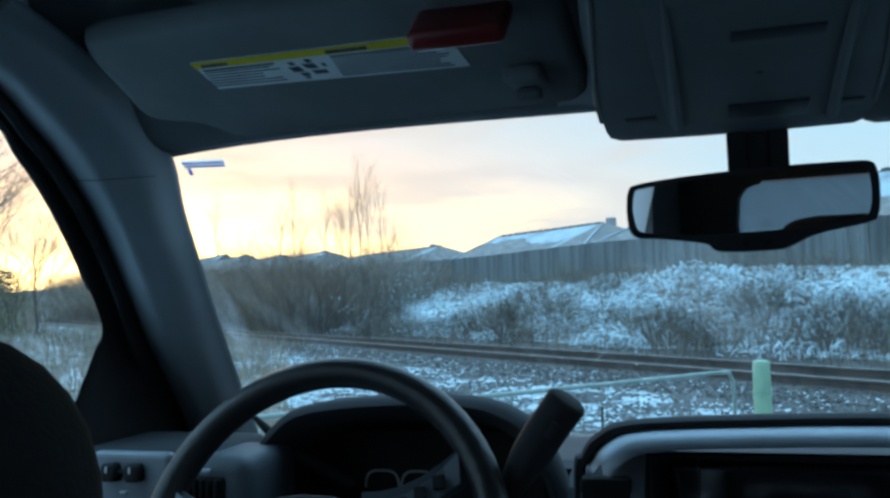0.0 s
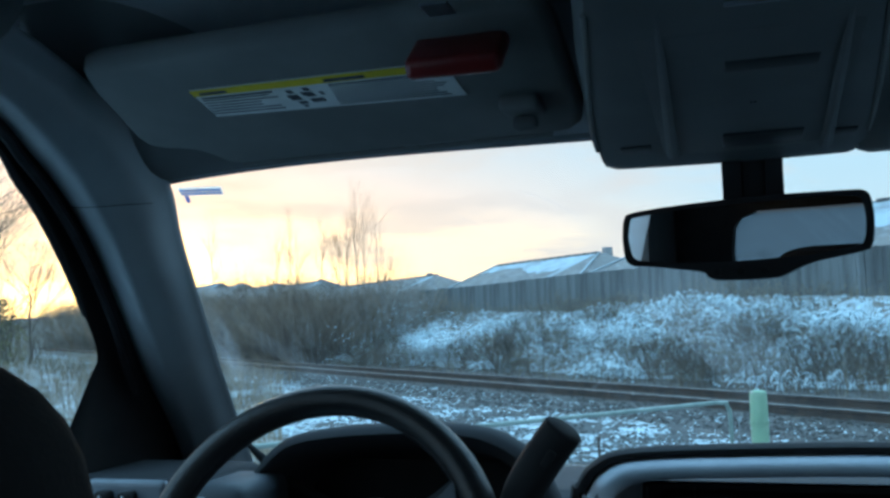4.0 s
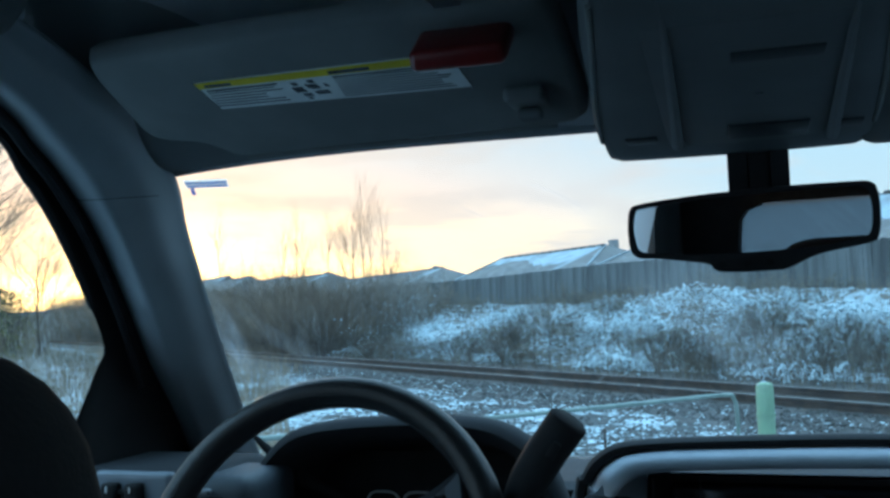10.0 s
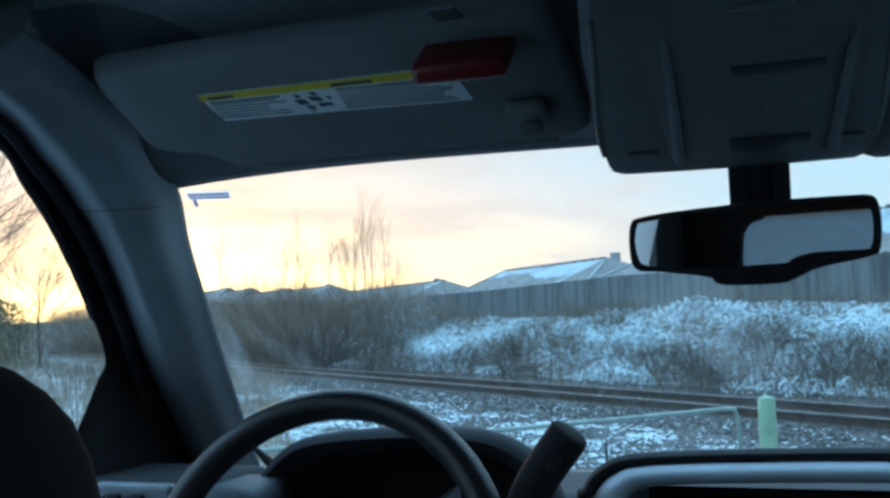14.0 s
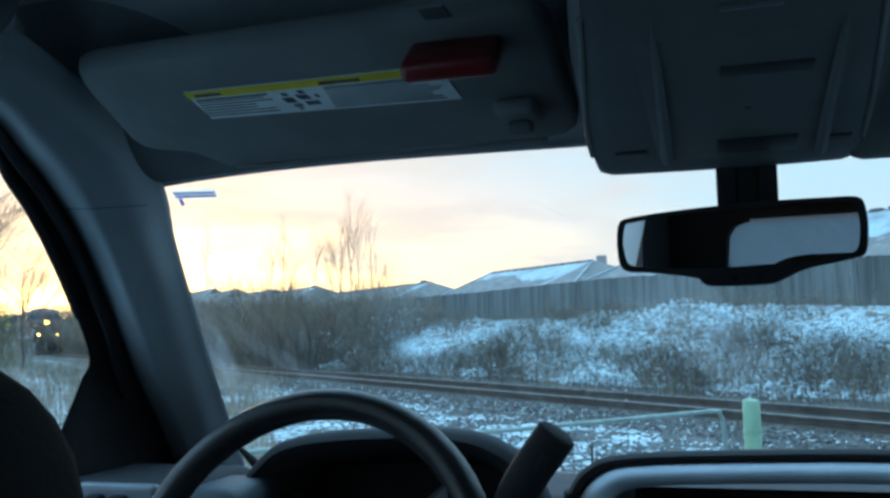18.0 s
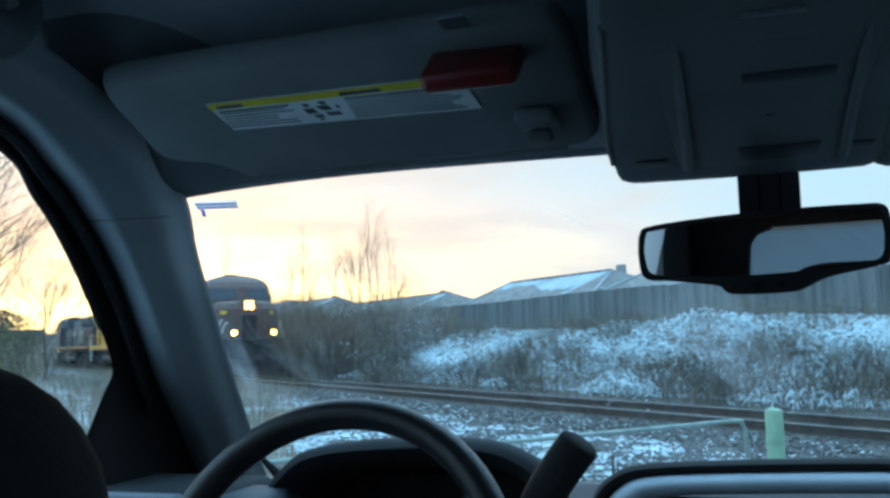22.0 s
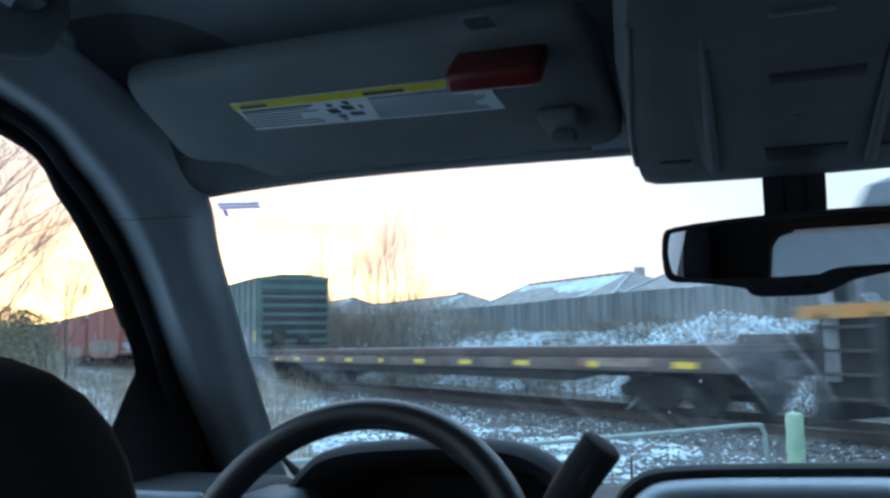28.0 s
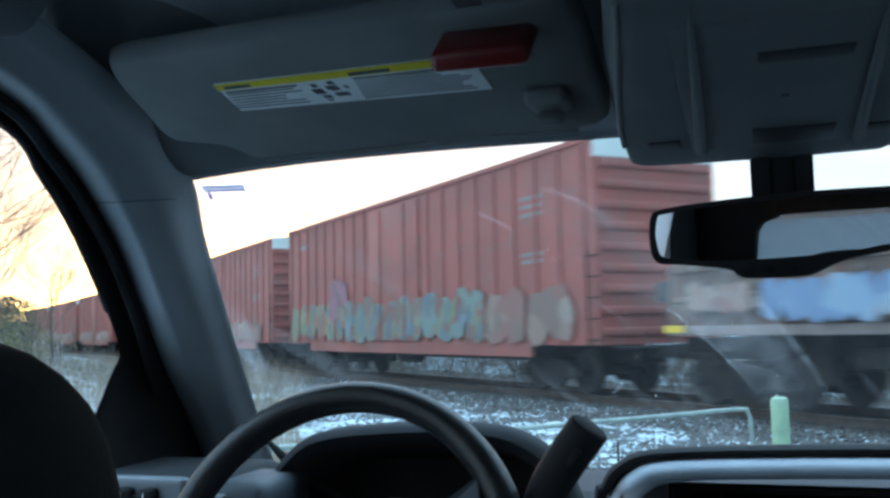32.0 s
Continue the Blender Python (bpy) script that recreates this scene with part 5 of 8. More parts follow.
def land_z(x, y):
    """Height of the land: road verge, ballast shoulder, the track bed and the bank behind it."""
    d = y - (track_y(x) - TRACK_Y)
    z = 0.02 + relief(x, y, 0.35, 0.05) + relief(x, y, 1.7, 0.035)
    bed = smoothstep(8.9, 10.4, d) * (1 - smoothstep(14.0, 15.4, d))
    z = z * (1 - bed) + bed * (RAIL_Z - 0.16 + relief(x, y, 3.0, 0.02))
    up = smoothstep(BANK_TOE - 0.4, BANK_TOP, d) ** 0.85
    z += up * (BANK_H + relief(x, y, 0.12, 0.35) + relief(x, y, 0.7, 0.22) + relief(x, y, 2.3, 0.07))
    return z


def land():
    # one sheet: fine near the line of sight, coarse to the horizon
    xs = [-2400, -1200, -600, -350, -250] + [-200 + 4 * i for i in range(25)] + [-100 + 1.0 * i for i in range(40)] + [-60 + 0.4 * i for i in range(150)] + [0.5 * i for i in range(41)] + [30, 60, 150, 400, 1200, 2400]
    ys = [-2400, -1000, -300, -100, -40, -20, -10, -6, -3, 0] + [0.4 * i for i in range(1, 75)] + [31, 33, 36, 40, 50, 70, 100, 160, 300, 700, 1500, 2600]
    verts, faces = [], []
    for x in xs:
        for y in ys:
            dy = (track_y(max(x, -200)) - TRACK_Y) if -6 < y < 40 else 0
            yy = y + dy
            verts.append((x, yy, land_z(x, yy) if abs(y) < 2000 else BANK_H * (y > 0)))
    ny = len(ys)
    me = bpy.data.meshes.new("ground")
    mats = []
    for i in range(len(xs) - 1):
        for j in range(ny - 1):
            faces.append((i * ny + j, (i + 1) * ny + j, (i + 1) * ny + j + 1, i * ny + j + 1))
            yc = (ys[j] + ys[j + 1]) / 2
            mats.append(2 if 9.4 < yc < 15.9 else 1 if 4.5 < yc < 9.4 else 3 if yc >= 15.9 else 0)
    me.from_pydata(verts, [], faces)
    for k in ("ground", "verge", "ballast", "bank"):
        me.materials.append(M[k])
    me.polygons.foreach_set("material_index", mats)
    me.polygons.foreach_set("use_smooth", [True] * len(faces))
    me.update()
    ob = new("ground", me)
    tagged(ob, "snow-dusted ground rising to a bank behind the railway", "ground", kind="structure")


land()


def chips(name, spots, size, mat, label, category, rng, squash=0.7):
    """Loose angular pieces scattered over the land as one mass."""
    verts, faces = [], []
    base = [(1, 0, 0), (-1, 0, 0), (0, 1, 0), (0, -1, 0), (0, 0, 1), (0, 0, -1)]
    tri = [(0, 2, 4), (2, 1, 4), (1, 3, 4), (3, 0, 4), (2, 0, 5), (1, 2, 5), (3, 1, 5), (0, 3, 5)]
    for x, y, z in spots:
        s = size * rng.uniform(0.5, 1.5)
        a = rng.uniform(0, 6.28)
        ca, sa = math.cos(a), math.sin(a)
        k = len(verts)
        for bx, by, bz in base:
            bx, by, bz = bx * rng.uniform(0.7, 1.3), by * rng.uniform(0.6, 1.2), bz * squash * rng.uniform(0.7, 1.2)
            verts.append((x + s * (bx * ca - by * sa), y + s * (bx * sa + by * ca), z + s * bz))
        faces += [(k + a1, k + b1, k + c1) for a1, b1, c1 in tri]
    ob = flat_mesh(name, verts, faces, mat)
    return tagged(ob, label, category, kind="stuff")


def scatter():
    rng = random.Random(7)
    spots = []
    for _ in range(15000):
        x = -2.5 - 42 * rng.random() ** 1.4
        y = rng.uniform(5.5, 11.0)
        if noise.noise(Vector((x * 0.75, y * 0.75, 1))) > 0.12 and rng.random() < 0.75:
            continue
        spots.append((x, y, land_z(x, y) + 0.01))
    chips("gravel", spots, 0.032, "stone", "loose dark gravel beside the track", "gravel", rng)
    spots = []
    for _ in range(6000):
        x = -2.5 - 60 * rng.random() ** 1.3
        y = rng.uniform(9.6, 11.3) if rng.random() < 0.6 else rng.uniform(13.0, 14.9)
        spots.append((x, y, land_z(x, y) + 0.015))
    chips("ballast", spots, 0.04, "ballast", "dark crushed-stone ballast along the rails", "ballast", rng)
    spots = []
    for _ in range(8500):
        x = -2.0 - 40 * rng.random() ** 1.3
        y = rng.uniform(4.0, 9.6)
        if noise.noise(Vector((x * 0.9, y * 1.6, 5))) < -0.1:
            continue
        spots.append((x, y, land_z(x, y)))
    fine = []
    for _ in range(12000):
        x = -2.0 - 46 * rng.random() ** 1.3
        y = rng.uniform(4.6, 10.9)
        if noise.noise(Vector((x * 0.5, y * 0.9, 12))) + 0.25 < rng.uniform(-0.3, 0.5):
            continue
        fine.append((x, y, land_z(x, y) + 0.012))
    chips("snow_flecks", fine, 0.024, "snow", "small flecks of snow lying between the stones", "snow", rng, squash=0.35)
    chips("snow_patches", spots, 0.052, "snow", "thin broken patches of snow on gravel", "snow", rng, squash=0.25)


scatter()


def railway():
    tr = thing("railway_track", "rusty steel rails on ballast with dark sleepers", "railway track", kind="structure")
    xs = [40 - 4 * i for i in range(26)] + [-64 - 6 * i for i in range(60)]
    prof = [(-0.07, 0.0), (0.07, 0.0), (0.07, 0.012), (0.012, 0.03), (0.012, 0.12), (0.036, 0.13), (0.036, 0.165), (-0.036, 0.165), (-0.036, 0.13), (-0.012, 0.12), (-0.012, 0.03), (-0.07, 0.012)]
    for off in (-0.755, 0.755):
        bm = bmesh.new()
        loft(bm, [[(x, track_y(x) + off + a, RAIL_Z - 0.168 + b) for a, b in prof] for x in xs])
        part("rail", bm, "rail", tr, "rust-brown steel rail")
        bm = bmesh.new()
        loft(bm, [[(x, track_y(x) + off + a, RAIL_Z - 0.003 + b) for a, b in ((-0.03, 0), (0.03, 0), (0.024, 0.004), (-0.024, 0.004))] for x in xs])
        part("rail_head", bm, "railtop", tr, "worn bright running surface")
    bm = bmesh.new()
    box(bm, (0, 0, 0), (0.22, 2.6, 0.16), 0.012, seg=1)
    first = part("sleeper", bm, "tie", tr, m=pose(-2, TRACK_Y, RAIL_Z - 0.235))
    for i in range(1, 170):
        x = -2 - 0.55 * i
        share("sleeper", first.data, tr, pose(x, track_y(x), RAIL_Z - 0.235, 0, 0, random.uniform(-1, 1)))


railway()


def gate_and_post():
    p = thing("bollard_post", "pale green painted steel post standing in snow", "post", pose(-4.36, 4.73, 0))
    bm = bmesh.new()
    tube(bm, [(0, 0, -0.1), (0, 0, 1.13), (0, 0, 1.152), (0, 0, 1.16)], [0.056, 0.056, 0.050, 0.03], 20)
    part("pipe_post", bm, "post", p, smooth=True)
    for z in (0.55, 0.95):
        bm = bmesh.new()
        tube(bm, [(0, 0, z - 0.012), (0, 0, z + 0.012)], 0.060, 20)
        part("hinge_band", bm, "post", p, smooth=True)
    g = thing("pipe_gate", "grey-green bent pipe barrier gate", "gate", pose(0, 0, 0))
    bm = bmesh.new()
    tube(bm, spline([(-4.68, 4.80, 0.0), (-4.68, 4.80, 0.55), (-4.68, 4.80, 0.93), (-4.68, 4.775, 1.03), (-4.675, 4.68, 1.062), (-4.66, 4.0, 1.06), (-4.62, 2.6, 1.06), (-4.6, 1.2, 1.06), (-4.6, 0.9, 0.99), (-4.6, 0.88, 0.5), (-4.6, 0.88, 0.0)], 70), 0.0145, 10)
    part("top_pipe", bm, "pipe", g, smooth=True)
    for z in (0.35, 0.68):
        bm = bmesh.new()
        tube(bm, [(-4.68, 4.78, z), (-4.6, 0.9, z)], 0.012, 8)
        part("cross_pipe", bm, "pipe", g, smooth=True)
    s = thing("thin_stake", "thin grey metal stake in the snow", "stake", pose(0, 0, 0))
    bm = bmesh.new()
    tube(bm, [(-4.3, 3.36, 0), (-4.3, 3.36, 0.98)], 0.008, 6)
    part("rod", bm, "rail", s)


gate_and_post()


# ---- plants ----
def twigs(verts, faces, p, d, length, r, depth, rng, spread=0.6, kids=(2, 4)):
    """Grows a forking bare branch of three-sided tapered rods into plain lists."""
    n = 3
    segs = 2 if depth else 1
    last = None
    q = Vector(p)
    dd = Vector(d).normalized()
    for s in range(segs + 1):
        rr = r * (1 - 0.5 * s / segs) if depth else r * (1 - 0.7 * s / segs)
        u = dd.orthogonal().normalized()
        v = dd.cross(u)
        k = len(verts)
        for a in range(n):
            w = 2 * math.pi * a / n
            verts.append(tuple(q + (u * math.cos(w) + v * math.sin(w)) * rr))
        if last is not None:
            for a in range(n):
                faces.append((last + a, last + (a + 1) % n, k + (a + 1) % n, k + a))
        last = k
        if s < segs:
            q = q + dd * (length / segs)
            dd = (dd + Vector((rng.uniform(-1, 1), rng.uniform(-1, 1), rng.uniform(-0.4, 0.7))) * 0.14).normalized()
    if depth <= 0:
        return
    for _ in range(rng.randint(*kids)):
        nd = (dd + Vector((rng.uniform(-1, 1), rng.uniform(-1, 1), rng.uniform(-0.35, 0.8))) * spread).normalized()
        f = rng.uniform(0.45, 1.0)
        twigs(verts, faces, Vector(p).lerp(q, f), nd, length * rng.uniform(0.55, 0.8), r * 0.55, depth - 1, rng, spread, kids)


def shrub_mesh(name, seed, height, stems, spread, r=0.010, depth=2, kids=(2, 4), mat="twig"):
    rng = random.Random(seed)
    verts, faces = [], []
    for _ in range(stems):
        a = rng.uniform(0, 6.28)
        d = rng.random() ** 0.6
        g = 0.40 if mat in ("twig", "brushwood") else 0.62
        p = (math.cos(a) * spread * g * d, math.sin(a) * spread * g * d, -0.1)
        k = 0.75 if mat in ("twig", "brushwood") else 0.30
        lean = Vector((math.cos(a) * d * k, math.sin(a) * d * k, 1))
        twigs(verts, faces, p, lean, height * rng.uniform(0.4, 0.62), r, depth, rng, 0.85 if mat in ("twig", "brushwood") else 0.60, kids)
    me = bpy.data.meshes.new(name)
    me.from_pydata(verts, [], faces)
    me.materials.append(M[mat])
    return me


OPEN_SNOW = ((-35.5, 18.6, 3.4, 1.3), (-32.2, 16.9, 1.6, 0.9), (-22.6, 18.6, 2.2, 1.4), (-20.9, 16.9, 1.1, 0.6), (-16.2, 19.6, 3.0, 1.0), (-12.2, 19.2, 3.0, 1.3), (-15.4, 17.2, 0.8, 0.5))
DENSE_BRUSH = ((-27.6, 17.2, 1.9, 1.0), (-18.6, 17.3, 1.7, 0.9), (-16.8, 16.3, 1.0, 0.6), (-14.2, 16.5, 0.7, 0.5), (-12.5, 16.8, 0.8, 0.8), (-16.6, 18.6, 1.0, 0.5), (-37.5, 16.8, 1.6, 0.8), (-24.6, 15.8, 1.5, 0.4))


def within(zones, x, y):
    """How far a spot lies inside the nearest of some uneven ovals: one in the middle, nought outside."""
    e = 0.35 * noise.noise(Vector((x * 0.8, y * 1.2, 17))) + 0.2 * noise.noise(Vector((x * 2.3, y * 2.3, 5)))
    return max(0.0, max(1.15 - math.hypot((x - cx) / rx, (y - cy) / ry) + e for cx, cy, rx, ry in zones))


def shrubs():
    rng = random.Random(11)
    kinds = [shrub_mesh("shrub", 20 + i, h, n, w, r, mat="brushwood") for i, (h, n, w, r) in enumerate(((1.1, 26, 1.5, 0.006), (0.8, 26, 1.6, 0.006), (1.35, 24, 1.6, 0.007), (0.6, 30, 1.6, 0.005)))]
    tall = [shrub_mesh("thicket_shrub", 40 + i, h, 26, 2.2, 0.014, 2, (3, 4)) for i, h in enumerate((3.2, 2.6, 3.6))]
    tall += [shrub_mesh("thicket_shrub", 50 + i, h, 46, 2.2, 0.010, 2, (2, 3), "cane") for i, h in enumerate((3.0, 2.4))]
    tall += [shrub_mesh("thicket_shrub", 60 + i, h, 54, 2.2, 0.008, 2, (2, 3), "frosted") for i, h in enumerate((2.8, 2.3))]
    made = collections.Counter()
    rest = {}

    def put(me, x, y, s, label, group):
        m = pose(x, y, land_z(x, y) - 0.05, 0, 0, rng.uniform(0, 360)) @ Matrix.Diagonal((s, s, s * rng.uniform(0.85, 1.15), 1))
        kind = me.name.split(".")[0]
        made[kind] += 1
        if made[kind] > 270:
            # past the countable ones the stand becomes one mass
            v, f = rest.setdefault(me.materials[0].name, ([], []))
            k = len(v)
            v.extend(tuple(m @ p.co) for p in me.vertices)
            f.extend(tuple(k + i for i in q.vertices) for q in me.polygons)
            return
        ob = new(kind, me)
        ob.matrix_basis = m
        tagged(ob, label, "shrub", group)
    # thin brush all over the bank
    for x in sorted((-8 - 70 * rng.random() for i in range(330)), reverse=True):
        y = rng.uniform(15.4, 23.0)
        if within(OPEN_SNOW, x, y) > 0.25 and rng.random() < 0.7:
            continue
        put(rng.choice(kinds), x, y, rng.uniform(0.6, 1.15), "bare brown shrub on a snowy bank", "brush on the bank")
    # dense stands that stay dark against the snow
    for cx, cy, rx, ry in DENSE_BRUSH:
        for _ in range(int(4 + 5 * rx * ry)):
            x, y = rng.gauss(cx, rx * 0.65), rng.gauss(cy, ry * 0.6)
            put(rng.choice(kinds), x, max(15.5, y), rng.uniform(0.8, 1.25), "dense bare shrub beside the railway", "shrub clumps")
    for i, x in enumerate(sorted((-39 - 96 * rng.random() ** 1.2 for i in range(330)), reverse=True)):
        dy = track_y(x) - TRACK_Y
        y = (rng.uniform(14.7, 20.5) if i % 3 else rng.uniform(14.5, 15.8)) + dy
        far = min(0.5, max(0.0, -x - 60) / 90)
        put(rng.choice(tall), x, y, rng.uniform(0.85, 1.28) * (1 + far), "tall bare thicket shrub beside the railway", "thicket by the track")
    for i in range(60):
        x = -30 - 26 * rng.random()
        put(rng.choice(kinds), x, rng.uniform(14.6, 15.8), rng.uniform(0.8, 1.3), "bare brown shrub at the foot of a snowy bank", "brush on the bank")
    for _ in range(14):
        x = -66 - 26 * rng.random()
        put(rng.choice(tall[3:]), x, -x * rng.uniform(0.035, 0.078), rng.uniform(0.7, 1.1), "tall bare thicket shrub beside the railway", "thicket by the track")
    low = [shrub_mesh("verge_shrub", 80 + i, h, 15, 2.0, 0.011, 1, (2, 3), "brushwood") for i, h in enumerate((1.0, 0.75, 1.25))]
    for i in range(75):
        x = -15 - 45 * rng.random() ** 0.9
        put(rng.choice(low), x, -x * rng.uniform(-0.02, 0.19), rng.uniform(0.7, 1.2), "dead upright weeds and canes in roadside snow", "roadside brush")
    for name, (v, f) in rest.items():
        key = [k for k in M if M[k].name == name][0]
        tagged(flat_mesh("brush", v, f, key), "dense bare brush along the railway bank", "brush", kind="stuff")


shrubs()


def saplings():
    for x, h, seed in ((-23.3, 2.1, 1), (-22.5, 2.15, 2), (-27.4, 1.7, 3)):
        bare_tree(x, 15.7, h, 400 + seed, "thin bare sapling at the foot of the bank", width=0.35, limbs=9, r=0.022, group="saplings", low=0.3, depth=1, mat="brushwood")


def brambles():
    """Arching canes loaded with snow, tangled over the bank; dead leaves and snow caught in the thicket."""
    rng = random.Random(23)
    verts, faces = [], []
    for _ in range(7000):
        x = -7 - 58 * rng.random() ** 1.05
        y = 15.5 + 6.5 * rng.random() ** 1.1
        q = noise.noise(Vector((x * 0.33, y * 0.5, 8))) + 0.5 * noise.noise(Vector((x * 1.1, y * 1.1, 2)))
        q += 0.22 * within(OPEN_SNOW, x, y) - 0.30 * within(DENSE_BRUSH, x, y)
        if q < rng.uniform(-0.02, 0.34):
            continue
        z = land_z(x, y) + rng.uniform(-0.03, 0.20) * (1 + q)
        a = rng.uniform(0, 6.28)
        L, h, r = rng.uniform(0.12, 0.42), rng.uniform(0.03, 0.16), rng.uniform(0.012, 0.032)
        dx, dy, tilt = math.cos(a) * L, math.sin(a) * L, rng.uniform(-0.16, 0.16)
        last = None
        for i in range(4):
            t = i / 3
            k = len(verts)
            w = r * (0.5 + 1.1 * math.sin(math.pi * (0.12 + 0.76 * t))) * rng.uniform(0.7, 1.3)
            c = (x + dx * (t - 0.5), y + dy * (t - 0.5), z + h * 4 * t * (1 - t) + tilt * (t - 0.5))
            verts.extend(((c[0] - dy / L * w, c[1] + dx / L * w, c[2]), (c[0], c[1], c[2] + w), (c[0] + dy / L * w, c[1] - dx / L * w, c[2]), (c[0], c[1], c[2] - w * 0.6)))
            if last is not None:
                for j in range(4):
                    faces.append((last + j, last + (j + 1) % 4, k + (j + 1) % 4, k + j))
            last = k
    tagged(flat_mesh("snowy_brambles", verts, faces, "snow"), "snow-laden arching brambles tangled over the bank", "brambles", kind="stuff")
    spots = []
    for _ in range(13000):
        x = -7 - 58 * rng.random() ** 1.05
        y = 15.5 + 7.2 * rng.random()
        q = noise.noise(Vector((x * 0.33, y * 0.5, 8))) + 0.6 * noise.noise(Vector((x * 1.3, y * 1.3, 2)))
        q += 0.22 * within(OPEN_SNOW, x, y) - 0.30 * within(DENSE_BRUSH, x, y)
        if q < rng.uniform(-0.12, 0.22):
            continue
        spots.append((x, y, land_z(x, y) + rng.uniform(-0.02, 0.16)))
    chips("snow_lumps", spots, 0.060, "snow", "small lumps of snow resting on the tangled bank", "snow", rng, squash=0.5)
    drifts = []
    for _ in range(5200):
        x, y = rng.uniform(-40, -8), rng.uniform(15.6, 21.5)
        if within(OPEN_SNOW, x, y) > rng.uniform(0.05, 1.6):
            drifts.append((x, y, land_z(x, y) + rng.uniform(-0.02, 0.03)))
    chips("snow_drift", drifts, 0.17, "snow", "smoother open snow lying between the brush", "snow", rng, squash=0.28)
    spots, bright = [], []
    for _ in range(11000):
        x = -36 - 70 * rng.random() ** 1.2
        dy = track_y(x) - TRACK_Y
        y = rng.uniform(14.6, 20.0) + dy
        top = 2.5 * (0.7 + 0.5 * noise.noise(Vector((x * 0.4, y * 0.4, 3))))
        (bright if rng.random() < 0.24 else spots).append((x, y, land_z(x, y) + top * rng.random() ** 1.3))
    for _ in range(5000):
        x = -7 - 40 * rng.random()
        y = rng.uniform(15.3, 22.5)
        if noise.noise(Vector((x * 0.33, y * 0.5, 8))) > 0.05 or within(OPEN_SNOW, x, y) > 0.1:
            continue
        spots.append((x, y, land_z(x, y) + 0.7 * rng.random() ** 1.5))
    for cx, cy, rx, ry in DENSE_BRUSH:
        for _ in range(int(170 * rx * ry)):
            x, y = rng.gauss(cx, rx * 0.65), rng.gauss(cy, ry * 0.6)
            spots.append((x, y, land_z(x, y) + 0.8 * rng.random() ** 1.3))
    chips("dead_leaves", spots, 0.035, "brushwood", "dead brown leaves caught in the brush", "leaves", rng)
    chips("caught_snow", bright, 0.040, "snow", "flecks of snow caught in the thicket", "snow", rng)


brambles()


def stalks(name, n, region, height, label, seed, mat="drygrass"):
    rng = random.Random(seed)
    verts, faces = [], []
    for _ in range(n):
        x, y = region(rng)
        z = land_z(x, y) - 0.03
        h = height * rng.uniform(0.45, 1.25)
        lx, ly = rng.gauss(0, 0.16) * h, rng.gauss(0, 0.16) * h
        w = rng.uniform(0.003, 0.007)
        a = rng.uniform(0, 3.14)
        cx, cy = math.cos(a) * w, math.sin(a) * w
        k = len(verts)
        for t in (0, 0.5, 1.0):
            ww = 1 - 0.8 * t
            px, py, pz = x + lx * t * t, y + ly * t * t, z + h * t
            verts += [(px - cx * ww, py - cy * ww, pz), (px + cx * ww, py + cy * ww, pz), (px - cy * ww, py + cx * ww, pz)]
        for s in (0, 3):
            for i in range(3):
                j = (i + 1) % 3
                faces.append((k + s + i, k + s + j, k + s + 3 + j, k + s + 3 + i))
    ob = flat_mesh(name, verts, faces, mat)
    return tagged(ob, label, "dry grass", kind="stuff")


def near_verge(r):
    x = -9 - 60 * r.random() ** 1.3
    return x, r.uniform(1.0, min(8.6, 0.34 * -x))


stalks("dry_grass", 4500, near_verge, 0.65, "thin dry grass stems poking through snow", 3)


def side_verge(r):
    x = -4 - 42 * r.random() ** 1.2
    return x, min(r.uniform(7.0, 8.4), r.uniform(-0.10, 0.34) * -x)


stalks("roadside_weeds", 5500, side_verge, 0.75, "dense dead weed stems standing in roadside snow", 13, "cane")
stalks("toe_grass", 5000, lambda r: (-3 - 70 * r.random() ** 1.1, r.uniform(14.6, 16.6)), 0.6, "matted dry grass at the foot of the bank", 15, "cane")
stalks("bank_grass", 5000, lambda r: (-8 - 60 * r.random() ** 1.2, r.uniform(14.9, 23.5)), 0.55, "dry grass tufts on the snowy bank", 5)
stalks("track_weeds", 1500, lambda r: (-26 - 40 * r.random(), r.uniform(8.2, 10.0)), 0.8, "reddish dry weeds beside the ballast", 6, "twig")


def bare_tree(x, y, h, seed, label, lean=(0, 0), width=0.5, limbs=16, r=None, group="", low=0.25, depth=3, mat="twig"):
    rng = random.Random(seed)
    t = thing("bare_tree", label, "tree", pose(x, y, land_z(x, y) if x > -300 else 1.0), group)
    r = r or h * 0.016
    bm = bmesh.new()
    n = 9
    pts = [Vector((lean[0] * (i / n) ** 1.5 + rng.gauss(0, 0.01) * h, lean[1] * (i / n) ** 1.5 + rng.gauss(0, 0.01) * h, h * i / n)) for i in range(n + 1)]
    pts[0] = Vector((0, 0, -0.2))
    tube(bm, pts, [r * (1 - 0.93 * i / n) for i in range(n + 1)], 8)
    trunk = part("trunk", bm, "bark", t, smooth=True)
    verts, faces = [], []
    for i in range(limbs):
        f = low + (1 - low) * (i + rng.random()) / limbs
        k = f * n
        j = min(n - 1, int(k))
        p = pts[j].lerp(pts[j + 1], k - j)
        a = rng.uniform(0, 6.28)
        d = Vector((math.cos(a) * width, math.sin(a) * width, rng.uniform(0.5, 1.1)))
        L = h * (0.34 * (1.1 - f) + 0.07) * rng.uniform(0.8, 1.2)
        twigs(verts, faces, p, d, L, r * 0.42 * (1.15 - f), depth, rng, 0.5, (2, 4))
    flat_mesh("crown", verts, faces, mat, t)
    return t


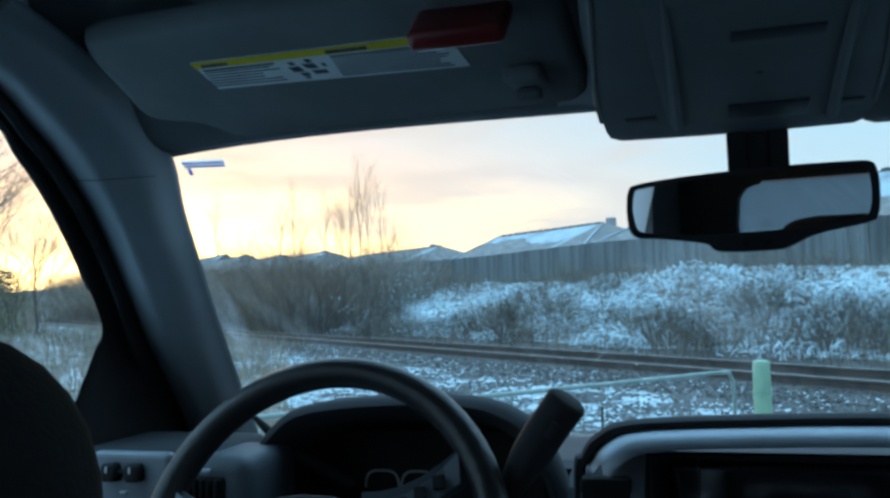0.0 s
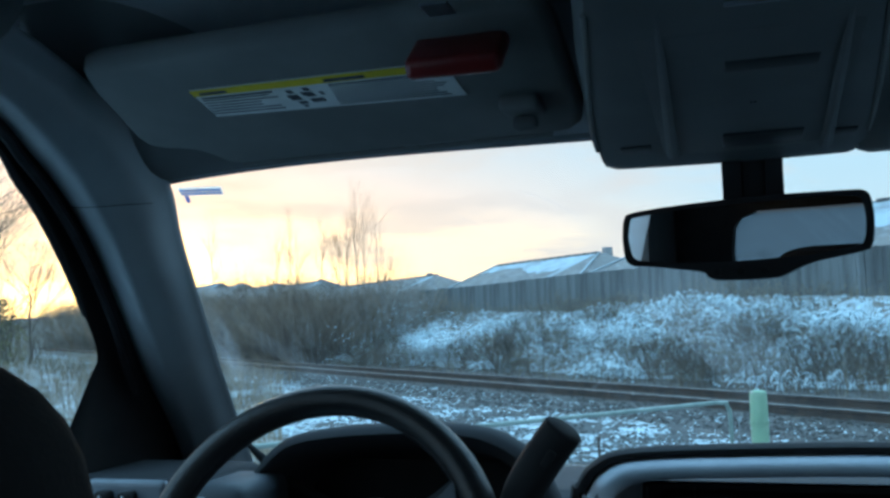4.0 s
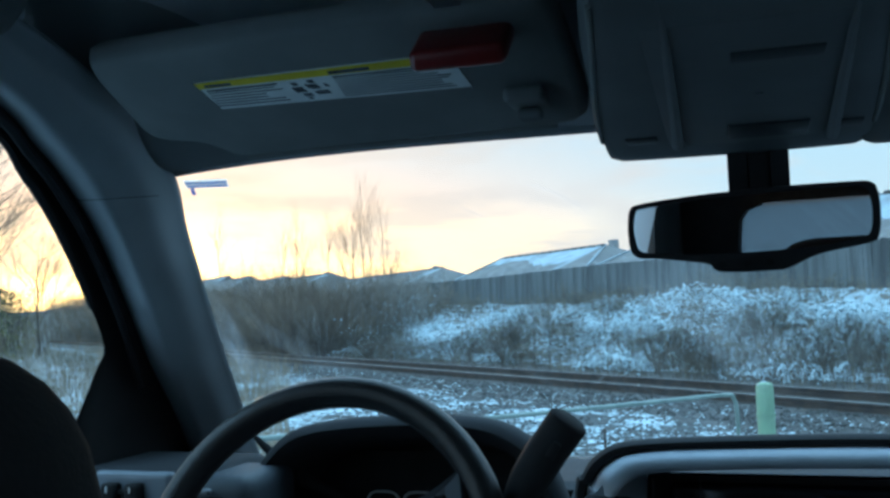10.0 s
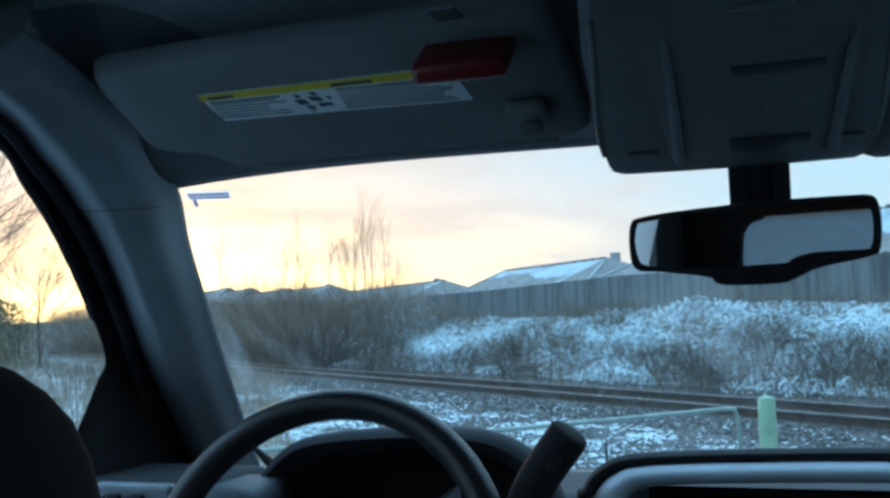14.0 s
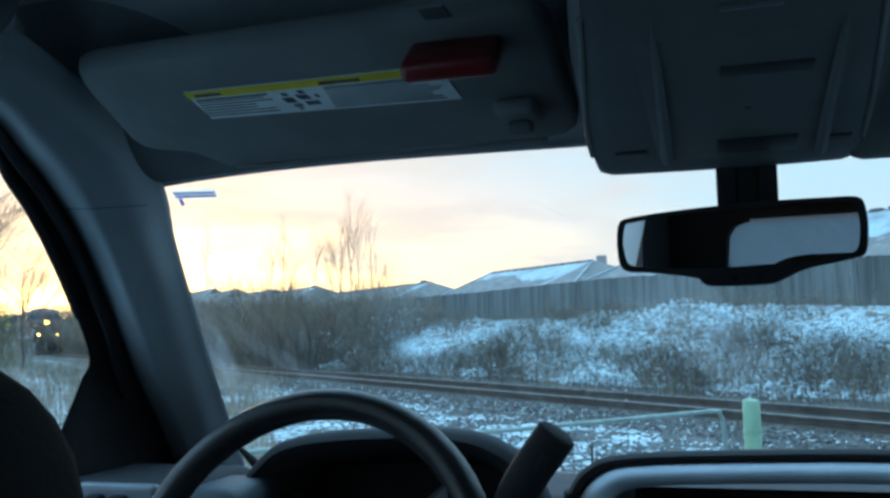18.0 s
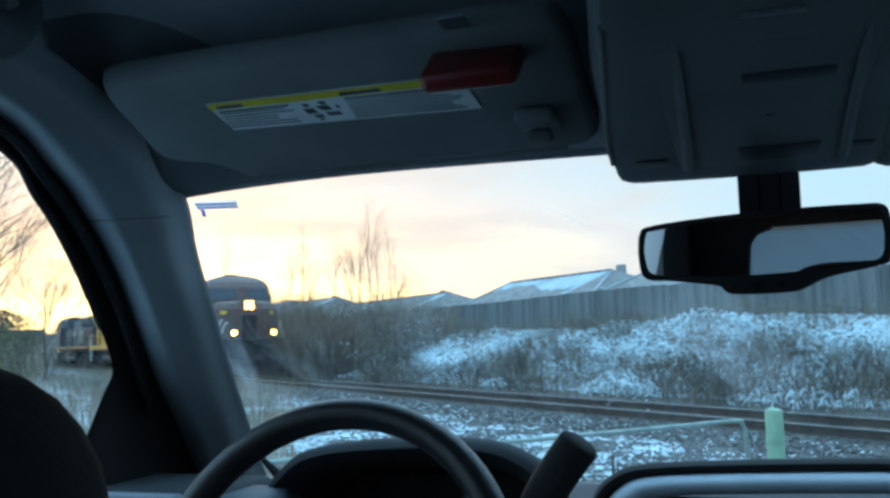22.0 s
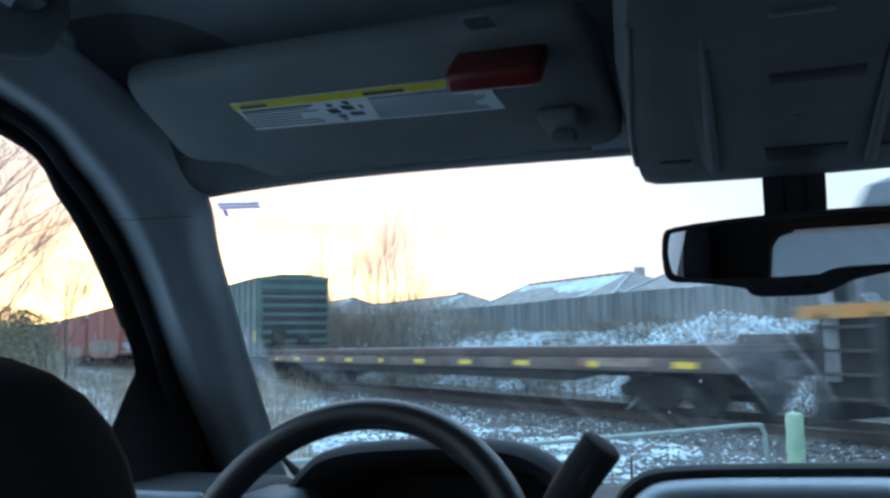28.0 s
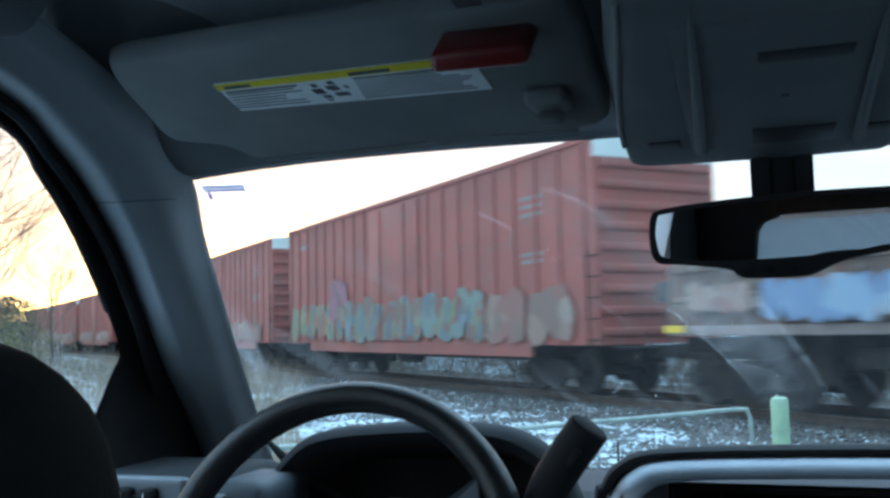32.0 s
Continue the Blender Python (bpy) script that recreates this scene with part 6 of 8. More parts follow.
def trees():
    rng = random.Random(31)
    # poplars far behind the houses, against the glow
    for x, y, h, w in ((-227, 60, 27, 0.10), (-177, 60, 19.5, 0.14), (-170.4, 60, 22.5, 0.14), (-168.9, 61, 18.5, 0.16), (-153.3, 60, 19.4, 0.14), (-147.5, 61, 16.5, 0.16), (-146.2, 60, 17.5, 0.16), (-143.9, 61, 18.2, 0.18),
                       (-141.9, 60, 18.6, 0.16), (-138.3, 60, 22.8, 0.13), (-137.1, 61, 20.0, 0.15), (-129.8, 60, 17.5, 0.18), (-190, 60, 7, 0.4), (-205, 62, 8, 0.4), (-112, 60, 5, 0.4)):
        bare_tree(x, y, h * 0.93, int(-x), "tall slender bare poplar behind the houses", width=w * 1.5, limbs=11, r=h * 0.0058, group="poplars", low=0.40, depth=2, mat="poplar")
    # the big tree beside the road seen through the side window
    bare_tree(-27.0, -1.6, 9.0, 3, "spreading bare roadside tree", lean=(0.6, 1.6), width=1.2, limbs=16, r=0.10, low=0.2, depth=4)
    bare_tree(-42, -0.8, 8.0, 8, "spreading bare roadside tree", lean=(0.5, 1.0), width=0.9, limbs=14, r=0.09, low=0.15, depth=4)
    bare_tree(-33, 0.4, 7.5, 18, "spreading bare roadside tree", lean=(0.4, 0.5), width=1.0, limbs=18, r=0.07, low=0.25, depth=4)
    bare_tree(-60, 5.0, 6.5, 9, "bare roadside tree beside the line", width=0.8, limbs=16, r=0.10, low=0.15, depth=4)
    # scrub and a distant tree line down the track
    for i in range(40):
        x = -rng.uniform(95, 240)
        y = track_y(x) + rng.choice((-1, 1)) * rng.uniform(6, 26)
        if y < track_y(x) and x > -150:
            continue
        bare_tree(x, y, rng.uniform(4.0, 7.5), 100 + i, "bare scrub tree down the line", width=0.8, limbs=11, group="scrub trees", low=0.1, depth=2)
    verts, faces = [], []
    rg = random.Random(77)
    for i in range(700):
        x = -rg.uniform(110, 300)
        y = track_y(max(x, -300)) + rg.uniform(4.5, 30) * rg.choice((-1, 1, 1))
        twigs(verts, faces, (x, y, 0), (rg.gauss(0, 0.3), rg.gauss(0, 0.3), 1), rg.uniform(1.8, 3.6), 0.036, 2, rg, 0.6, (2, 4))
    for i in range(900):
        x = -rg.uniform(46, 190)
        y = rg.uniform(-0.06 * -x - 4, 6.0 + (track_y(x) - TRACK_Y))
        twigs(verts, faces, (x, y, 0), (rg.gauss(0, 0.3), rg.gauss(0, 0.3), 1), rg.uniform(0.6, 1.35) * (1 + 0.004 * -x), 0.018, 2, rg, 0.6, (3, 4))
    tagged(flat_mesh("distant_brush", verts, faces, "twig"), "dense bare brush far down the line", "brush", kind="stuff")
    # round dark evergreens, and a leafing shrub against the glow
    for x, y, h, mat, kind in ((-58, 2.6, 4.1, "evergreen", 0), (-70, 1.4, 4.0, "evergreen", 0), (-88, 4.0, 4.8, "evergreen", 0), (-44, 1.2, 3.6, "leafy", 1), (-48, 2.9, 3.4, "leafy", 1), (-39, 0.3, 3.4, "leafy", 1)):
        t = thing("leafy_shrub", "tall roadside shrub with its last yellow leaves", "shrub", pose(x, y, 0), "leafy shrubs") if kind else thing("evergreen_tree", "round dark green evergreen by the roadside", "tree", pose(x, y, 0), "evergreens")
        verts, faces = [], []
        for _ in range(5):
            twigs(verts, faces, (0, 0, -0.2), (rg.gauss(0, 0.25), rg.gauss(0, 0.25), 1), h * 0.55, 0.035, 3, rg, 0.6, (2, 4))
        flat_mesh("trunk", verts, faces, "bark", t)
        verts, faces = [], []
        for _ in range(2400 if not kind else 1500):
            f = rg.random()
            R = h * 0.40 * math.sqrt(max(0.0, 1 - (1.7 * f - 0.7) ** 2)) * math.sqrt(rg.random()) * rg.uniform(0.7, 1.15)
            a = rg.uniform(0, 6.28)
            c = Vector((math.cos(a) * R, math.sin(a) * R, 0.3 + f * h * 0.92))
            s = rg.uniform(0.07, 0.16) * (0.6 if kind else 1)
            k = len(verts)
            for _k in range(3):
                verts.append(tuple(c + Vector((rg.uniform(-1, 1), rg.uniform(-1, 1), rg.uniform(-0.8, 0.8))) * s))
            faces.append((k, k + 1, k + 2))
        flat_mesh("crown", verts, faces, mat, t)


trees()
saplings()


# ---- fence and houses above the bank ----
def fence():
    f = thing("board_fence", "weathered grey board fence along the top of the bank", "fence", pose(0, 0, 0))
    rng = random.Random(5)
    meshes = []
    for v in range(4):
        bm = bmesh.new()
        for k in range(16):
            h = 1.95 + rng.uniform(-0.02, 0.02)
            box(bm, (0.075 + 0.15 * k, rng.uniform(-0.008, 0.008), h / 2 - 0.1), (0.138, 0.02, h))
        for z in (0.3, 1.5):
            box(bm, (1.2, 0.03, z), (2.4, 0.04, 0.09))
        me = bpy.data.meshes.new("panel")
        bm.to_mesh(me)
        bm.free()
        me.materials.append(M["fence"])
        meshes.append(me)
    bm = bmesh.new()
    box(bm, (0, 0, 0.85), (0.1, 0.1, 2.0), 0.008, seg=1)
    post = bpy.data.meshes.new("fence_post")
    bm.to_mesh(post)
    bm.free()
    post.materials.append(M["fence"])
    for i in range(46):
        x = -4 - 2.42 * i
        z = 1.78 + 0.004 * i + 0.05 * math.sin(i * 0.7)
        share("panel", rng.choice(meshes), f, pose(x - 2.4, 25.0, z, 0, rng.uniform(-0.5, 0.5), 0))
        share("fence_post", post, f, pose(x, 25.08, z - 0.05))


fence()


def house(x0, x1, y, ridge, eave, label, depth=9.0, hip=(0, 0), snow=0.30):
    """A low house with its ridge along x; hip gives how far the ridge ends draw in."""
    h = thing("house", label, "house", pose((x0 + x1) / 2, y, 1.8), "houses above the bank")
    L = x1 - x0
    e, r = eave - 1.8, ridge - 1.8
    bm = bmesh.new()
    box(bm, (0, 0, e / 2), (L - 0.8, depth - 0.8, e))
    part("wall", bm, "siding", h)
    ov = depth / 2 + 0.35
    a, b = -L / 2 + hip[0], L / 2 - hip[1]
    bm = bmesh.new()
    lo = [(-L / 2, -ov, e - 0.05), (L / 2, -ov, e - 0.05), (L / 2, ov, e - 0.05), (-L / 2, ov, e - 0.05)]
    v = [bm.verts.new(p) for p in lo] + [bm.verts.new((a, 0, r)), bm.verts.new((b, 0, r))]
    w = [bm.verts.new((p[0], p[1], p[2] - 0.14)) for p in lo]
    for q in ((v[0], v[1], v[5], v[4]), (v[2], v[3], v[4], v[5]), (v[3], v[0], v[4]), (v[1], v[2], v[5]), (w[3], w[2], w[1], w[0]),
              (v[0], w[0], w[1], v[1]), (v[1], w[1], w[2], v[2]), (v[2], w[2], w[3], v[3]), (v[3], w[3], w[0], v[0])):
        bm.faces.new(q)
    roof = part("roof", bm, "roofing", h, "snow-dusted shingle roof")
    # snow lying under the ridge, thin and ragged towards the eave
    bm = bmesh.new()
    n = 56
    top, bot = [], []
    for i in range(n + 1):
        x = a + (b - a) * i / n
        d = min(0.97, max(0.07, snow + 0.55 * noise.noise(Vector((x * 0.16 + y, ridge, 1))) + 0.16 * noise.noise(Vector((x * 0.9, y, 2))) + (0.28 if snow > 0.2 else 0.0) * i / n))
        if hip[1] and i > n - 4:
            d = max(d, 0.8)
        top.append(bm.verts.new((x, -0.06 * ov, r - 0.06 * (r - e) + 0.025)))
        bot.append(bm.verts.new((x, -d * ov, r - d * (r - e + 0.05) + 0.012)))
    for i in range(n):
        bm.faces.new((top[i], top[i + 1], bot[i + 1], bot[i]))
    part("snow_cover", bm, "roofsnow", roof, "ragged thin snow")
    for far, ridge_x in ((L / 2 + 0.02, b + 0.05), (-L / 2 - 0.02, a - 0.05)):
        if hip[1] > 2.5 and snow > 0:
            bm = bmesh.new()
            tube(bm, [(ridge_x, -0.05, r + 0.03), (far, -ov, e + 0.02)], 0.055, 6)
            part("snow_edge", bm, "roofsnow", roof)
    bm = bmesh.new()
    n = max(6, int((b - a) / 0.9))
    for i in range(n):
        box(bm, (a + (b - a) * (i + 0.5) / n, 0, r + 0.02), (0.55, 0.34, 0.12), 0.02, seg=1)
    part("ridge_caps", bm, "roofing", roof)
    bm = bmesh.new()
    box(bm, (L * 0.22, 1.2, r - 0.1), (0.5, 0.5, 1.0), 0.02, seg=1)
    part("vent_pipe", bm, "siding", roof) if hip[0] else bm.free()
    for k in range(3):
        bm = bmesh.new()
        box(bm, (-L / 2 + L * (k + 1) / 4, -depth / 2 + 0.38, e * 0.58), (1.3, 0.06, 1.0), 0.01, seg=1)
        wn = part("window", bm, "labelwhite", h)
        bm = bmesh.new()
        box(bm, (-L / 2 + L * (k + 1) / 4, -depth / 2 + 0.345, e * 0.58), (1.14, 0.02, 0.84))
        part("pane", bm, "screen", wn)
    return h


house(-58.8, -42.6, 37, 5.92, 4.0, "low house with a broad snow-dusted hip roof", hip=(0.3, 3.8))
house(-94.0, -68.4, 39, 6.02, 4.2, "low house with a brown gable roof and little snow", hip=(0.2, 3.4), snow=-0.22)
house(-42.0, -19.0, 37, 6.6, 4.1, "long low house with a grey snow-dusted roof", hip=(4.0, 3.0))
house(-16.0, 2.0, 37, 6.4, 4.2, "low house with a snowy roof above the bank", hip=(2.5, 2.5))
house(-124.0, -99.0, 40, 7.2, 5.4, "distant low house with a dusted roof", hip=(2.0, 2.0), snow=-0.25)
house(-152.0, -128.0, 44, 8.2, 6.4, "distant low house with a dusted roof", hip=(0.3, 0.3), snow=-0.25)
house(-186.0, -158.0, 48, 9.9, 7.6, "distant low house with a dusted roof", hip=(0.3, 2.0), snow=-0.2)
house(-232.0, -196.0, 54, 12.0, 9.0, "distant long house with a dusted roof", hip=(2.0, 0.3), snow=-0.2)


def horizon():
    verts, faces = [], []
    n = 90
    for i in range(n + 1):
        a = radians(20 + 110 * i / n)
        R = 900
        h = 16 + 9 * noise.noise(Vector((i * 0.16, 0, 0))) + 5 * noise.noise(Vector((i * 0.9, 4, 0))) + 2.5 * noise.noise(Vector((i * 2.3, 9, 0)))
        verts += [(-math.sin(a) * R, math.cos(a) * R, -5), (-math.sin(a) * R, math.cos(a) * R, h), (-math.sin(a) * (R + 200), math.cos(a) * (R + 200), -5)]
    for i in range(n):
        k = 3 * i
        faces += [(k, k + 3, k + 4, k + 1), (k + 1, k + 4, k + 5, k + 2)]
    ob = flat_mesh("backdrop", verts, faces, "hill", smooth=True)
    tagged(ob, "low wooded hills on the far horizon", "hills", kind="structure")


horizon()

# ---- the train ----
M["trainblack"] = material("grimy_black_underframe", (0.016, 0.016, 0.017), 0.8, second=(0.030, 0.027, 0.025), scale=2.5, bump=0.3, fine=25, spec=0.2)
M["steelgrey"] = material("dusty_steel", (0.036, 0.036, 0.037), 0.65, metal=0.2, second=(0.060, 0.057, 0.054), scale=3, fine=30, spec=0.25)
M["maroon"] = material("faded_red_locomotive_paint", (0.135, 0.055, 0.045), 0.55, second=(0.10, 0.06, 0.05), scale=0.9, bump=0.1, fine=15, third=(0.12, 0.09, 0.07))
M["sootroof"] = material("sooty_roof", (0.10, 0.066, 0.062), 0.8, second=(0.065, 0.05, 0.05), scale=1.2, fine=20)
M["yellow"] = material("yellow_locomotive_paint", (0.76, 0.37, 0.030), 0.45, second=(0.66, 0.32, 0.030), scale=1.1, bump=0.08, fine=12, third=(0.56, 0.31, 0.045))
M["whiteband"] = material("white_band", (0.70, 0.72, 0.72), 0.5, second=(0.60, 0.62, 0.62), scale=1.5, fine=20)
M["bluegrey"] = material("dark_blue_grey_paint", (0.055, 0.085, 0.105), 0.55, second=(0.065, 0.08, 0.092), scale=0.9, bump=0.1, fine=14, third=(0.085, 0.076, 0.07))
M["orange"] = material("orange_sill_stripe", (0.52, 0.19, 0.035), 0.55, second=(0.42, 0.20, 0.06), scale=2, fine=20)
M["cabglass"] = material("locomotive_window", (0.05, 0.075, 0.10), 0.08, second=(0.06, 0.085, 0.11), scale=1, fine=4)
M["headlight"] = glowing("headlight_glow", (1.0, 0.50, 0.10), 16.0)
M["marker"] = glowing("marker_glow", (1.0, 0.72, 0.35), 3.0)
M["boxgreen"] = material("faded_green_boxcar", (0.045, 0.115, 0.105), 0.6, second=(0.035, 0.09, 0.085), scale=0.8, bump=0.1, fine=14, third=(0.065, 0.11, 0.10))
M["boxred"] = material("oxide_red_boxcar", (0.36, 0.085, 0.065), 0.65, second=(0.28, 0.075, 0.06), scale=0.7, bump=0.1, fine=12, third=(0.25, 0.095, 0.075))
# near-black stand-in for the shade between the ribs of boxcar ends
M["hollowshade"] = material("sooty_hollow", (0.018, 0.024, 0.024), 0.8, second=(0.03, 0.034, 0.032), scale=2.0, bump=0.2, fine=20)
M["flattan"] = material("dusty_tan_sill", (0.17, 0.135, 0.12), 0.75, second=(0.10, 0.072, 0.062), scale=1.1, bump=0.2, fine=18, vary=0.2)
M["planks"] = material("worn_deck_planks", (0.075, 0.055, 0.045), 0.85, second=(0.13, 0.125, 0.125), scale=3.0, bump=0.4, fine=18)
M["flatbrown"] = material("brown_flatcar", (0.085, 0.048, 0.04), 0.7, second=(0.06, 0.037, 0.032), scale=1.5, bump=0.2, fine=18)
M["dumpgrey"] = material("weathered_grey_green_steel", (0.095, 0.090, 0.080), 0.7, second=(0.066, 0.060, 0.054), scale=1.2, bump=0.3, fine=16, third=(0.12, 0.08, 0.06))
M["dumprust"] = material("rusty_dump_car", (0.17, 0.085, 0.06), 0.75, second=(0.12, 0.075, 0.06), scale=1.2, bump=0.3, fine=16, third=(0.20, 0.16, 0.13))
M["reflector"] = material("yellow_reflector", (0.80, 0.52, 0.05), 0.4, second=(0.72, 0.46, 0.05), scale=6, fine=40)
M["roofwhite"] = material("white_clearance_band", (0.62, 0.70, 0.66), 0.6, second=(0.52, 0.60, 0.57), scale=1.5, fine=20)


def paint_mix(name, colors, scale):
    """Sprayed lettering: cells of a few colours."""
    m = bpy.data.materials.new(name)
    m.use_nodes = True
    nt = m.node_tree
    n, link = nt.nodes.new, nt.links.new
    tc = n("ShaderNodeTexCoord")
    no = n("ShaderNodeTexNoise")
    no.inputs["Scale"].default_value = scale * 0.8
    no.inputs["Detail"].default_value = 2
    link(tc.outputs["Object"], no.inputs["Vector"])
    ad = n("ShaderNodeMix")
    ad.data_type = "RGBA"
    ad.inputs["Factor"].default_value = 0.35
    link(tc.outputs["Object"], ad.inputs["A"])
    link(no.outputs["Color"], ad.inputs["B"])
    vo = n("ShaderNodeTexVoronoi")
    vo.inputs["Scale"].default_value = scale
    link(ad.outputs["Result"], vo.inputs["Vector"])
    sp = n("ShaderNodeSeparateColor")
    link(vo.outputs["Color"], sp.inputs[0])
    cr = n("ShaderNodeValToRGB")
    cr.color_ramp.interpolation = "CONSTANT"
    e = cr.color_ramp.elements
    e[0].color = (*colors[0], 1)
    e[1].position, e[1].color = 1 / len(colors), (*colors[1], 1)
    for i, c in enumerate(colors[2:]):
        e.new((i + 2) / len(colors)).color = (*c, 1)
    link(sp.outputs[0], cr.inputs[0])
    b = nt.nodes["Principled BSDF"]
    b.inputs["Roughness"].default_value = 0.6
    link(cr.outputs[0], b.inputs["Base Color"])
    return m


M["tagwhite"] = paint_mix("sprayed_white_letters", [(0.27, 0.31, 0.36), (0.24, 0.285, 0.34), (0.30, 0.33, 0.37), (0.21, 0.26, 0.32), (0.14, 0.18, 0.22), (0.28, 0.31, 0.36), (0.25, 0.28, 0.35)], 4.0)
M["tagdim"] = paint_mix("sprayed_grey_shading", [(0.11, 0.15, 0.17), (0.15, 0.19, 0.23), (0.09, 0.13, 0.15)], 3.0)
M["taggreen"] = paint_mix("sprayed_green_letters", [(0.08, 0.27, 0.19), (0.05, 0.11, 0.10), (0.10, 0.21, 0.16), (0.21, 0.32, 0.27)], 4.0)
M["tagred"] = paint_mix("sprayed_pink_outline", [(0.26, 0.105, 0.135), (0.22, 0.09, 0.115), (0.17, 0.085, 0.10)], 4.0)
M["tagteal"] = paint_mix("sprayed_teal_letters", [(0.11, 0.17, 0.16), (0.14, 0.20, 0.18), (0.19, 0.085, 0.07), (0.09, 0.14, 0.15), (0.17, 0.17, 0.13), (0.17, 0.11, 0.09)], 3.6)
M["tagolive"] = paint_mix("sprayed_olive_letters", [(0.22, 0.20, 0.12), (0.15, 0.18, 0.11), (0.24, 0.10, 0.07), (0.11, 0.14, 0.12), (0.21, 0.16, 0.11)], 3.8)
M["tagblue"] = paint_mix("sprayed_blue_letters", [(0.13, 0.22, 0.34), (0.19, 0.30, 0.40), (0.10, 0.16, 0.24), (0.26, 0.32, 0.38)], 2.6)
M["placard"] = material("dull_yellow_placard", (0.40, 0.27, 0.06), 0.6, second=(0.33, 0.22, 0.06), scale=4, fine=30)
M["marking"] = material("faded_stencil", (0.26, 0.20, 0.18), 0.7, second=(0.20, 0.16, 0.15), scale=3, fine=30)
M["tagbeige"] = paint_mix("sprayed_pale_letters", [(0.26, 0.16, 0.13), (0.25, 0.11, 0.09), (0.28, 0.21, 0.17), (0.20, 0.12, 0.10)], 3.2)

WHEELS = []      # (part, centre, radius) of every turning wheelset
CARS = []        # (car, middle of the car along the train)


def bx(parent, name, c, s, mat, bevel=0.0, label="", smooth=None):
    bm = bmesh.new()
    box(bm, c, s, bevel, seg=2)
    return part(name, bm, mat, parent, label, smooth=bool(bevel) if smooth is None else smooth)


def wheelset_mesh(r):
    bm = bmesh.new()
    tube(bm, [(0, -0.9, 0), (0, 0.9, 0)], 0.085, 10)
    for s in (-1, 1):
        rows = []
        for y, k in ((0.66, 0.95), (0.67, 1.06), (0.70, 1.06), (0.705, 1.0), (0.80, 0.985), (0.81, 0.90), (0.785, 0.80), (0.775, 0.42), (0.80, 0.25)):
            rows.append([(r * k * math.cos(a), s * y, r * k * math.sin(a)) for a in [2 * math.pi * i / 28 for i in range(28)]])
        loft(bm, rows)
        for a in range(3):
            w = a * 2.094
            box(bm, (0.25 * math.cos(w) * r / 0.45, s * 0.78, 0.25 * math.sin(w) * r / 0.45), (0.05, 0.02, 0.05))
    return bm


WHEEL_MESH = {}


def add_wheelset(car, x, r):
    if r not in WHEEL_MESH:
        ob = part("wheelset", wheelset_mesh(r), "steelgrey", car, smooth=True)
        WHEEL_MESH[r] = ob.data
    else:
        ob = share("wheelset", WHEEL_MESH[r], car, Matrix())
    ob.matrix_basis = pose(x, 0, r)
    WHEELS.append((ob, x, r))


def freight_truck(car, x):
    """Two-axle bogie with cast side frames."""
    r = 0.45
    for s in (-1, 1):
        bm = bmesh.new()
        prism(bm, [(x - 1.15, 0.52), (x - 1.12, 0.36), (x - 0.66, 0.36), (x - 0.42, 0.16), (x + 0.42, 0.16), (x + 0.66, 0.36), (x + 1.12, 0.36), (x + 1.15, 0.52), (x + 0.75, 0.66), (x + 0.3, 0.72), (x - 0.3, 0.72), (x - 0.75, 0.66)], "y", s * 1.0, s * 1.12)
        f = part("side_frame", bm, "trainblack", car)
        bm = bmesh.new()
        for k in (-0.16, 0, 0.16):
            tube(bm, [(x + k, s * 1.06, 0.22), (x + k, s * 1.06, 0.52)], 0.06, 10)
        part("springs", bm, "steelgrey", f, smooth=True)
        for k in (-0.89, 0.89):
            bm = bmesh.new()
            tube(bm, [(x + k, s * 1.0, r), (x + k, s * 1.17, r)], 0.12, 12)
            part("bearing_cap", bm, "steelgrey", f, smooth=True)
    bx(car, "bolster", (x, 0, 0.62), (0.4, 2.2, 0.28), "trainblack", 0.03)
    for k in (-0.89, 0.89):
        add_wheelset(car, x + k, r)


def coupler(car, x, z=0.87):
    s = 1 if x > 0 else -1
    bm = bmesh.new()
    box(bm, (x - s * 0.35, 0, z), (0.7, 0.22, 0.24), 0.03)
    box(bm, (x - s * 0.02, 0.06, z), (0.16, 0.26, 0.30), 0.05)
    part("coupler", bm, "steelgrey", car, smooth=True)


def wobble_patch(car, x0, x1, z0, z1, y, mat, seed, label="", name="sprayed_lettering", thick=0.004, rough=0.18):
    """Sprayed bubble shapes side by side over a stretch of the side, each a skin's thickness proud of it."""
    rng = random.Random(seed)
    h = z1 - z0
    count = max(1, round((x1 - x0) / (h * 0.62)))
    step = (x1 - x0) / count
    out = None
    for k in range(count):
        w = step * rng.uniform(0.46, 0.62)
        cx, cz = x0 + step * (k + 0.5), (z0 + z1) / 2 + rng.uniform(-0.06, 0.06) * h
        hh, lean, p1, p2 = h * rng.uniform(0.40, 0.52), rng.uniform(-0.25, 0.25), rng.uniform(0, 6.28), rng.uniform(0, 6.28)
        ring = []
        for i in range(36):
            a = 2 * math.pi * i / 36
            c, s = math.cos(a), math.sin(a)
            r = (abs(c) ** 3.2 + abs(s) ** 3.2) ** (-1 / 3.2) * (1 - rough * (0.28 + 0.28 * math.sin(3 * a + p1) * math.sin(2 * a + p2)))
            z = cz + s * r * hh
            ring.append((cx + c * r * w + lean * (z - cz), max(z, z0 - 0.02)))
        bm = bmesh.new()
        lift = y - 0.0016 * (k % 2)
        prism(bm, ring, "y", lift, lift - thick)
        out = part(name, bm, mat, car, label)
    return out


# -- locomotives --
def plan_ring(x0, x1, w, bow, z, inner=0.48):
    """Level section of a cab or nose: straight back and sides, a front in three facets that bows forward."""
    return [(x0, -w, z), (x1, -w, z), (x1 + bow, -w * inner, z), (x1 + bow, w * inner, z), (x1, w, z), (x0, w, z)]


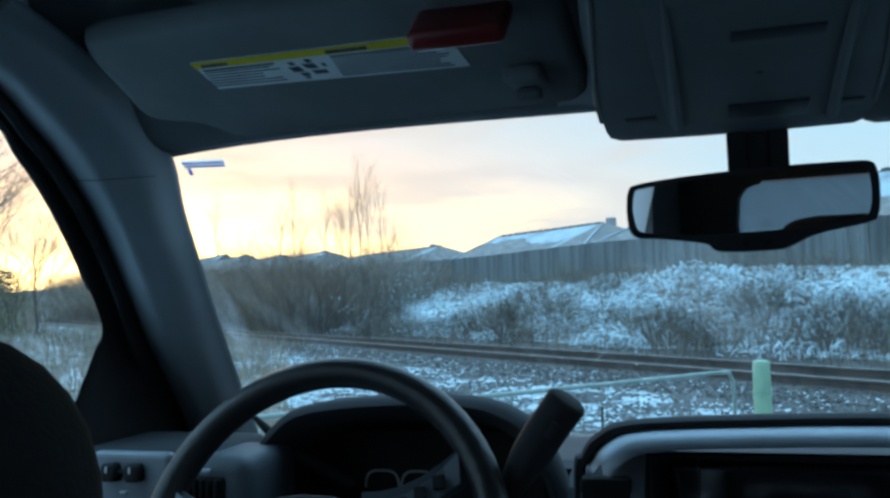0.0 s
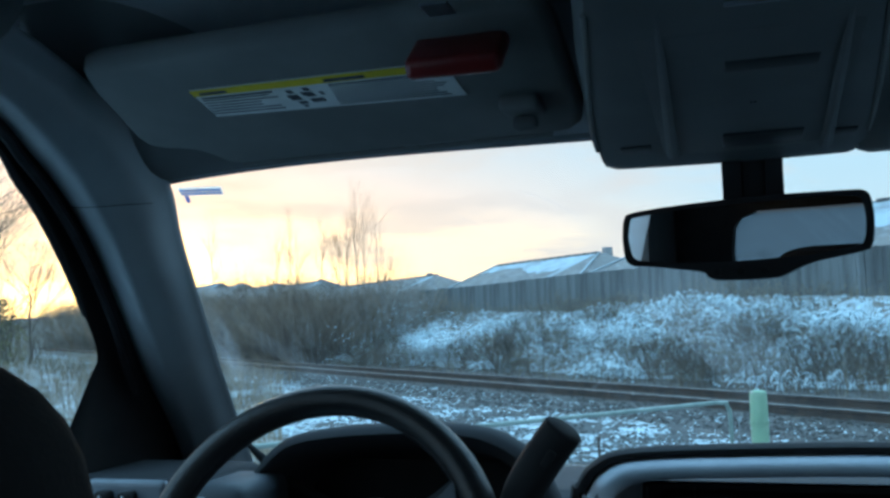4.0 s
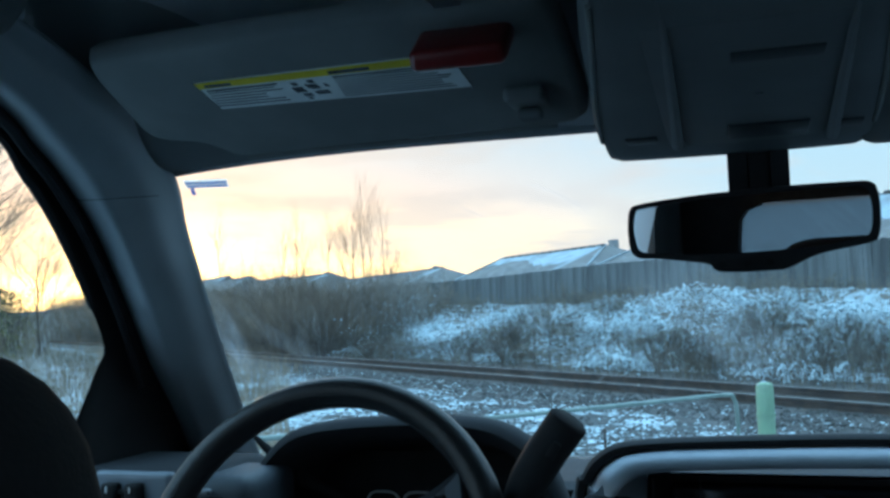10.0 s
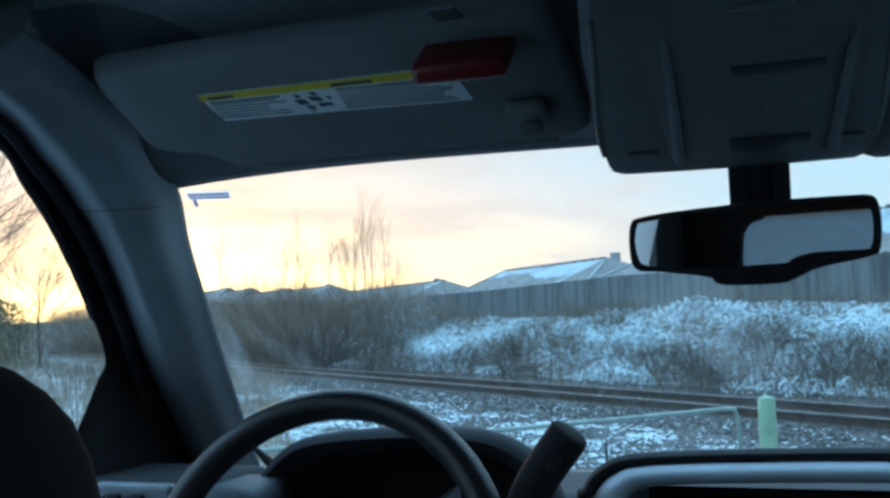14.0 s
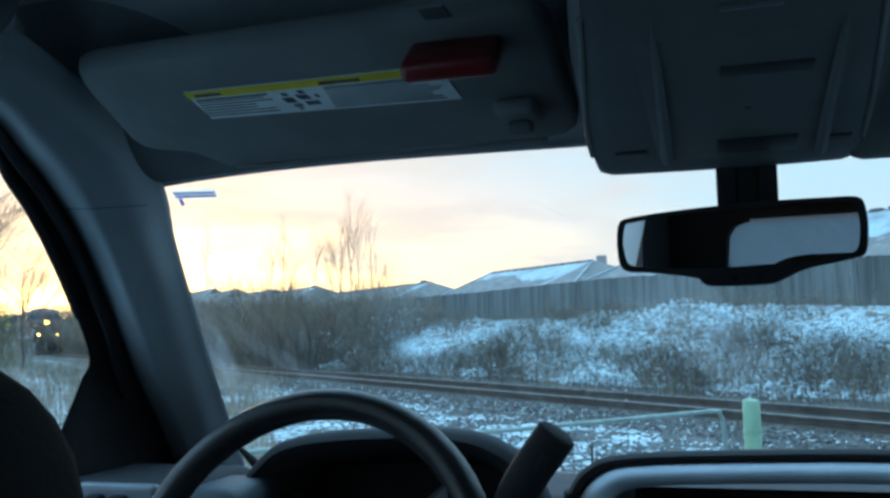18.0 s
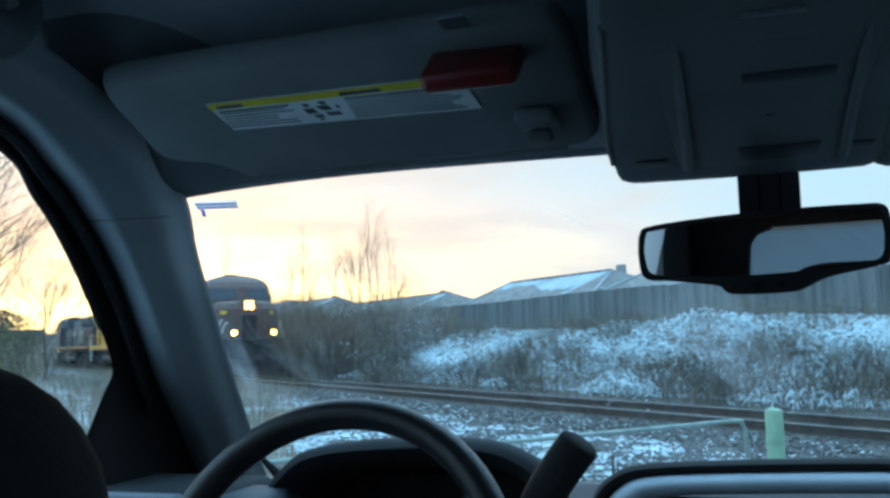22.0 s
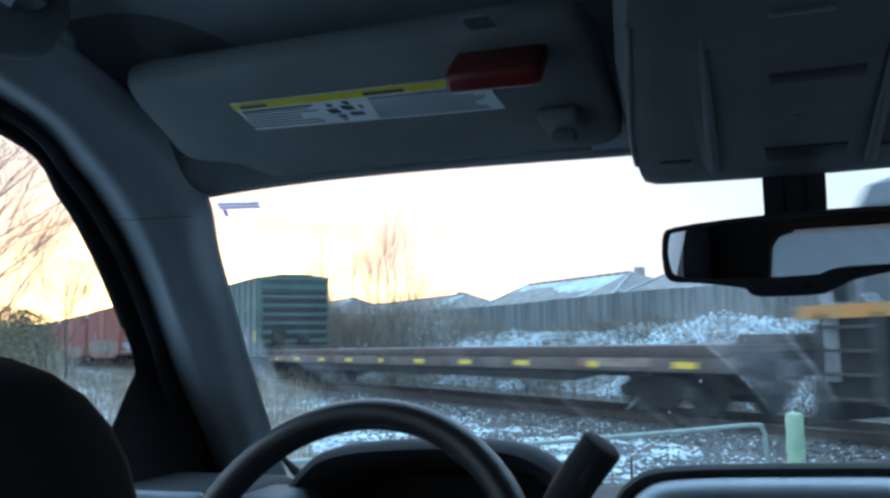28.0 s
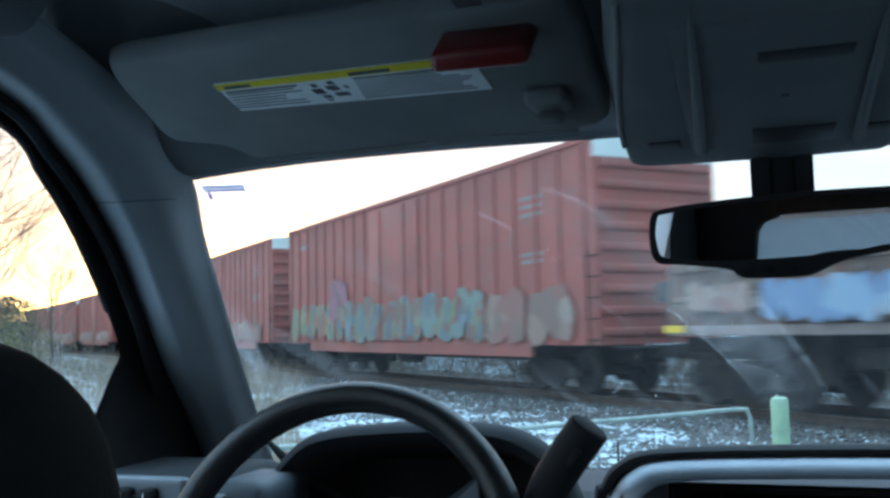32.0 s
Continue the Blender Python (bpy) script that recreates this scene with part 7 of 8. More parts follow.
def locomotive(label, half, paint, roof, deck, flip=False, kind="maroon"):
    car = thing("locomotive", label, "locomotive", group="train on the track")
    S = -1 if flip else 1

    def X(x):
        return S * x

    def b(name, x0, x1, y0, y1, z0, z1, mat, bevel=0.0, parent=None, label=""):
        return bx(parent or car, name, (X((x0 + x1) / 2), (y0 + y1) / 2, (z0 + z1) / 2), (abs(x1 - x0), abs(y1 - y0), abs(z1 - z0)), mat, bevel, label)

    def mirrored(rings):
        return [[(X(p[0]), p[1], p[2]) for p in ring] for ring in rings]
    f = half
    yel, lit = kind == "yellow", kind == "maroon"
    cab1 = {"maroon": 7.80, "yellow": 8.60, "blue": 8.30}[kind]
    cab0 = cab1 - (2.6 if not yel else 2.75)
    front = cab1 + (1.72 if lit else 1.55)
    # frame, walkway and the stripe on its edge
    fr = b("frame", -f + 0.7, f - 0.75, -1.05, 1.05, 1.25, deck - 0.05, "trainblack")
    b("walkway", -f + 0.55, f - 0.6, -1.52, 1.52, deck - 0.06, deck, "trainblack", 0.0)
    for s in (-1, 1):
        lo, hi = {"maroon": (0.06, 0.03), "yellow": (0.24, 0.02), "blue": (0.15, 0.04)}[kind]
        stripe = b("sill_stripe", -f + 0.56, f - 0.61, s * 1.524, s * 1.54, deck - lo, deck + hi, {"maroon": "tagbeige", "yellow": "yellow", "blue": "orange"}[kind], parent=fr)
        if yel:
            b("lower_stripe", -f + 0.6, f - 0.65, s * 1.524, s * 1.545, deck - 0.32, deck - 0.245, "orange", parent=stripe)
        if lit:
            b("pale_stripe", 2.1, 9.7, s * 1.541, s * 1.546, deck - 0.05, deck + 0.025, "whiteband", parent=stripe)
    # hood
    hw = 0.98
    ht = 4.64 if yel else 4.25
    x0, x1 = -f + 1.3, cab0
    prof = [(-hw, deck), (-hw, ht - 0.20), (-hw + 0.20, ht), (hw - 0.20, ht), (hw, ht - 0.20), (hw, deck)]
    bm = bmesh.new()
    loft(bm, mirrored([[(x0, y, z) for y, z in prof], [(x1, y, z) for y, z in prof]]))
    hood = part("hood", bm, paint, car)
    bx(hood, "hood_roof", (X((x0 + x1) / 2), 0, ht + 0.006), (x1 - x0 - 0.1, hw * 1.5, 0.02), roof)
    # doors along the hood, each with a latch
    n = 17
    for s in (-1, 1):
        for i in range(n):
            a = x0 + 0.25 + (x1 - x0 - 0.5) * i / n
            w = (x1 - x0 - 0.5) / n - 0.06
            if i % 6 == 5:
                continue
            tall = ht - (0.62 if i < n - 3 else 0.42) - (0.9 if i < 5 else 0.0)
            d = b("hood_door", a, a + w, s * hw, s * (hw + 0.018), deck + 0.10, tall, paint, 0.006, hood)
            b("latch", a + w - 0.10, a + w - 0.05, s * (hw + 0.018), s * (hw + 0.03), deck + 0.85, deck + 1.0, "steelgrey", parent=d)
        for k in range(5):
            xx = -1.2 + 1.15 * k
            b("roof_grab", xx, xx + 0.5, s * (hw - 0.12), s * (hw - 0.08), ht - 0.02, ht + 0.05, roof, parent=hood)
    # radiator wings at the far end
    rx0, rx1 = -f + 1.25, -f + (6.9 if yel else 5.45)
    bm = bmesh.new()
    if yel:
        rp = [(-0.99, 3.30), (-1.46, 4.20), (-1.46, 4.42), (-1.2, 4.66), (1.2, 4.66), (1.46, 4.42), (1.46, 4.20), (0.99, 3.30)]
    else:
        rp = [(-0.99, 3.50), (-1.40, 3.80), (-1.40, 4.30), (-1.2, 4.46), (1.2, 4.46), (1.40, 4.30), (1.40, 3.80), (0.99, 3.50)]
    loft(bm, mirrored([[(rx0 - 0.25, y, z) for y, z in rp], [(rx1, y, z) for y, z in rp]]))
    rad = part("radiator", bm, roof if not yel else paint, car)
    for s in (-1, 1):
        if yel:
            # three dark grilles on the undercut face
            out = Vector((0, s * 0.885, -0.465))
            for k in range(3):
                a = rx0 + 0.55 + k * 1.5
                lo, hi = Vector((0, s * 1.035, 3.385)), Vector((0, s * 1.43, 4.14))
                q = [Vector((X(a), 0, 0)) + lo, Vector((X(a + 1.42), 0, 0)) + lo, Vector((X(a + 1.42), 0, 0)) + hi, Vector((X(a), 0, 0)) + hi]
                bm = bmesh.new()
                loft(bm, [[p + out * 0.004 for p in q], [p + out * 0.03 for p in q]])
                g = part("intake_grille", bm, "trainblack", rad, "black radiator intake grille")
                for j in range(1, 6):
                    c = lo.lerp(hi, j / 6)
                    bm = bmesh.new()
                    tube(bm, [Vector((X(a), 0, 0)) + c + out * 0.035, Vector((X(a + 1.42), 0, 0)) + c + out * 0.035], 0.012, 4)
                    part("grille_bar", bm, "steelgrey", g)
            # louvred corner of the hood
            for k in range(9):
                b("louvre_slat", -f + 1.33, -f + 1.95, s * 0.985, s * 1.05, deck + 0.12 + 0.15 * k, deck + 0.20 + 0.15 * k, paint, parent=hood)
            b("louvre_backing", -f + 1.30, -f + 2.0, s * 0.98, s * 0.992, deck + 0.08, deck + 1.5, "trainblack", parent=hood)
            b("access_opening", -f + 2.5, -f + 3.2, s * 0.998, s * 1.006, deck + 0.15, deck + 1.3, "trainblack", parent=hood)
        else:
            for k in range(3):
                b("radiator_shutter", rx0 + 0.15 + 1.3 * k, rx0 + 1.35 + 1.3 * k, s * 1.40, s * 1.412, 3.86, 4.24, "steelgrey", parent=rad)
            b("shroud", rx0, rx1 - 0.2, s * 0.99, s * 1.03, deck + 0.25, 3.28, "sootroof" if lit else "rustpanel", parent=rad)
            for k in range(3):
                b("shroud_rib", rx0 + 0.5 + 1.2 * k, rx0 + 0.6 + 1.2 * k, s * 1.03, s * 1.06, deck + 0.3, 3.2, "trainblack", parent=rad)
    sx = -2.9 if not yel else -1.6
    b("exhaust_stack", sx, sx + 1.5, -0.45, 0.45, ht, ht + (0.28 if not yel else 0.12), "sootroof", 0.02, hood)
    b("fan_hatch", sx + 2.0, sx + 2.9, -0.5, 0.5, ht, ht + 0.12, roof, 0.03, hood)
    b("air_horn", cab0 - 0.9, cab0 - 0.4, -0.25, 0.25, ht, ht + 0.16, roof, 0.03, hood)
    # equipment cabinet behind the cab, wider than the hood
    if not yel:
        xb = 1.35
        lowp = [(-1.10, deck), (-1.10, 3.55), (-1.50, 3.86), (-1.50, 4.36), (-1.22, 4.60), (1.22, 4.60), (1.50, 4.36), (1.50, 3.86), (1.10, 3.55), (1.10, deck)]
        bm = bmesh.new()
        loft(bm, mirrored([[(xb, y, z) for y, z in lowp], [(cab0, y, z) for y, z in lowp]]))
        cabinet = part("blower_cabinet", bm, paint, car)
        for s in (-1, 1):
            for k in range(3):
                b("grid_louvre", xb + 0.35 + 1.1 * k, xb + 1.15 + 1.1 * k, s * 1.50, s * 1.512, 3.95, 4.28, "trainblack" if lit else "steelgrey", parent=cabinet)
            b("cabinet_door", xb + 0.2, xb + 1.6, s * 1.10, s * 1.118, deck + 0.15, 3.4, paint, 0.006, cabinet)
            b("cabinet_door", xb + 1.8, xb + 3.2, s * 1.10, s * 1.118, deck + 0.15, 3.4, paint, 0.006, cabinet)
    else:
        cabinet = b("blower_cabinet", 3.3, cab0, -1.14, 1.14, deck, 4.60, paint, 0.05, car)
        for s in (-1, 1):
            b("louvre", 2.15, 2.80, s * 0.96, s * 1.03, 3.92, 4.34, "trainblack", 0.01, car)
            b("seam", 4.55, 4.60, s * 1.14, s * 1.15, 3.45, 4.35, "steelgrey", parent=cabinet)
            b("cabinet_door", 3.5, 4.4, s * 1.14, s * 1.155, deck + 0.4, 3.3, paint, 0.006, cabinet)
            pts = [(X(-3.25), 2.34), (X(0.62), 2.34), (X(1.60), 4.10), (X(-2.18), 4.10)]
            bm = bmesh.new()
            prism(bm, pts, "y", s * 1.020, s * 1.025)
            pan = part("emblem_panel", bm, "whiteband", car, "white slanted emblem panel")
            bm = bmesh.new()
            prism(bm, [(X(0.62), 2.34), (X(0.82), 2.34), (X(1.82), 4.12), (X(1.60), 4.10)], "y", s * 1.020, s * 1.025)
            part("dark_edge", bm, "bluegrey", pan)
            for z, a, c, h in ((3.34, -1.55, 0.85, 0.26), (3.18, -1.1, 0.3, 0.07), (2.92, -1.15, 0.75, 0.09)):
                bm = bmesh.new()
                prism(bm, [(X(a), z), (X(c), z), (X(c + 0.55 * h), z + h), (X(a + 0.55 * h), z + h)], "y", s * 1.027, s * 1.031)
                part("marking_bar", bm, "bluegrey", pan)
    # cab: level sections, the front bowed in facets and raked above the sill
    rings = []
    for z, w, o, k in ((deck, 1.53, 0.15, 0.34), (3.50, 1.53, 0.15, 0.36), (4.22, 1.49, 0.02, 0.36), (4.50, 1.38, -0.16, 0.34), (4.70, 1.14, -0.42, 0.28), (4.84, 0.74, -0.78, 0.18)):
        rings.append(plan_ring(cab0 + (0 if z < 4.6 else 0.15), cab1 + o, w, k, z, 0.12))
    bm = bmesh.new()
    loft(bm, mirrored(rings))
    cab = part("cab", bm, paint, car)
    b("cab_roof", cab0 + 0.3, cab1 - 0.7, -0.6, 0.6, 4.835, 4.87, roof, 0.01, cab)
    b("antenna_box", cab0 + 0.9, cab0 + 1.4, -0.3, 0.3, 4.86, 4.96, "steelgrey", 0.03, cab)
    wx0, wx1 = cab1 - 2.1, cab1 - 0.45
    for s in (-1, 1):
        fw = b("window_frame", wx0 - 0.06, wx1 + 0.06, s * 1.52, s * 1.545, 3.50, 4.14, "trainblack" if not yel else "steelgrey", 0.01, cab)
        for k in range(2):
            a = wx0 + (wx1 - wx0) * (0.52 * k)
            b("side_window", a, a + (wx1 - wx0) * 0.48, s * 1.546, s * 1.552, 3.56, 4.08, "cabglass", 0.0, fw)
        # one wide pane on each half of the raked front
        def on_front(t, u, lift):
            """Point on the front: t up it, u from the outer corner to the middle post."""
            z = 3.56 + (4.20 - 3.56) * t
            g = (z - 3.50) / 0.72
            p = Vector((cab1 + 0.15 - 0.13 * g + 0.36 * u, s * (1.53 - 0.04 * g) * (1 - 0.88 * u), z)) + Vector((0.95, s * 0.25, 0.18)) * lift
            return (X(p.x), p.y, p.z)
        q = [(0.02, 0.05), (0.10, 0.30), (0.16, 0.93), (0.90, 0.93), (0.97, 0.10)]
        bm = bmesh.new()
        loft(bm, [[on_front(t, u, 0.004) for t, u in q], [on_front(t, u, 0.03) for t, u in q]])
        part("windshield", bm, "cabglass", cab, "sloped cab windshield")
        b("grab_iron", cab0 + 0.1, cab0 + 0.14, s * 1.56, s * 1.60, deck + 0.2, 3.2, "steelgrey", parent=cab)
        b("cab_door", cab0 + 0.2, cab0 + 0.85, s * 1.53, s * 1.542, deck + 0.1, 3.75, paint, 0.006, cab)
        b("mirror", cab1 - 0.42, cab1 - 0.36, s * 1.54, s * 1.72, 3.6, 3.95, "trainblack", 0.01, cab)
    # nose
    L = front - cab1
    rings = []
    for z, w, o in ((deck, 1.50, 0.0), (2.60, 1.50, 0.0), (3.15, 1.48, -0.03), (3.42, 1.38, -0.14), (3.53, 1.14, -0.34)):
        rings.append(plan_ring(cab1 - 0.1, cab1 + L - 0.55 + o, w, 0.55, z, 0.45))
    bm = bmesh.new()
    loft(bm, mirrored(rings))
    ns = part("nose", bm, paint, car)
    hz = 3.22
    hous = b("headlight_housing", front - 0.5, front - 0.03, -0.30, 0.30, hz - 0.16, hz + 0.38, paint, 0.05, ns)
    for s in (-1, 1):
        for k in range(2):
            bm = bmesh.new()
            x = front - 0.03
            z = hz + 0.20 * k
            tube(bm, [(X(x), s * 0.12, z), (X(x + 0.03), s * 0.12, z)], 0.088, 16)
            part("headlight", bm, "headlight" if lit else "cabglass", hous, "bright warm headlight" if lit else "")
        x = f - 0.72
        bm = bmesh.new()
        tube(bm, [(X(x), s * 0.92, 2.03), (X(x + 0.05), s * 0.92, 2.03)], 0.115, 16)
        dl = part("ditch_light", bm, "headlight" if lit else "cabglass", car, "bright warm ditch light" if lit else "")
        b("ditch_light_can", x - 0.22, x - 0.004, s * 0.78, s * 1.06, 1.88, 2.18, "trainblack", 0.03, dl)
        # number board on the angled corner of the nose
        bm = bmesh.new()
        xm, ym = cab1 + L - 0.30, s * 1.16
        box(bm, (X(xm), ym, 2.98), (0.44, 0.04, 0.16), 0.008, m=pose(0, 0, 0, 0, 0, -S * s * 31))
        part("number_board", bm, "reflector" if lit else "whiteband", ns)
        # sloping handrails beside the front steps
        bm = bmesh.new()
        tube(bm, [(X(f - 1.95), s * 1.50, 0.75), (X(f - 1.95), s * 1.50, 1.75), (X(f - 1.25), s * 1.40, 2.6), (X(f - 1.05), s * 1.35, 2.62)], 0.028, 6)
        tube(bm, [(X(f - 1.15), s * 1.50, 0.75), (X(f - 1.15), s * 1.50, 1.75), (X(f - 0.8), s * 1.30, 2.45), (X(f - 0.72), s * 1.2, 2.5)], 0.028, 6)
        part("handrail", bm, "whiteband", car, "pale sloping step handrail", smooth=True)
    # lead unit's nose door is blackened to stand for its shaded front
    b("nose_door", front - 0.01, front + 0.03, -0.35, 0.35, deck + 0.05, 2.85, "trainblack" if lit else paint, 0.01, ns)
    b("anticlimber", f - 0.95, f - 0.62, -1.40, 1.40, deck - 0.15, deck + 0.04, "steelgrey", 0.03)
    # pilots, steps
    for e in (1, -1):
        bm = bmesh.new()
        pl = []
        for z, d, w in ((1.55, 0.0, 1.45), (0.85, 0.05, 1.45), (0.42, 0.22 if e == 1 else 0.04, 1.40), (0.18, 0.34 if e == 1 else 0.04, 1.36)):
            pl.append([(X(e * (f - 0.95)), -w, z), (X(e * (f - 0.78 + d * 0.6)), -w, z), (X(e * (f - 0.60 + d)), -0.25, z), (X(e * (f - 0.60 + d)), 0.25, z), (X(e * (f - 0.78 + d * 0.6)), w, z), (X(e * (f - 0.95)), w, z)])
        loft(bm, pl)
        part("pilot_plow", bm, "trainblack", car, "black pilot plow")
        for s in (-1, 1):
            st = b("step_well", e * (f - 1.9), e * (f - 0.98), s * 1.1, s * 1.40, 0.45, deck - 0.07, "trainblack", 0.02)
            for k in range(4):
                b("step", e * (f - 1.85), e * (f - 1.02), s * 1.40, s * 1.54, 0.50 + 0.33 * k, 0.54 + 0.33 * k, "steelgrey", parent=st)
            for x in (f - 1.93, f - 1.0):
                b("step_side", e * (x - 0.06), e * (x + 0.06), s * 1.47, s * 1.54, 0.45, deck - 0.08, "steelgrey" if not yel else "roofwhite", parent=st)
            if e < 0:
                bm = bmesh.new()
                for x in (f - 1.95, f - 0.95):
                    tube(bm, spline([(X(e * x), s * 1.52, 0.6), (X(e * x), s * 1.52, deck + 0.3), (X(e * (x - 0.1)), s * 1.5, deck + 0.8), (X(e * (x - 0.45)), s * 1.5, deck + 0.98)], 12), 0.024, 6)
                part("handrail", bm, "whiteband" if yel else "steelgrey", st)
        coupler(car, X(e * f))
        bm = bmesh.new()
        for y in (-0.55, 0.5, 0.62):
            tube(bm, spline([(X(e * (f - 0.62)), y, 1.0), (X(e * (f - 0.5)), y, 0.8), (X(e * (f - 0.42)), y, 0.5)], 6), 0.022, 6)
        part("air_hose", bm, "rubber", car)
    # handrails along the walkway
    for s in (-1, 1):
        bm = bmesh.new()
        tube(bm, [(X(-f + 1.0), s * 1.5, deck + 0.98), (X(cab0 - 0.05), s * 1.5, deck + 0.98)], 0.018, 6)
        rail_ob = part("handrail", bm, "steelgrey" if not yel else "tagbeige", car)
        for i in range(11):
            x = -f + 1.0 + (cab0 - 0.1 + f - 1.0) * i / 10
            bm = bmesh.new()
            tube(bm, [(X(x), s * 1.5, deck - 0.02), (X(x), s * 1.5, deck + 0.98)], 0.018, 5)
            part("stanchion", bm, "steelgrey" if not yel else "yellow", rail_ob)
    # tank, reservoirs, trucks
    t0, t1 = (-4.25, 4.45) if yel else (-2.65, 3.62)
    prof = [(-1.2, 0.50), (-1.40, 0.72), (-1.40, 1.04), (1.40, 1.04), (1.40, 0.72), (1.2, 0.50), (0.9, 0.42), (-0.9, 0.42)]
    if not yel:
        prof = [(y, z if z < 1 else 1.22) for y, z in prof]
    bm = bmesh.new()
    loft(bm, mirrored([[(t0, y, z) for y, z in prof], [(t1, y, z) for y, z in prof]]))
    part("fuel_tank", bm, "tankgrey", car, "dusty grey fuel tank")
    for s in (-1, 1):
        for a, c in (((-4.1, -1.45), (1.15, 3.65)) if yel else ((-2.2, -0.5), (-0.2, 1.55))):
            r = 0.17 if yel else 0.25
            z, y = (1.28, 1.2) if yel else (1.14, 1.22)
            bm = bmesh.new()
            tube(bm, [(X(a), s * y, z), (X(a + 0.06), s * y, z), (X(c - 0.06), s * y, z), (X(c), s * y, z)], [r * 0.6, r, r, r * 0.6], 14)
            part("air_reservoir", bm, "steelgrey" if yel else "trainblack", car, smooth=True)
        mx = 7.5 if not lit else 4.9
        b("marker_lamp", mx, mx + 0.16, s * 1.50, s * 1.54, deck - 0.37, deck - 0.30, "marker" if not lit else "whiteband")
        for k in range(4):
            xx = (t1 + 0.25 + 0.42 * k) if k < 2 else (t0 - 0.9 + 0.42 * (k - 2))
            b("equipment_box", xx, xx + 0.34, s * 1.05, s * 1.38, 0.78 + 0.08 * (k % 2), 1.36, "steelgrey" if k % 2 else "trainblack", 0.02)
        bm = bmesh.new()
        tube(bm, [(X(-f + 2.0), s * 1.30, 1.42), (X(-3.0), s * 1.33, 1.40), (X(3.6), s * 1.33, 1.40), (X(f - 2.2), s * 1.30, 1.42)], 0.03, 6)
        part("air_pipe", bm, "steelgrey", car)
    for c in (-6.35, 6.35):
        for s in (-1, 1):
            bm = bmesh.new()
            prism(bm, [(X(c - 2.5), 0.95), (X(c - 2.45), 0.55), (X(c - 1.5), 0.50), (X(c - 1.0), 0.36), (X(c - 0.3), 0.36), (X(c + 0.3), 0.36), (X(c + 1.0), 0.36), (X(c + 1.5), 0.50), (X(c + 2.45), 0.55), (X(c + 2.5), 0.95), (X(c + 1.2), 1.05), (X(c - 1.2), 1.05)], "y", s * 1.02, s * 1.18)
            tf = part("truck_frame", bm, "trainblack", car)
            for k in (-1.85, 0, 1.85):
                bm = bmesh.new()
                tube(bm, [(X(c + k), s * 1.15, 0.53), (X(c + k), s * 1.26, 0.53)], 0.17, 14)
                part("journal_box", bm, "steelgrey", tf, smooth=True)
                bm = bmesh.new()
                tube(bm, [(X(c + k * 0.62), s * 1.2, 0.62), (X(c + k * 0.62), s * 1.2, 1.0)], 0.09, 10)
                part("spring", bm, "steelgrey", tf, smooth=True)
                b("brake_cylinder", c + k - 0.55, c + k - 0.25, s * 1.16, s * 1.32, 0.86, 1.06, "steelgrey", 0.04, tf)
            b("sand_pipe", c - 2.62, c - 2.56, s * 1.05, s * 1.12, 0.2, 1.2, "steelgrey", parent=tf)
        for k in (-1.85, 0, 1.85):
            add_wheelset(car, X(c + k), 0.53)
    return car


M["rustpanel"] = material("faded_red_brown_paint", (0.13, 0.05, 0.04), 0.6, second=(0.09, 0.05, 0.045), scale=1.1, bump=0.1, fine=14)
M["tankgrey"] = material("dusty_grey_tank_paint", (0.052, 0.055, 0.058), 0.6, second=(0.075, 0.075, 0.075), scale=1.2, bump=0.1, fine=14, third=(0.045, 0.042, 0.04))
M["patchcream"] = material("flaking_cream_paint", (0.34, 0.30, 0.20), 0.65, second=(0.20, 0.17, 0.12), scale=1.6, fine=14)
lead = locomotive("weathered dark red diesel locomotive with lit headlights", 10.95, "maroon", "sootroof", 1.74, kind="maroon")
M["redband"] = material("brighter_red_band", (0.24, 0.045, 0.042), 0.5, second=(0.15, 0.05, 0.045), scale=1.0, fine=15)
for s in (-1, 1):
    bx(lead, "faded_lettering", (-0.9, s * 1.003, 2.98), (1.5, 0.006, 0.24), "marking")
    for k, (a, c) in enumerate(((-4.15, -3.75), (-3.70, -3.25))):
        bx(lead, "end_band", ((a + c) / 2, s * 1.021, 2.95 - 0.08 * k), (c - a, 0.006, 1.5 - 0.2 * k), "patchcream", label="worn yellow end band")
    bx(lead, "red_band", (-0.95, s * 1.0025, 3.45), (4.5, 0.006, 0.42), "redband")
    bx(lead, "red_band", (3.2, s * 1.121, 3.2), (3.2, 0.004, 0.40), "redband")
CARS.append((lead, -19.55))
second = locomotive("bright yellow diesel locomotive with white band and emblem panel", 10.95, "yellow", "yellow", 1.80, kind="yellow")
for s in (-1, 1):
    bx(second, "white_band", (7.44, s * 1.548, 2.67), (2.34, 0.006, 0.48), "whiteband", label="white band round the cab")
CARS.append((second, -41.45))
bm = bmesh.new()
loft(bm, [[(x + (0.012 if i in (1, 2, 3, 4) else 0), y * 1.012, z) for i, (x, y, _) in enumerate(plan_ring(8.62, 9.60, 1.50, 0.55, 0, 0.45))] for z in (2.43, 2.91)])
part("white_band", bm, "whiteband", second, "white band round the nose")
third = locomotive("dark blue-grey diesel locomotive with an orange sill stripe", 10.95, "bluegrey", "bluegrey", 1.78, flip=True, kind="blue")
for s in (-1, 1):
    wobble_patch(third, 2.4, 4.6, 2.0, 3.5, -1.021 if s < 0 else 1.031, "patchcream", 13, "flaking pale lettering", "faded_emblem", rough=0.3)
    bx(third, "faded_lettering", (-1.0, s * 1.003, 3.1), (2.6, 0.006, 0.4), "patchcream")
CARS.append((third, -63.3))


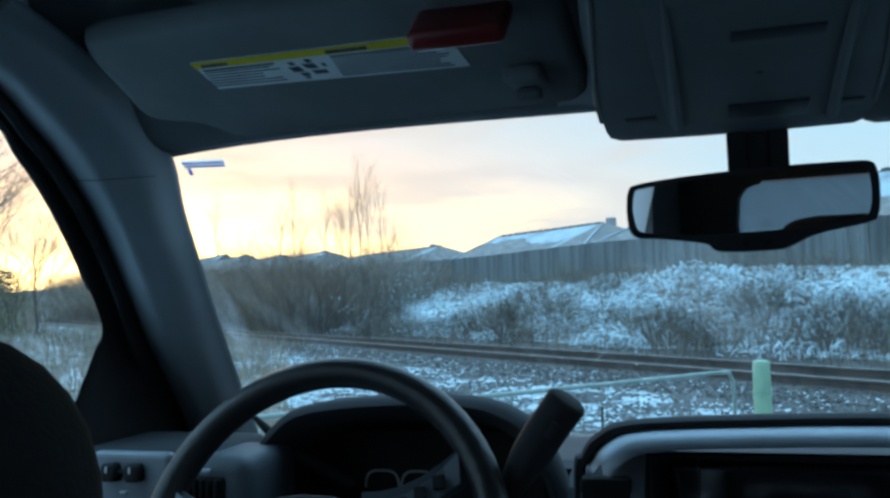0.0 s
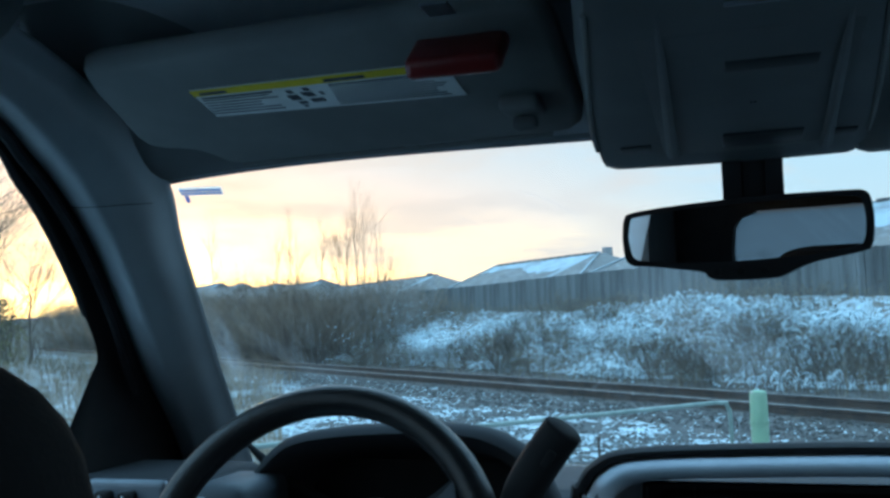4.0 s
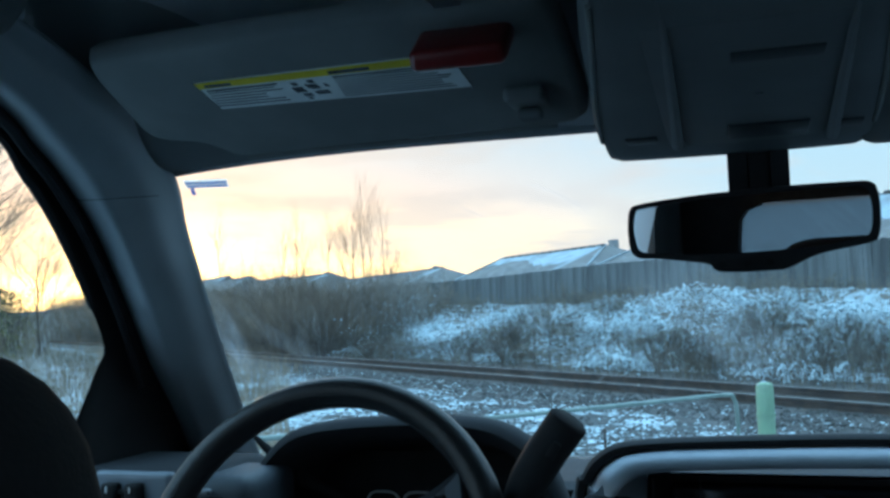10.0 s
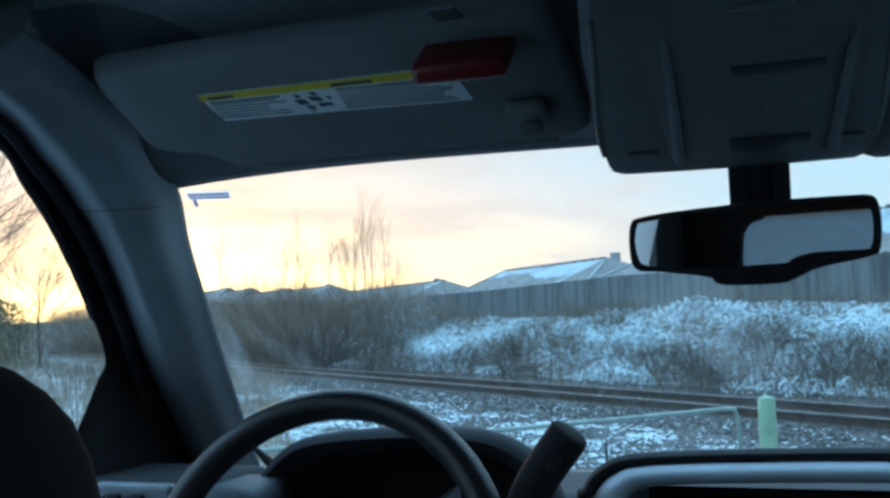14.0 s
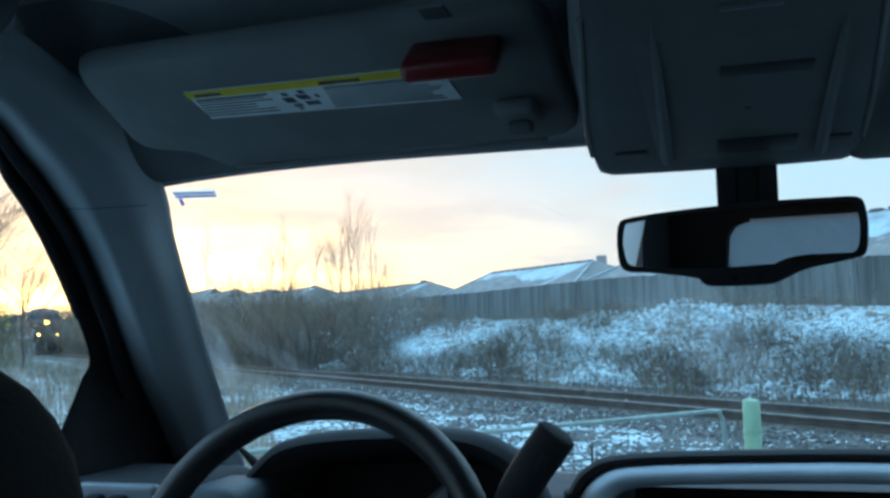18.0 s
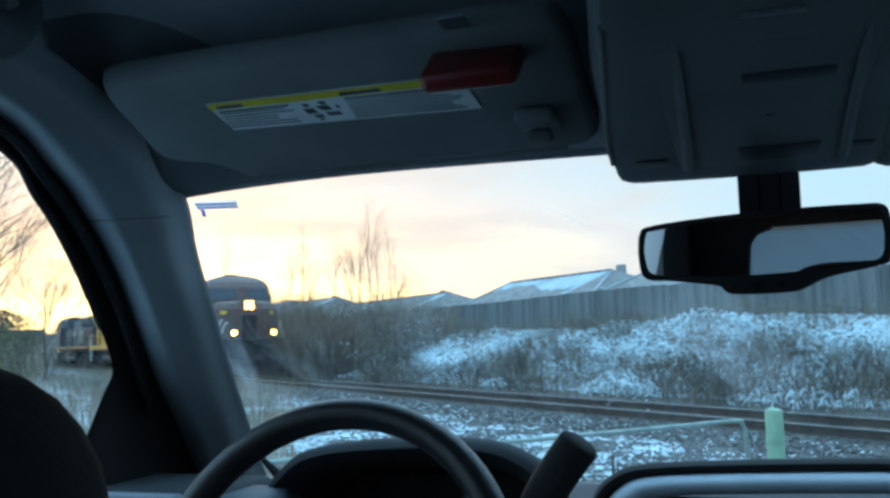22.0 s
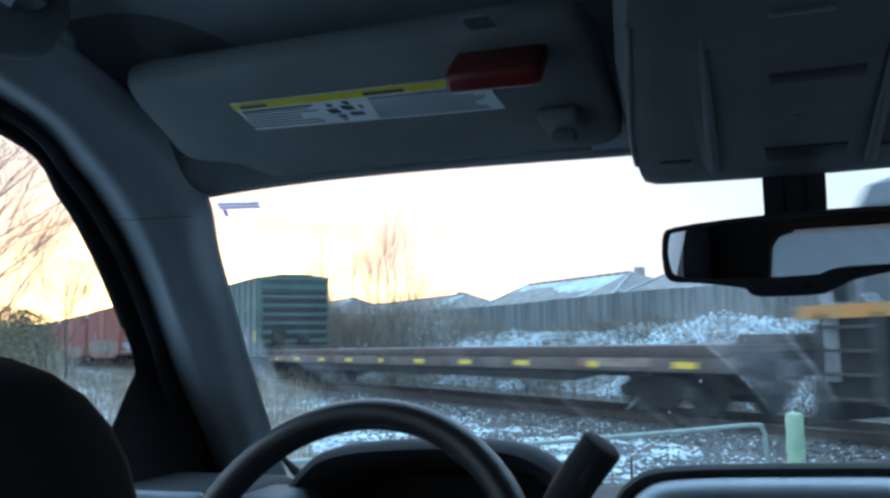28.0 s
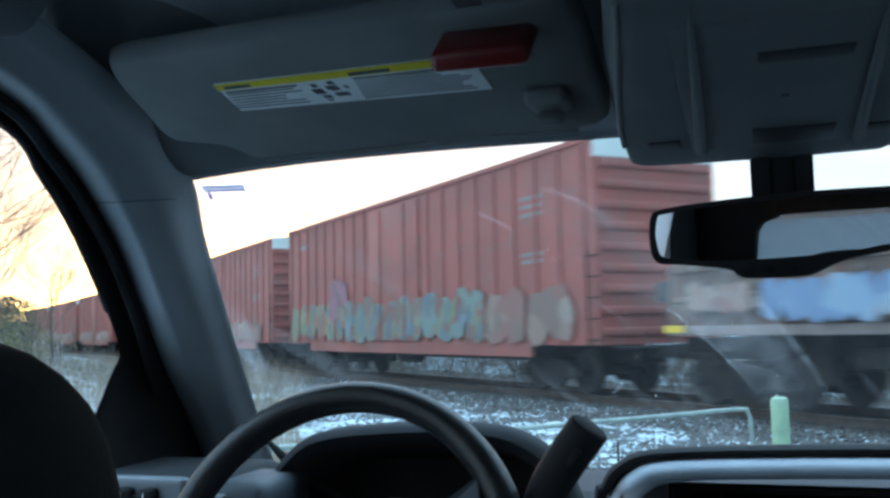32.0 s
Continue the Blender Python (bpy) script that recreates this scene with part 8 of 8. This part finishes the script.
def shards(car, x0, x1, z0, z1, y, mats, n, seed, label):
    """Jagged sprayed strokes: slanted slivers laid over one another, spiky at the top."""
    rng = random.Random(seed)
    for k in range(n):
        cx = x0 + (x1 - x0) * (k + rng.random()) / n
        w, h = rng.uniform(0.10, 0.26), (z1 - z0) * rng.uniform(0.35, 0.75)
        zb = z0 + (z1 - z0 - h) * rng.random() ** 1.4
        lean, kink = rng.uniform(-0.5, 0.6) * h, rng.uniform(-0.2, 0.2)
        pts = [(cx - w, zb), (cx + w * 0.6, zb + 0.05), (cx + w + lean * 0.5 + kink, zb + h * 0.5), (cx + lean + w * 0.2, zb + h), (cx - w * 0.8 + lean * 0.5 + kink, zb + h * 0.55)]
        bm = bmesh.new()
        lift = y - 0.0011 * (k % 5)
        prism(bm, pts, "y", lift, lift - 0.003)
        part("sprayed_stroke", bm, mats[k % len(mats)], car, label if k == 0 else "")


# -- freight cars --
def underframe(car, half, sill_z, truck_x, mat="trainblack"):
    bx(car, "centre_sill", (0, 0, sill_z - 0.22), (2 * half - 0.4, 0.6, 0.34), "trainblack")
    for x in (-truck_x, truck_x):
        freight_truck(car, x)
    for e in (-1, 1):
        coupler(car, e * (half + 0.5))
    bm = bmesh.new()
    tube(bm, [(-1.2, -0.7, sill_z - 0.34), (-0.2, -0.7, sill_z - 0.34)], 0.2, 12)
    part("brake_cylinder", bm, "trainblack", car, smooth=True)
    for s in (-1, 1):
        bm = bmesh.new()
        tube(bm, [(-truck_x + 1.6, s * 0.9, sill_z - 0.3), (truck_x - 1.6, s * 0.9, sill_z - 0.3)], 0.025, 6)
        part("brake_rod", bm, "trainblack", car)


def boxcar(label, half, floor, eave, paint, ribs, white_top=False, door=(-1.2, 1.8), seed=1):
    car = thing("boxcar", label, "boxcar", group="train on the track")
    W = 1.53
    bm = bmesh.new()
    prof = [(-W, floor), (-W, eave), (-0.6, eave + 0.14), (0.6, eave + 0.14), (W, eave), (W, floor)]
    loft(bm, [[(-half, y, z) for y, z in prof], [(half, y, z) for y, z in prof]])
    body = part("body", bm, paint, car)
    # side ribs, one mesh shared
    bm = bmesh.new()
    box(bm, (0, 0, (floor + eave) / 2), (0.11, 0.05, eave - floor - 0.12), 0.012, seg=1)
    rib = None
    for s in (-1, 1):
        for i in range(ribs):
            x = -half + 0.35 + (2 * half - 0.7) * i / (ribs - 1)
            if door[0] - 0.1 < x < door[1] + 0.1:
                continue
            if rib is None:
                rib = part("side_rib", bm, paint, body, m=pose(x, s * (W + 0.02), 0))
            else:
                share("side_rib", rib.data, body, pose(x, s * (W + 0.02), 0))
        d = bx(body, "sliding_door", ((door[0] + door[1]) / 2, s * (W + 0.03), (floor + eave) / 2 - 0.04), (door[1] - door[0], 0.06, eave - floor - 0.25), paint, 0.01)
        for k in (0.25, 0.75):
            x = door[0] + (door[1] - door[0]) * k
            bm2 = bmesh.new()
            tube(bm2, [(x, s * (W + 0.085), floor + 0.15), (x, s * (W + 0.085), eave - 0.2)], 0.022, 6)
            part("lock_rod", bm2, paint, d)
        bx(body, "side_sill", (0, s * (W - 0.02), floor - 0.10), (2 * half - 4.6, 0.08, 0.30), paint)
        bx(body, "roof_rail", (0, s * (W + 0.01), eave - 0.03), (2 * half, 0.07, 0.10), paint)
        for z in (eave - 0.9, eave - 1.08, eave - 1.26, eave - 2.1, eave - 2.25):
            L = 0.7 + 0.2 * random.random()
            bx(body, "marking_bar", (half - 2.2, s * (W + 0.002), z), (L, 0.006, 0.09), "marking")
        bx(body, "marking_bar", (-half + 1.6, s * (W + 0.002), eave - 0.7), (1.2, 0.006, 0.16), "marking")
    # corrugated ends
    for e in (-1, 1):
        n = 9
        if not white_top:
            # dark sheet behind the ribs paints in the shade of the deep hollows
            bx(body, "end_recess", (e * (half + 0.004), 0, (floor + eave) / 2 - 0.25), (0.012, 2 * W - 0.24, eave - floor - 0.75), "hollowshade", label="hollows of the corrugated end, coloured dark for their shade")
            bx(body, "end_plate", (e * (half + 0.075), 0.35, floor + 0.72), (0.03, 0.55, 0.42), "steelgrey", 0.01)
            bx(body, "brake_housing", (e * (half + 0.14), -0.75, floor + 0.80), (0.20, 0.55, 0.60), "trainblack", 0.04)
        for i in range(n):
            z = floor + 0.25 + (eave - floor - (0.75 if white_top else 0.35)) * i / (n - 1)
            bm = bmesh.new()
            box(bm, (e * (half + 0.02), 0, z), (0.07, 2 * W - 0.22, 0.16), 0.03, seg=2)
            part("end_rib", bm, paint, body, smooth=True)
        if white_top:
            bx(body, "clearance_band", (e * (half + 0.008), 0, eave - 0.16), (0.02, 2 * W + 0.02, 0.44), "roofwhite", label="white painted top band")
        ld = bx(body, "ladder", (e * (half - 0.25), -W - 0.045, floor + 0.9), (0.02, 0.02, 1.9), "trainblack")
        for k in range(5):
            bx(ld, "rung", (e * (half - 0.05), -W - 0.06, floor + 0.1 + 0.4 * k), (0.42, 0.02, 0.025), "trainblack")
        bx(body, "end_platform", (e * (half + 0.12), 0, floor - 0.05), (0.24, 2.4, 0.05), "steelgrey")
    underframe(car, half, floor, half - 2.3)
    return car


green = boxcar("faded green boxcar with sprayed white lettering", 7.62, 1.00, 4.33, "boxgreen", 16, door=(-1.4, 1.05))
for y, sg in ((-1.588, -1), (1.592, 1)):
    # deep belly sill between the trucks, and the level boards of the door
    bm = bmesh.new()
    prism(bm, [(-4.9, 0.98), (-4.3, 0.58), (4.3, 0.58), (4.9, 0.98)], "y", sg * 1.50, sg * 1.56)
    part("belly_sill", bm, "boxgreen", green)
    for k in range(13):
        bx(green, "door_rib", (-0.17, sg * 1.60, 1.18 + 0.235 * k), (2.36, 0.03, 0.06), "boxgreen")
    wobble_patch(green, -6.3, -2.2, 0.70, 1.55, y, "tagwhite", 5, "sprayed pale lettering low on the side", rough=0.4)
    shards(green, -6.5, -1.9, 0.62, 2.45, y - 0.005, ("tagwhite", "tagwhite", "tagdim", "tagwhite", "tagwhite", "taggreen", "tagwhite"), 30, 55, "jagged sprayed pale strokes")
    wobble_patch(green, -3.3, -2.3, 1.75, 2.1, y - 0.012, "taggreen", 57, rough=0.5)
    wobble_patch(green, -2.3, -0.6, 0.95, 1.75, y - 0.040, "taggreen", 6, rough=0.5)
    wobble_patch(green, -7.5, -6.3, 1.0, 1.6, y - 0.008, "taggreen", 7, rough=0.5)
    wobble_patch(green, 1.1, 6.3, 0.66, 2.15, y - 0.002, "tagred", 8, "pink outline round sprayed letters", rough=0.18)
    wobble_patch(green, 1.5, 6.0, 0.66, 1.98, y - 0.008, "tagwhite", 9, "sprayed pale block lettering", rough=0.20)
    shards(green, 1.6, 5.9, 0.68, 1.95, y - 0.014, ("tagdim", "tagwhite", "tagdim", "tagwhite", "tagred"), 18, 58, "grey strokes inside the letters")
    bx(green, "placard", (7.05, y - 0.004, 1.85), (0.40, 0.006, 0.46), "placard")
    bx(green, "end_bar", (-7.52, y - 0.004, 1.5), (0.14, 0.006, 0.95), "placard")
CARS.append((green, -109.6))

flat = thing("flatcar", "empty brown flatcar with a tan sill and yellow reflectors", "flatcar", group="train on the track")
bx(flat, "deck", (0, 0, 1.21), (25.3, 2.80, 0.10), "flatbrown")
for s in (-1, 1):
    # belly in black instead of brown: the shadow below the tan sill
    bm = bmesh.new()
    prism(bm, [(-12.7, 0.83), (-9.6, 0.80), (-8.2, 0.60), (8.2, 0.60), (9.6, 0.80), (12.7, 0.83)], "y", s * 1.38, s * 1.46)
    part("lower_sill", bm, "trainblack", flat, "belly of the side sill, blackened for the shadow there")
    sill = bx(flat, "side_sill", (0, s * 1.475, 0.95), (25.4, 0.09, 0.26), "flattan", 0.01, label="dusty tan side sill")
    bx(flat, "deck_edge", (0, s * 1.48, 1.18), (25.4, 0.11, 0.20), "flatbrown", 0.012, label="rusty brown deck edge")
    for i in range(10):
        x = -11.85 + 2.605 * i
        bx(sill, "reflector", (x, s * 1.523, 0.94), (0.60 if i % 4 else 0.34, 0.010, 0.11), "reflector")
    for i in range(24):
        bx(sill, "stake_pocket", (-12.3 + 1.07 * i, s * 1.545, 1.17), (0.11, 0.03, 0.16), "flatbrown", 0.006)
    for i in range(2):
        bx(sill, "pale_panel", (-10.4 + 20.0 * i, s * 1.5225, 0.98), (2.2, 0.006, 0.16), "tagbeige")
bm = bmesh.new()
sheet(bm, lambda u, v: (-12.6 + 25.2 * u, -1.42 + 2.84 * v, 1.275 + 0.015 * (noise.noise(Vector((u * 40, v * 6, 2))) + 0.6) * (1 if 0 < v < 1 and 0 < u < 1 else 0)), 90, 10, 0.006, (0, 0, -1))
part("deck_planks", bm, "planks", flat, "worn deck with traces of frost", smooth=True)
for e in (-1, 1):
    bx(flat, "end_rail", (e * 12.62, 0, 1.36), (0.08, 2.7, 0.16), "flatbrown", 0.01)
underframe(flat, 12.7, 1.05, 10.4)
CARS.append((flat, -87.7))


def dump_car(label, half, paint, top=2.42):
    car = thing("dump_car", label, "dump car", group="train on the track")
    prof = [(-1.42, 1.20), (-1.50, 1.30), (-1.54, top - 0.06), (-1.46, top), (-1.36, top - 0.06), (-1.30, 1.50), (1.30, 1.50), (1.36, top - 0.06), (1.46, top), (1.54, top - 0.06), (1.50, 1.30), (1.42, 1.20)]
    bm = bmesh.new()
    loft(bm, [[(-half + 0.7, y, z) for y, z in prof], [(half - 0.7, y, z) for y, z in prof]])
    tub = part("tub", bm, paint, car)
    # uneven load of spoil with a little snow
    bm = bmesh.new()
    sheet(bm, lambda u, v: (-half + 0.75 + (2 * half - 1.5) * u, -1.33 + 2.66 * v, top - 0.10 + 0.30 * math.sin(math.pi * v) * (0.5 + 0.5 * math.sin(5 * u + half)) + 0.12 * noise.noise(Vector((u * 9, v * 4, half)))), 36, 10)
    part("load", bm, "ballast", car, "heaped dark spoil", smooth=True)
    for s in (-1, 1):
        for z, h in ((1.27, 0.16), (1.78, 0.09), (top - 0.07, 0.14)):
            bx(tub, "side_beam", (0, s * 1.56, z), (2 * half - 1.5, 0.10, h), paint if z > 1.3 else "marking", 0.015)
        for i in range(9):
            bx(tub, "side_post", (-half + 1.0 + (2 * half - 2.0) * i / 8, s * 1.55, (1.3 + top) / 2), (0.10, 0.06, top - 1.45), paint, 0.01)
        # folding side door hung outside the posts
        bm = bmesh.new()
        prism(bm, [(s * 1.56, 1.86), (s * 1.72, 1.62), (s * 1.70, 1.56), (s * 1.53, 1.80)], "x", -half + 1.2, half - 1.2)
        part("drop_flap", bm, paint, tub)
        for x in (-2.2, 0, 2.2):
            bm = bmesh.new()
            tube(bm, [(x, s * 0.95, 0.45), (x, s * 0.95, 1.2)], 0.2, 14)
            part("dump_cylinder", bm, "trainblack", car, smooth=True)
        bx(car, "frame_rail", (0, s * 0.75, 1.02), (2 * half - 0.5, 0.14, 0.26), "trainblack")
        for x in (-1.1, 1.1, 3.2, -3.2):
            if abs(x) < half - 2.6:
                bx(car, "air_tank", (x, s * 1.1, 0.86), (0.9, 0.34, 0.34), "trainblack", 0.1)
    for e in (-1, 1):
        bm = bmesh.new()
        prism(bm, [(-1.48, 1.2), (1.48, 1.2), (1.50, top), (0.9, top + 0.16), (-0.9, top + 0.16), (-1.50, top)], "x", e * (half - 0.75), e * (half - 0.62))
        part("end_wall", bm, paint, car)
        for y in (-1.1, 0, 1.1):
            bm = bmesh.new()
            prism(bm, [(e * (half - 0.62), 1.2), (e * (half - 0.1), 1.2), (e * (half - 0.15), 1.45), (e * (half - 0.62), top - 0.1)], "y", y - 0.06, y + 0.06)
            part("end_brace", bm, "flatbrown", car)
        bx(car, "end_cabinet", (e * (half - 0.32), -0.75, 1.75), (0.45, 0.7, 0.75), "flatbrown", 0.02)
        bx(car, "end_cabinet", (e * (half - 0.32), -1.32, 1.95), (0.30, 0.16, 0.35), "steelgrey", 0.02)
    underframe(car, half, 1.15, half - 1.7)
    return car


d1 = dump_car("weathered grey-green side dump car", 5.85, "dumpgrey", 2.48)
bx(d1, "green_patch", (-2.0, -1.616, 2.1), (0.9, 0.006, 0.14), "taggreen")
bx(d1, "pale_mark", (2.5, -1.616, 1.30), (0.75, 0.006, 0.08), "whiteband")
CARS.append((d1, -123.65))
d2 = dump_car("rusty side dump car with sprayed blue lettering", 5.55, "dumprust", 2.36)
for x0, x1, seed in ((-2.7, -0.3, 21), (2.7, 4.75, 24)):
    wobble_patch(d2, x0, x1, 1.36, 2.05, -1.735, "tagblue", seed, "sprayed blue lettering", rough=0.3)
wobble_patch(d2, 0.2, 2.5, 1.40, 1.8, -1.735, "tagbeige", 22, rough=0.25)
wobble_patch(d2, -4.2, -2.9, 1.55, 2.05, -1.735, "tagbeige", 23, rough=0.2)
bx(d2, "yellow_patch", (-4.7, -1.616, 1.30), (0.45, 0.006, 0.12), "reflector")
bx(d2, "yellow_patch", (4.6, -1.616, 1.30), (0.45, 0.006, 0.14), "reflector")
CARS.append((d2, -135.2))

red = boxcar("oxide red high boxcar with a white top band and sprayed lettering", 9.13, 1.02, 5.02, "boxred", 22, white_top=True, door=(-1.6, 1.6))
y = -1.585
wobble_patch(red, -8.7, -4.4, 1.05, 2.45, y, "tagolive", 31, "sprayed olive lettering", rough=0.3)
wobble_patch(red, -4.4, 5.0, 1.05, 2.35, y - 0.012, "tagteal", 32, "sprayed teal block lettering", rough=0.12)
shards(red, -4.2, 4.8, 1.1, 2.3, y - 0.018, ("tagteal", "tagolive", "tagdim"), 26, 35, "darker strokes inside the letters")
wobble_patch(red, 4.2, 8.4, 1.0, 2.3, y, "tagbeige", 33, "sprayed pale lettering", rough=0.4)
wobble_patch(red, -4.9, -3.4, 1.6, 3.1, y - 0.002, "tagred", 34, rough=0.3)
CARS.append((red, -151.2))
plain = boxcar("oxide red high boxcar with a white top band", 9.13, 1.02, 5.02, "boxred", 22, white_top=True, door=(-1.6, 1.6))
wobble_patch(plain, -7.5, 7.8, 0.98, 1.95, -1.585, "tagbeige", 41, "pale sprayed lettering low on the side", rough=0.35)
CARS.append((plain, -171.5))
for k in range(4):
    c = copy_thing(plain, Matrix())
    for o in c.children:
        if o.name.startswith("wheelset"):
            WHEELS.append((o, o.location.x, 0.45))
    CARS.append((c, -171.5 - 20.3 * (k + 1)))


def motions():
    """The train runs at a steady 16 metres a second; its wheels roll on the rails."""
    speed = 16.0
    for car, u in CARS:
        rows = []
        for i in range(65):
            t = 0.5 * i
            x = u + speed * (t - 24.0)
            rows.append((t, pose(x, track_y(x), RAIL_Z, 0, 0, track_turn(x))))
        walk(car, rows)
    for ob, x, r in WHEELS:
        rows = [(0.0, pose(x, 0, r))]
        for i in range(0, 322):
            t = 21.3 + i / 30.0
            rows.append((t, pose(x, 0, r, 0, math.degrees(speed * i / 30.0 / r), 0)))
        walk(ob, rows)


motions()
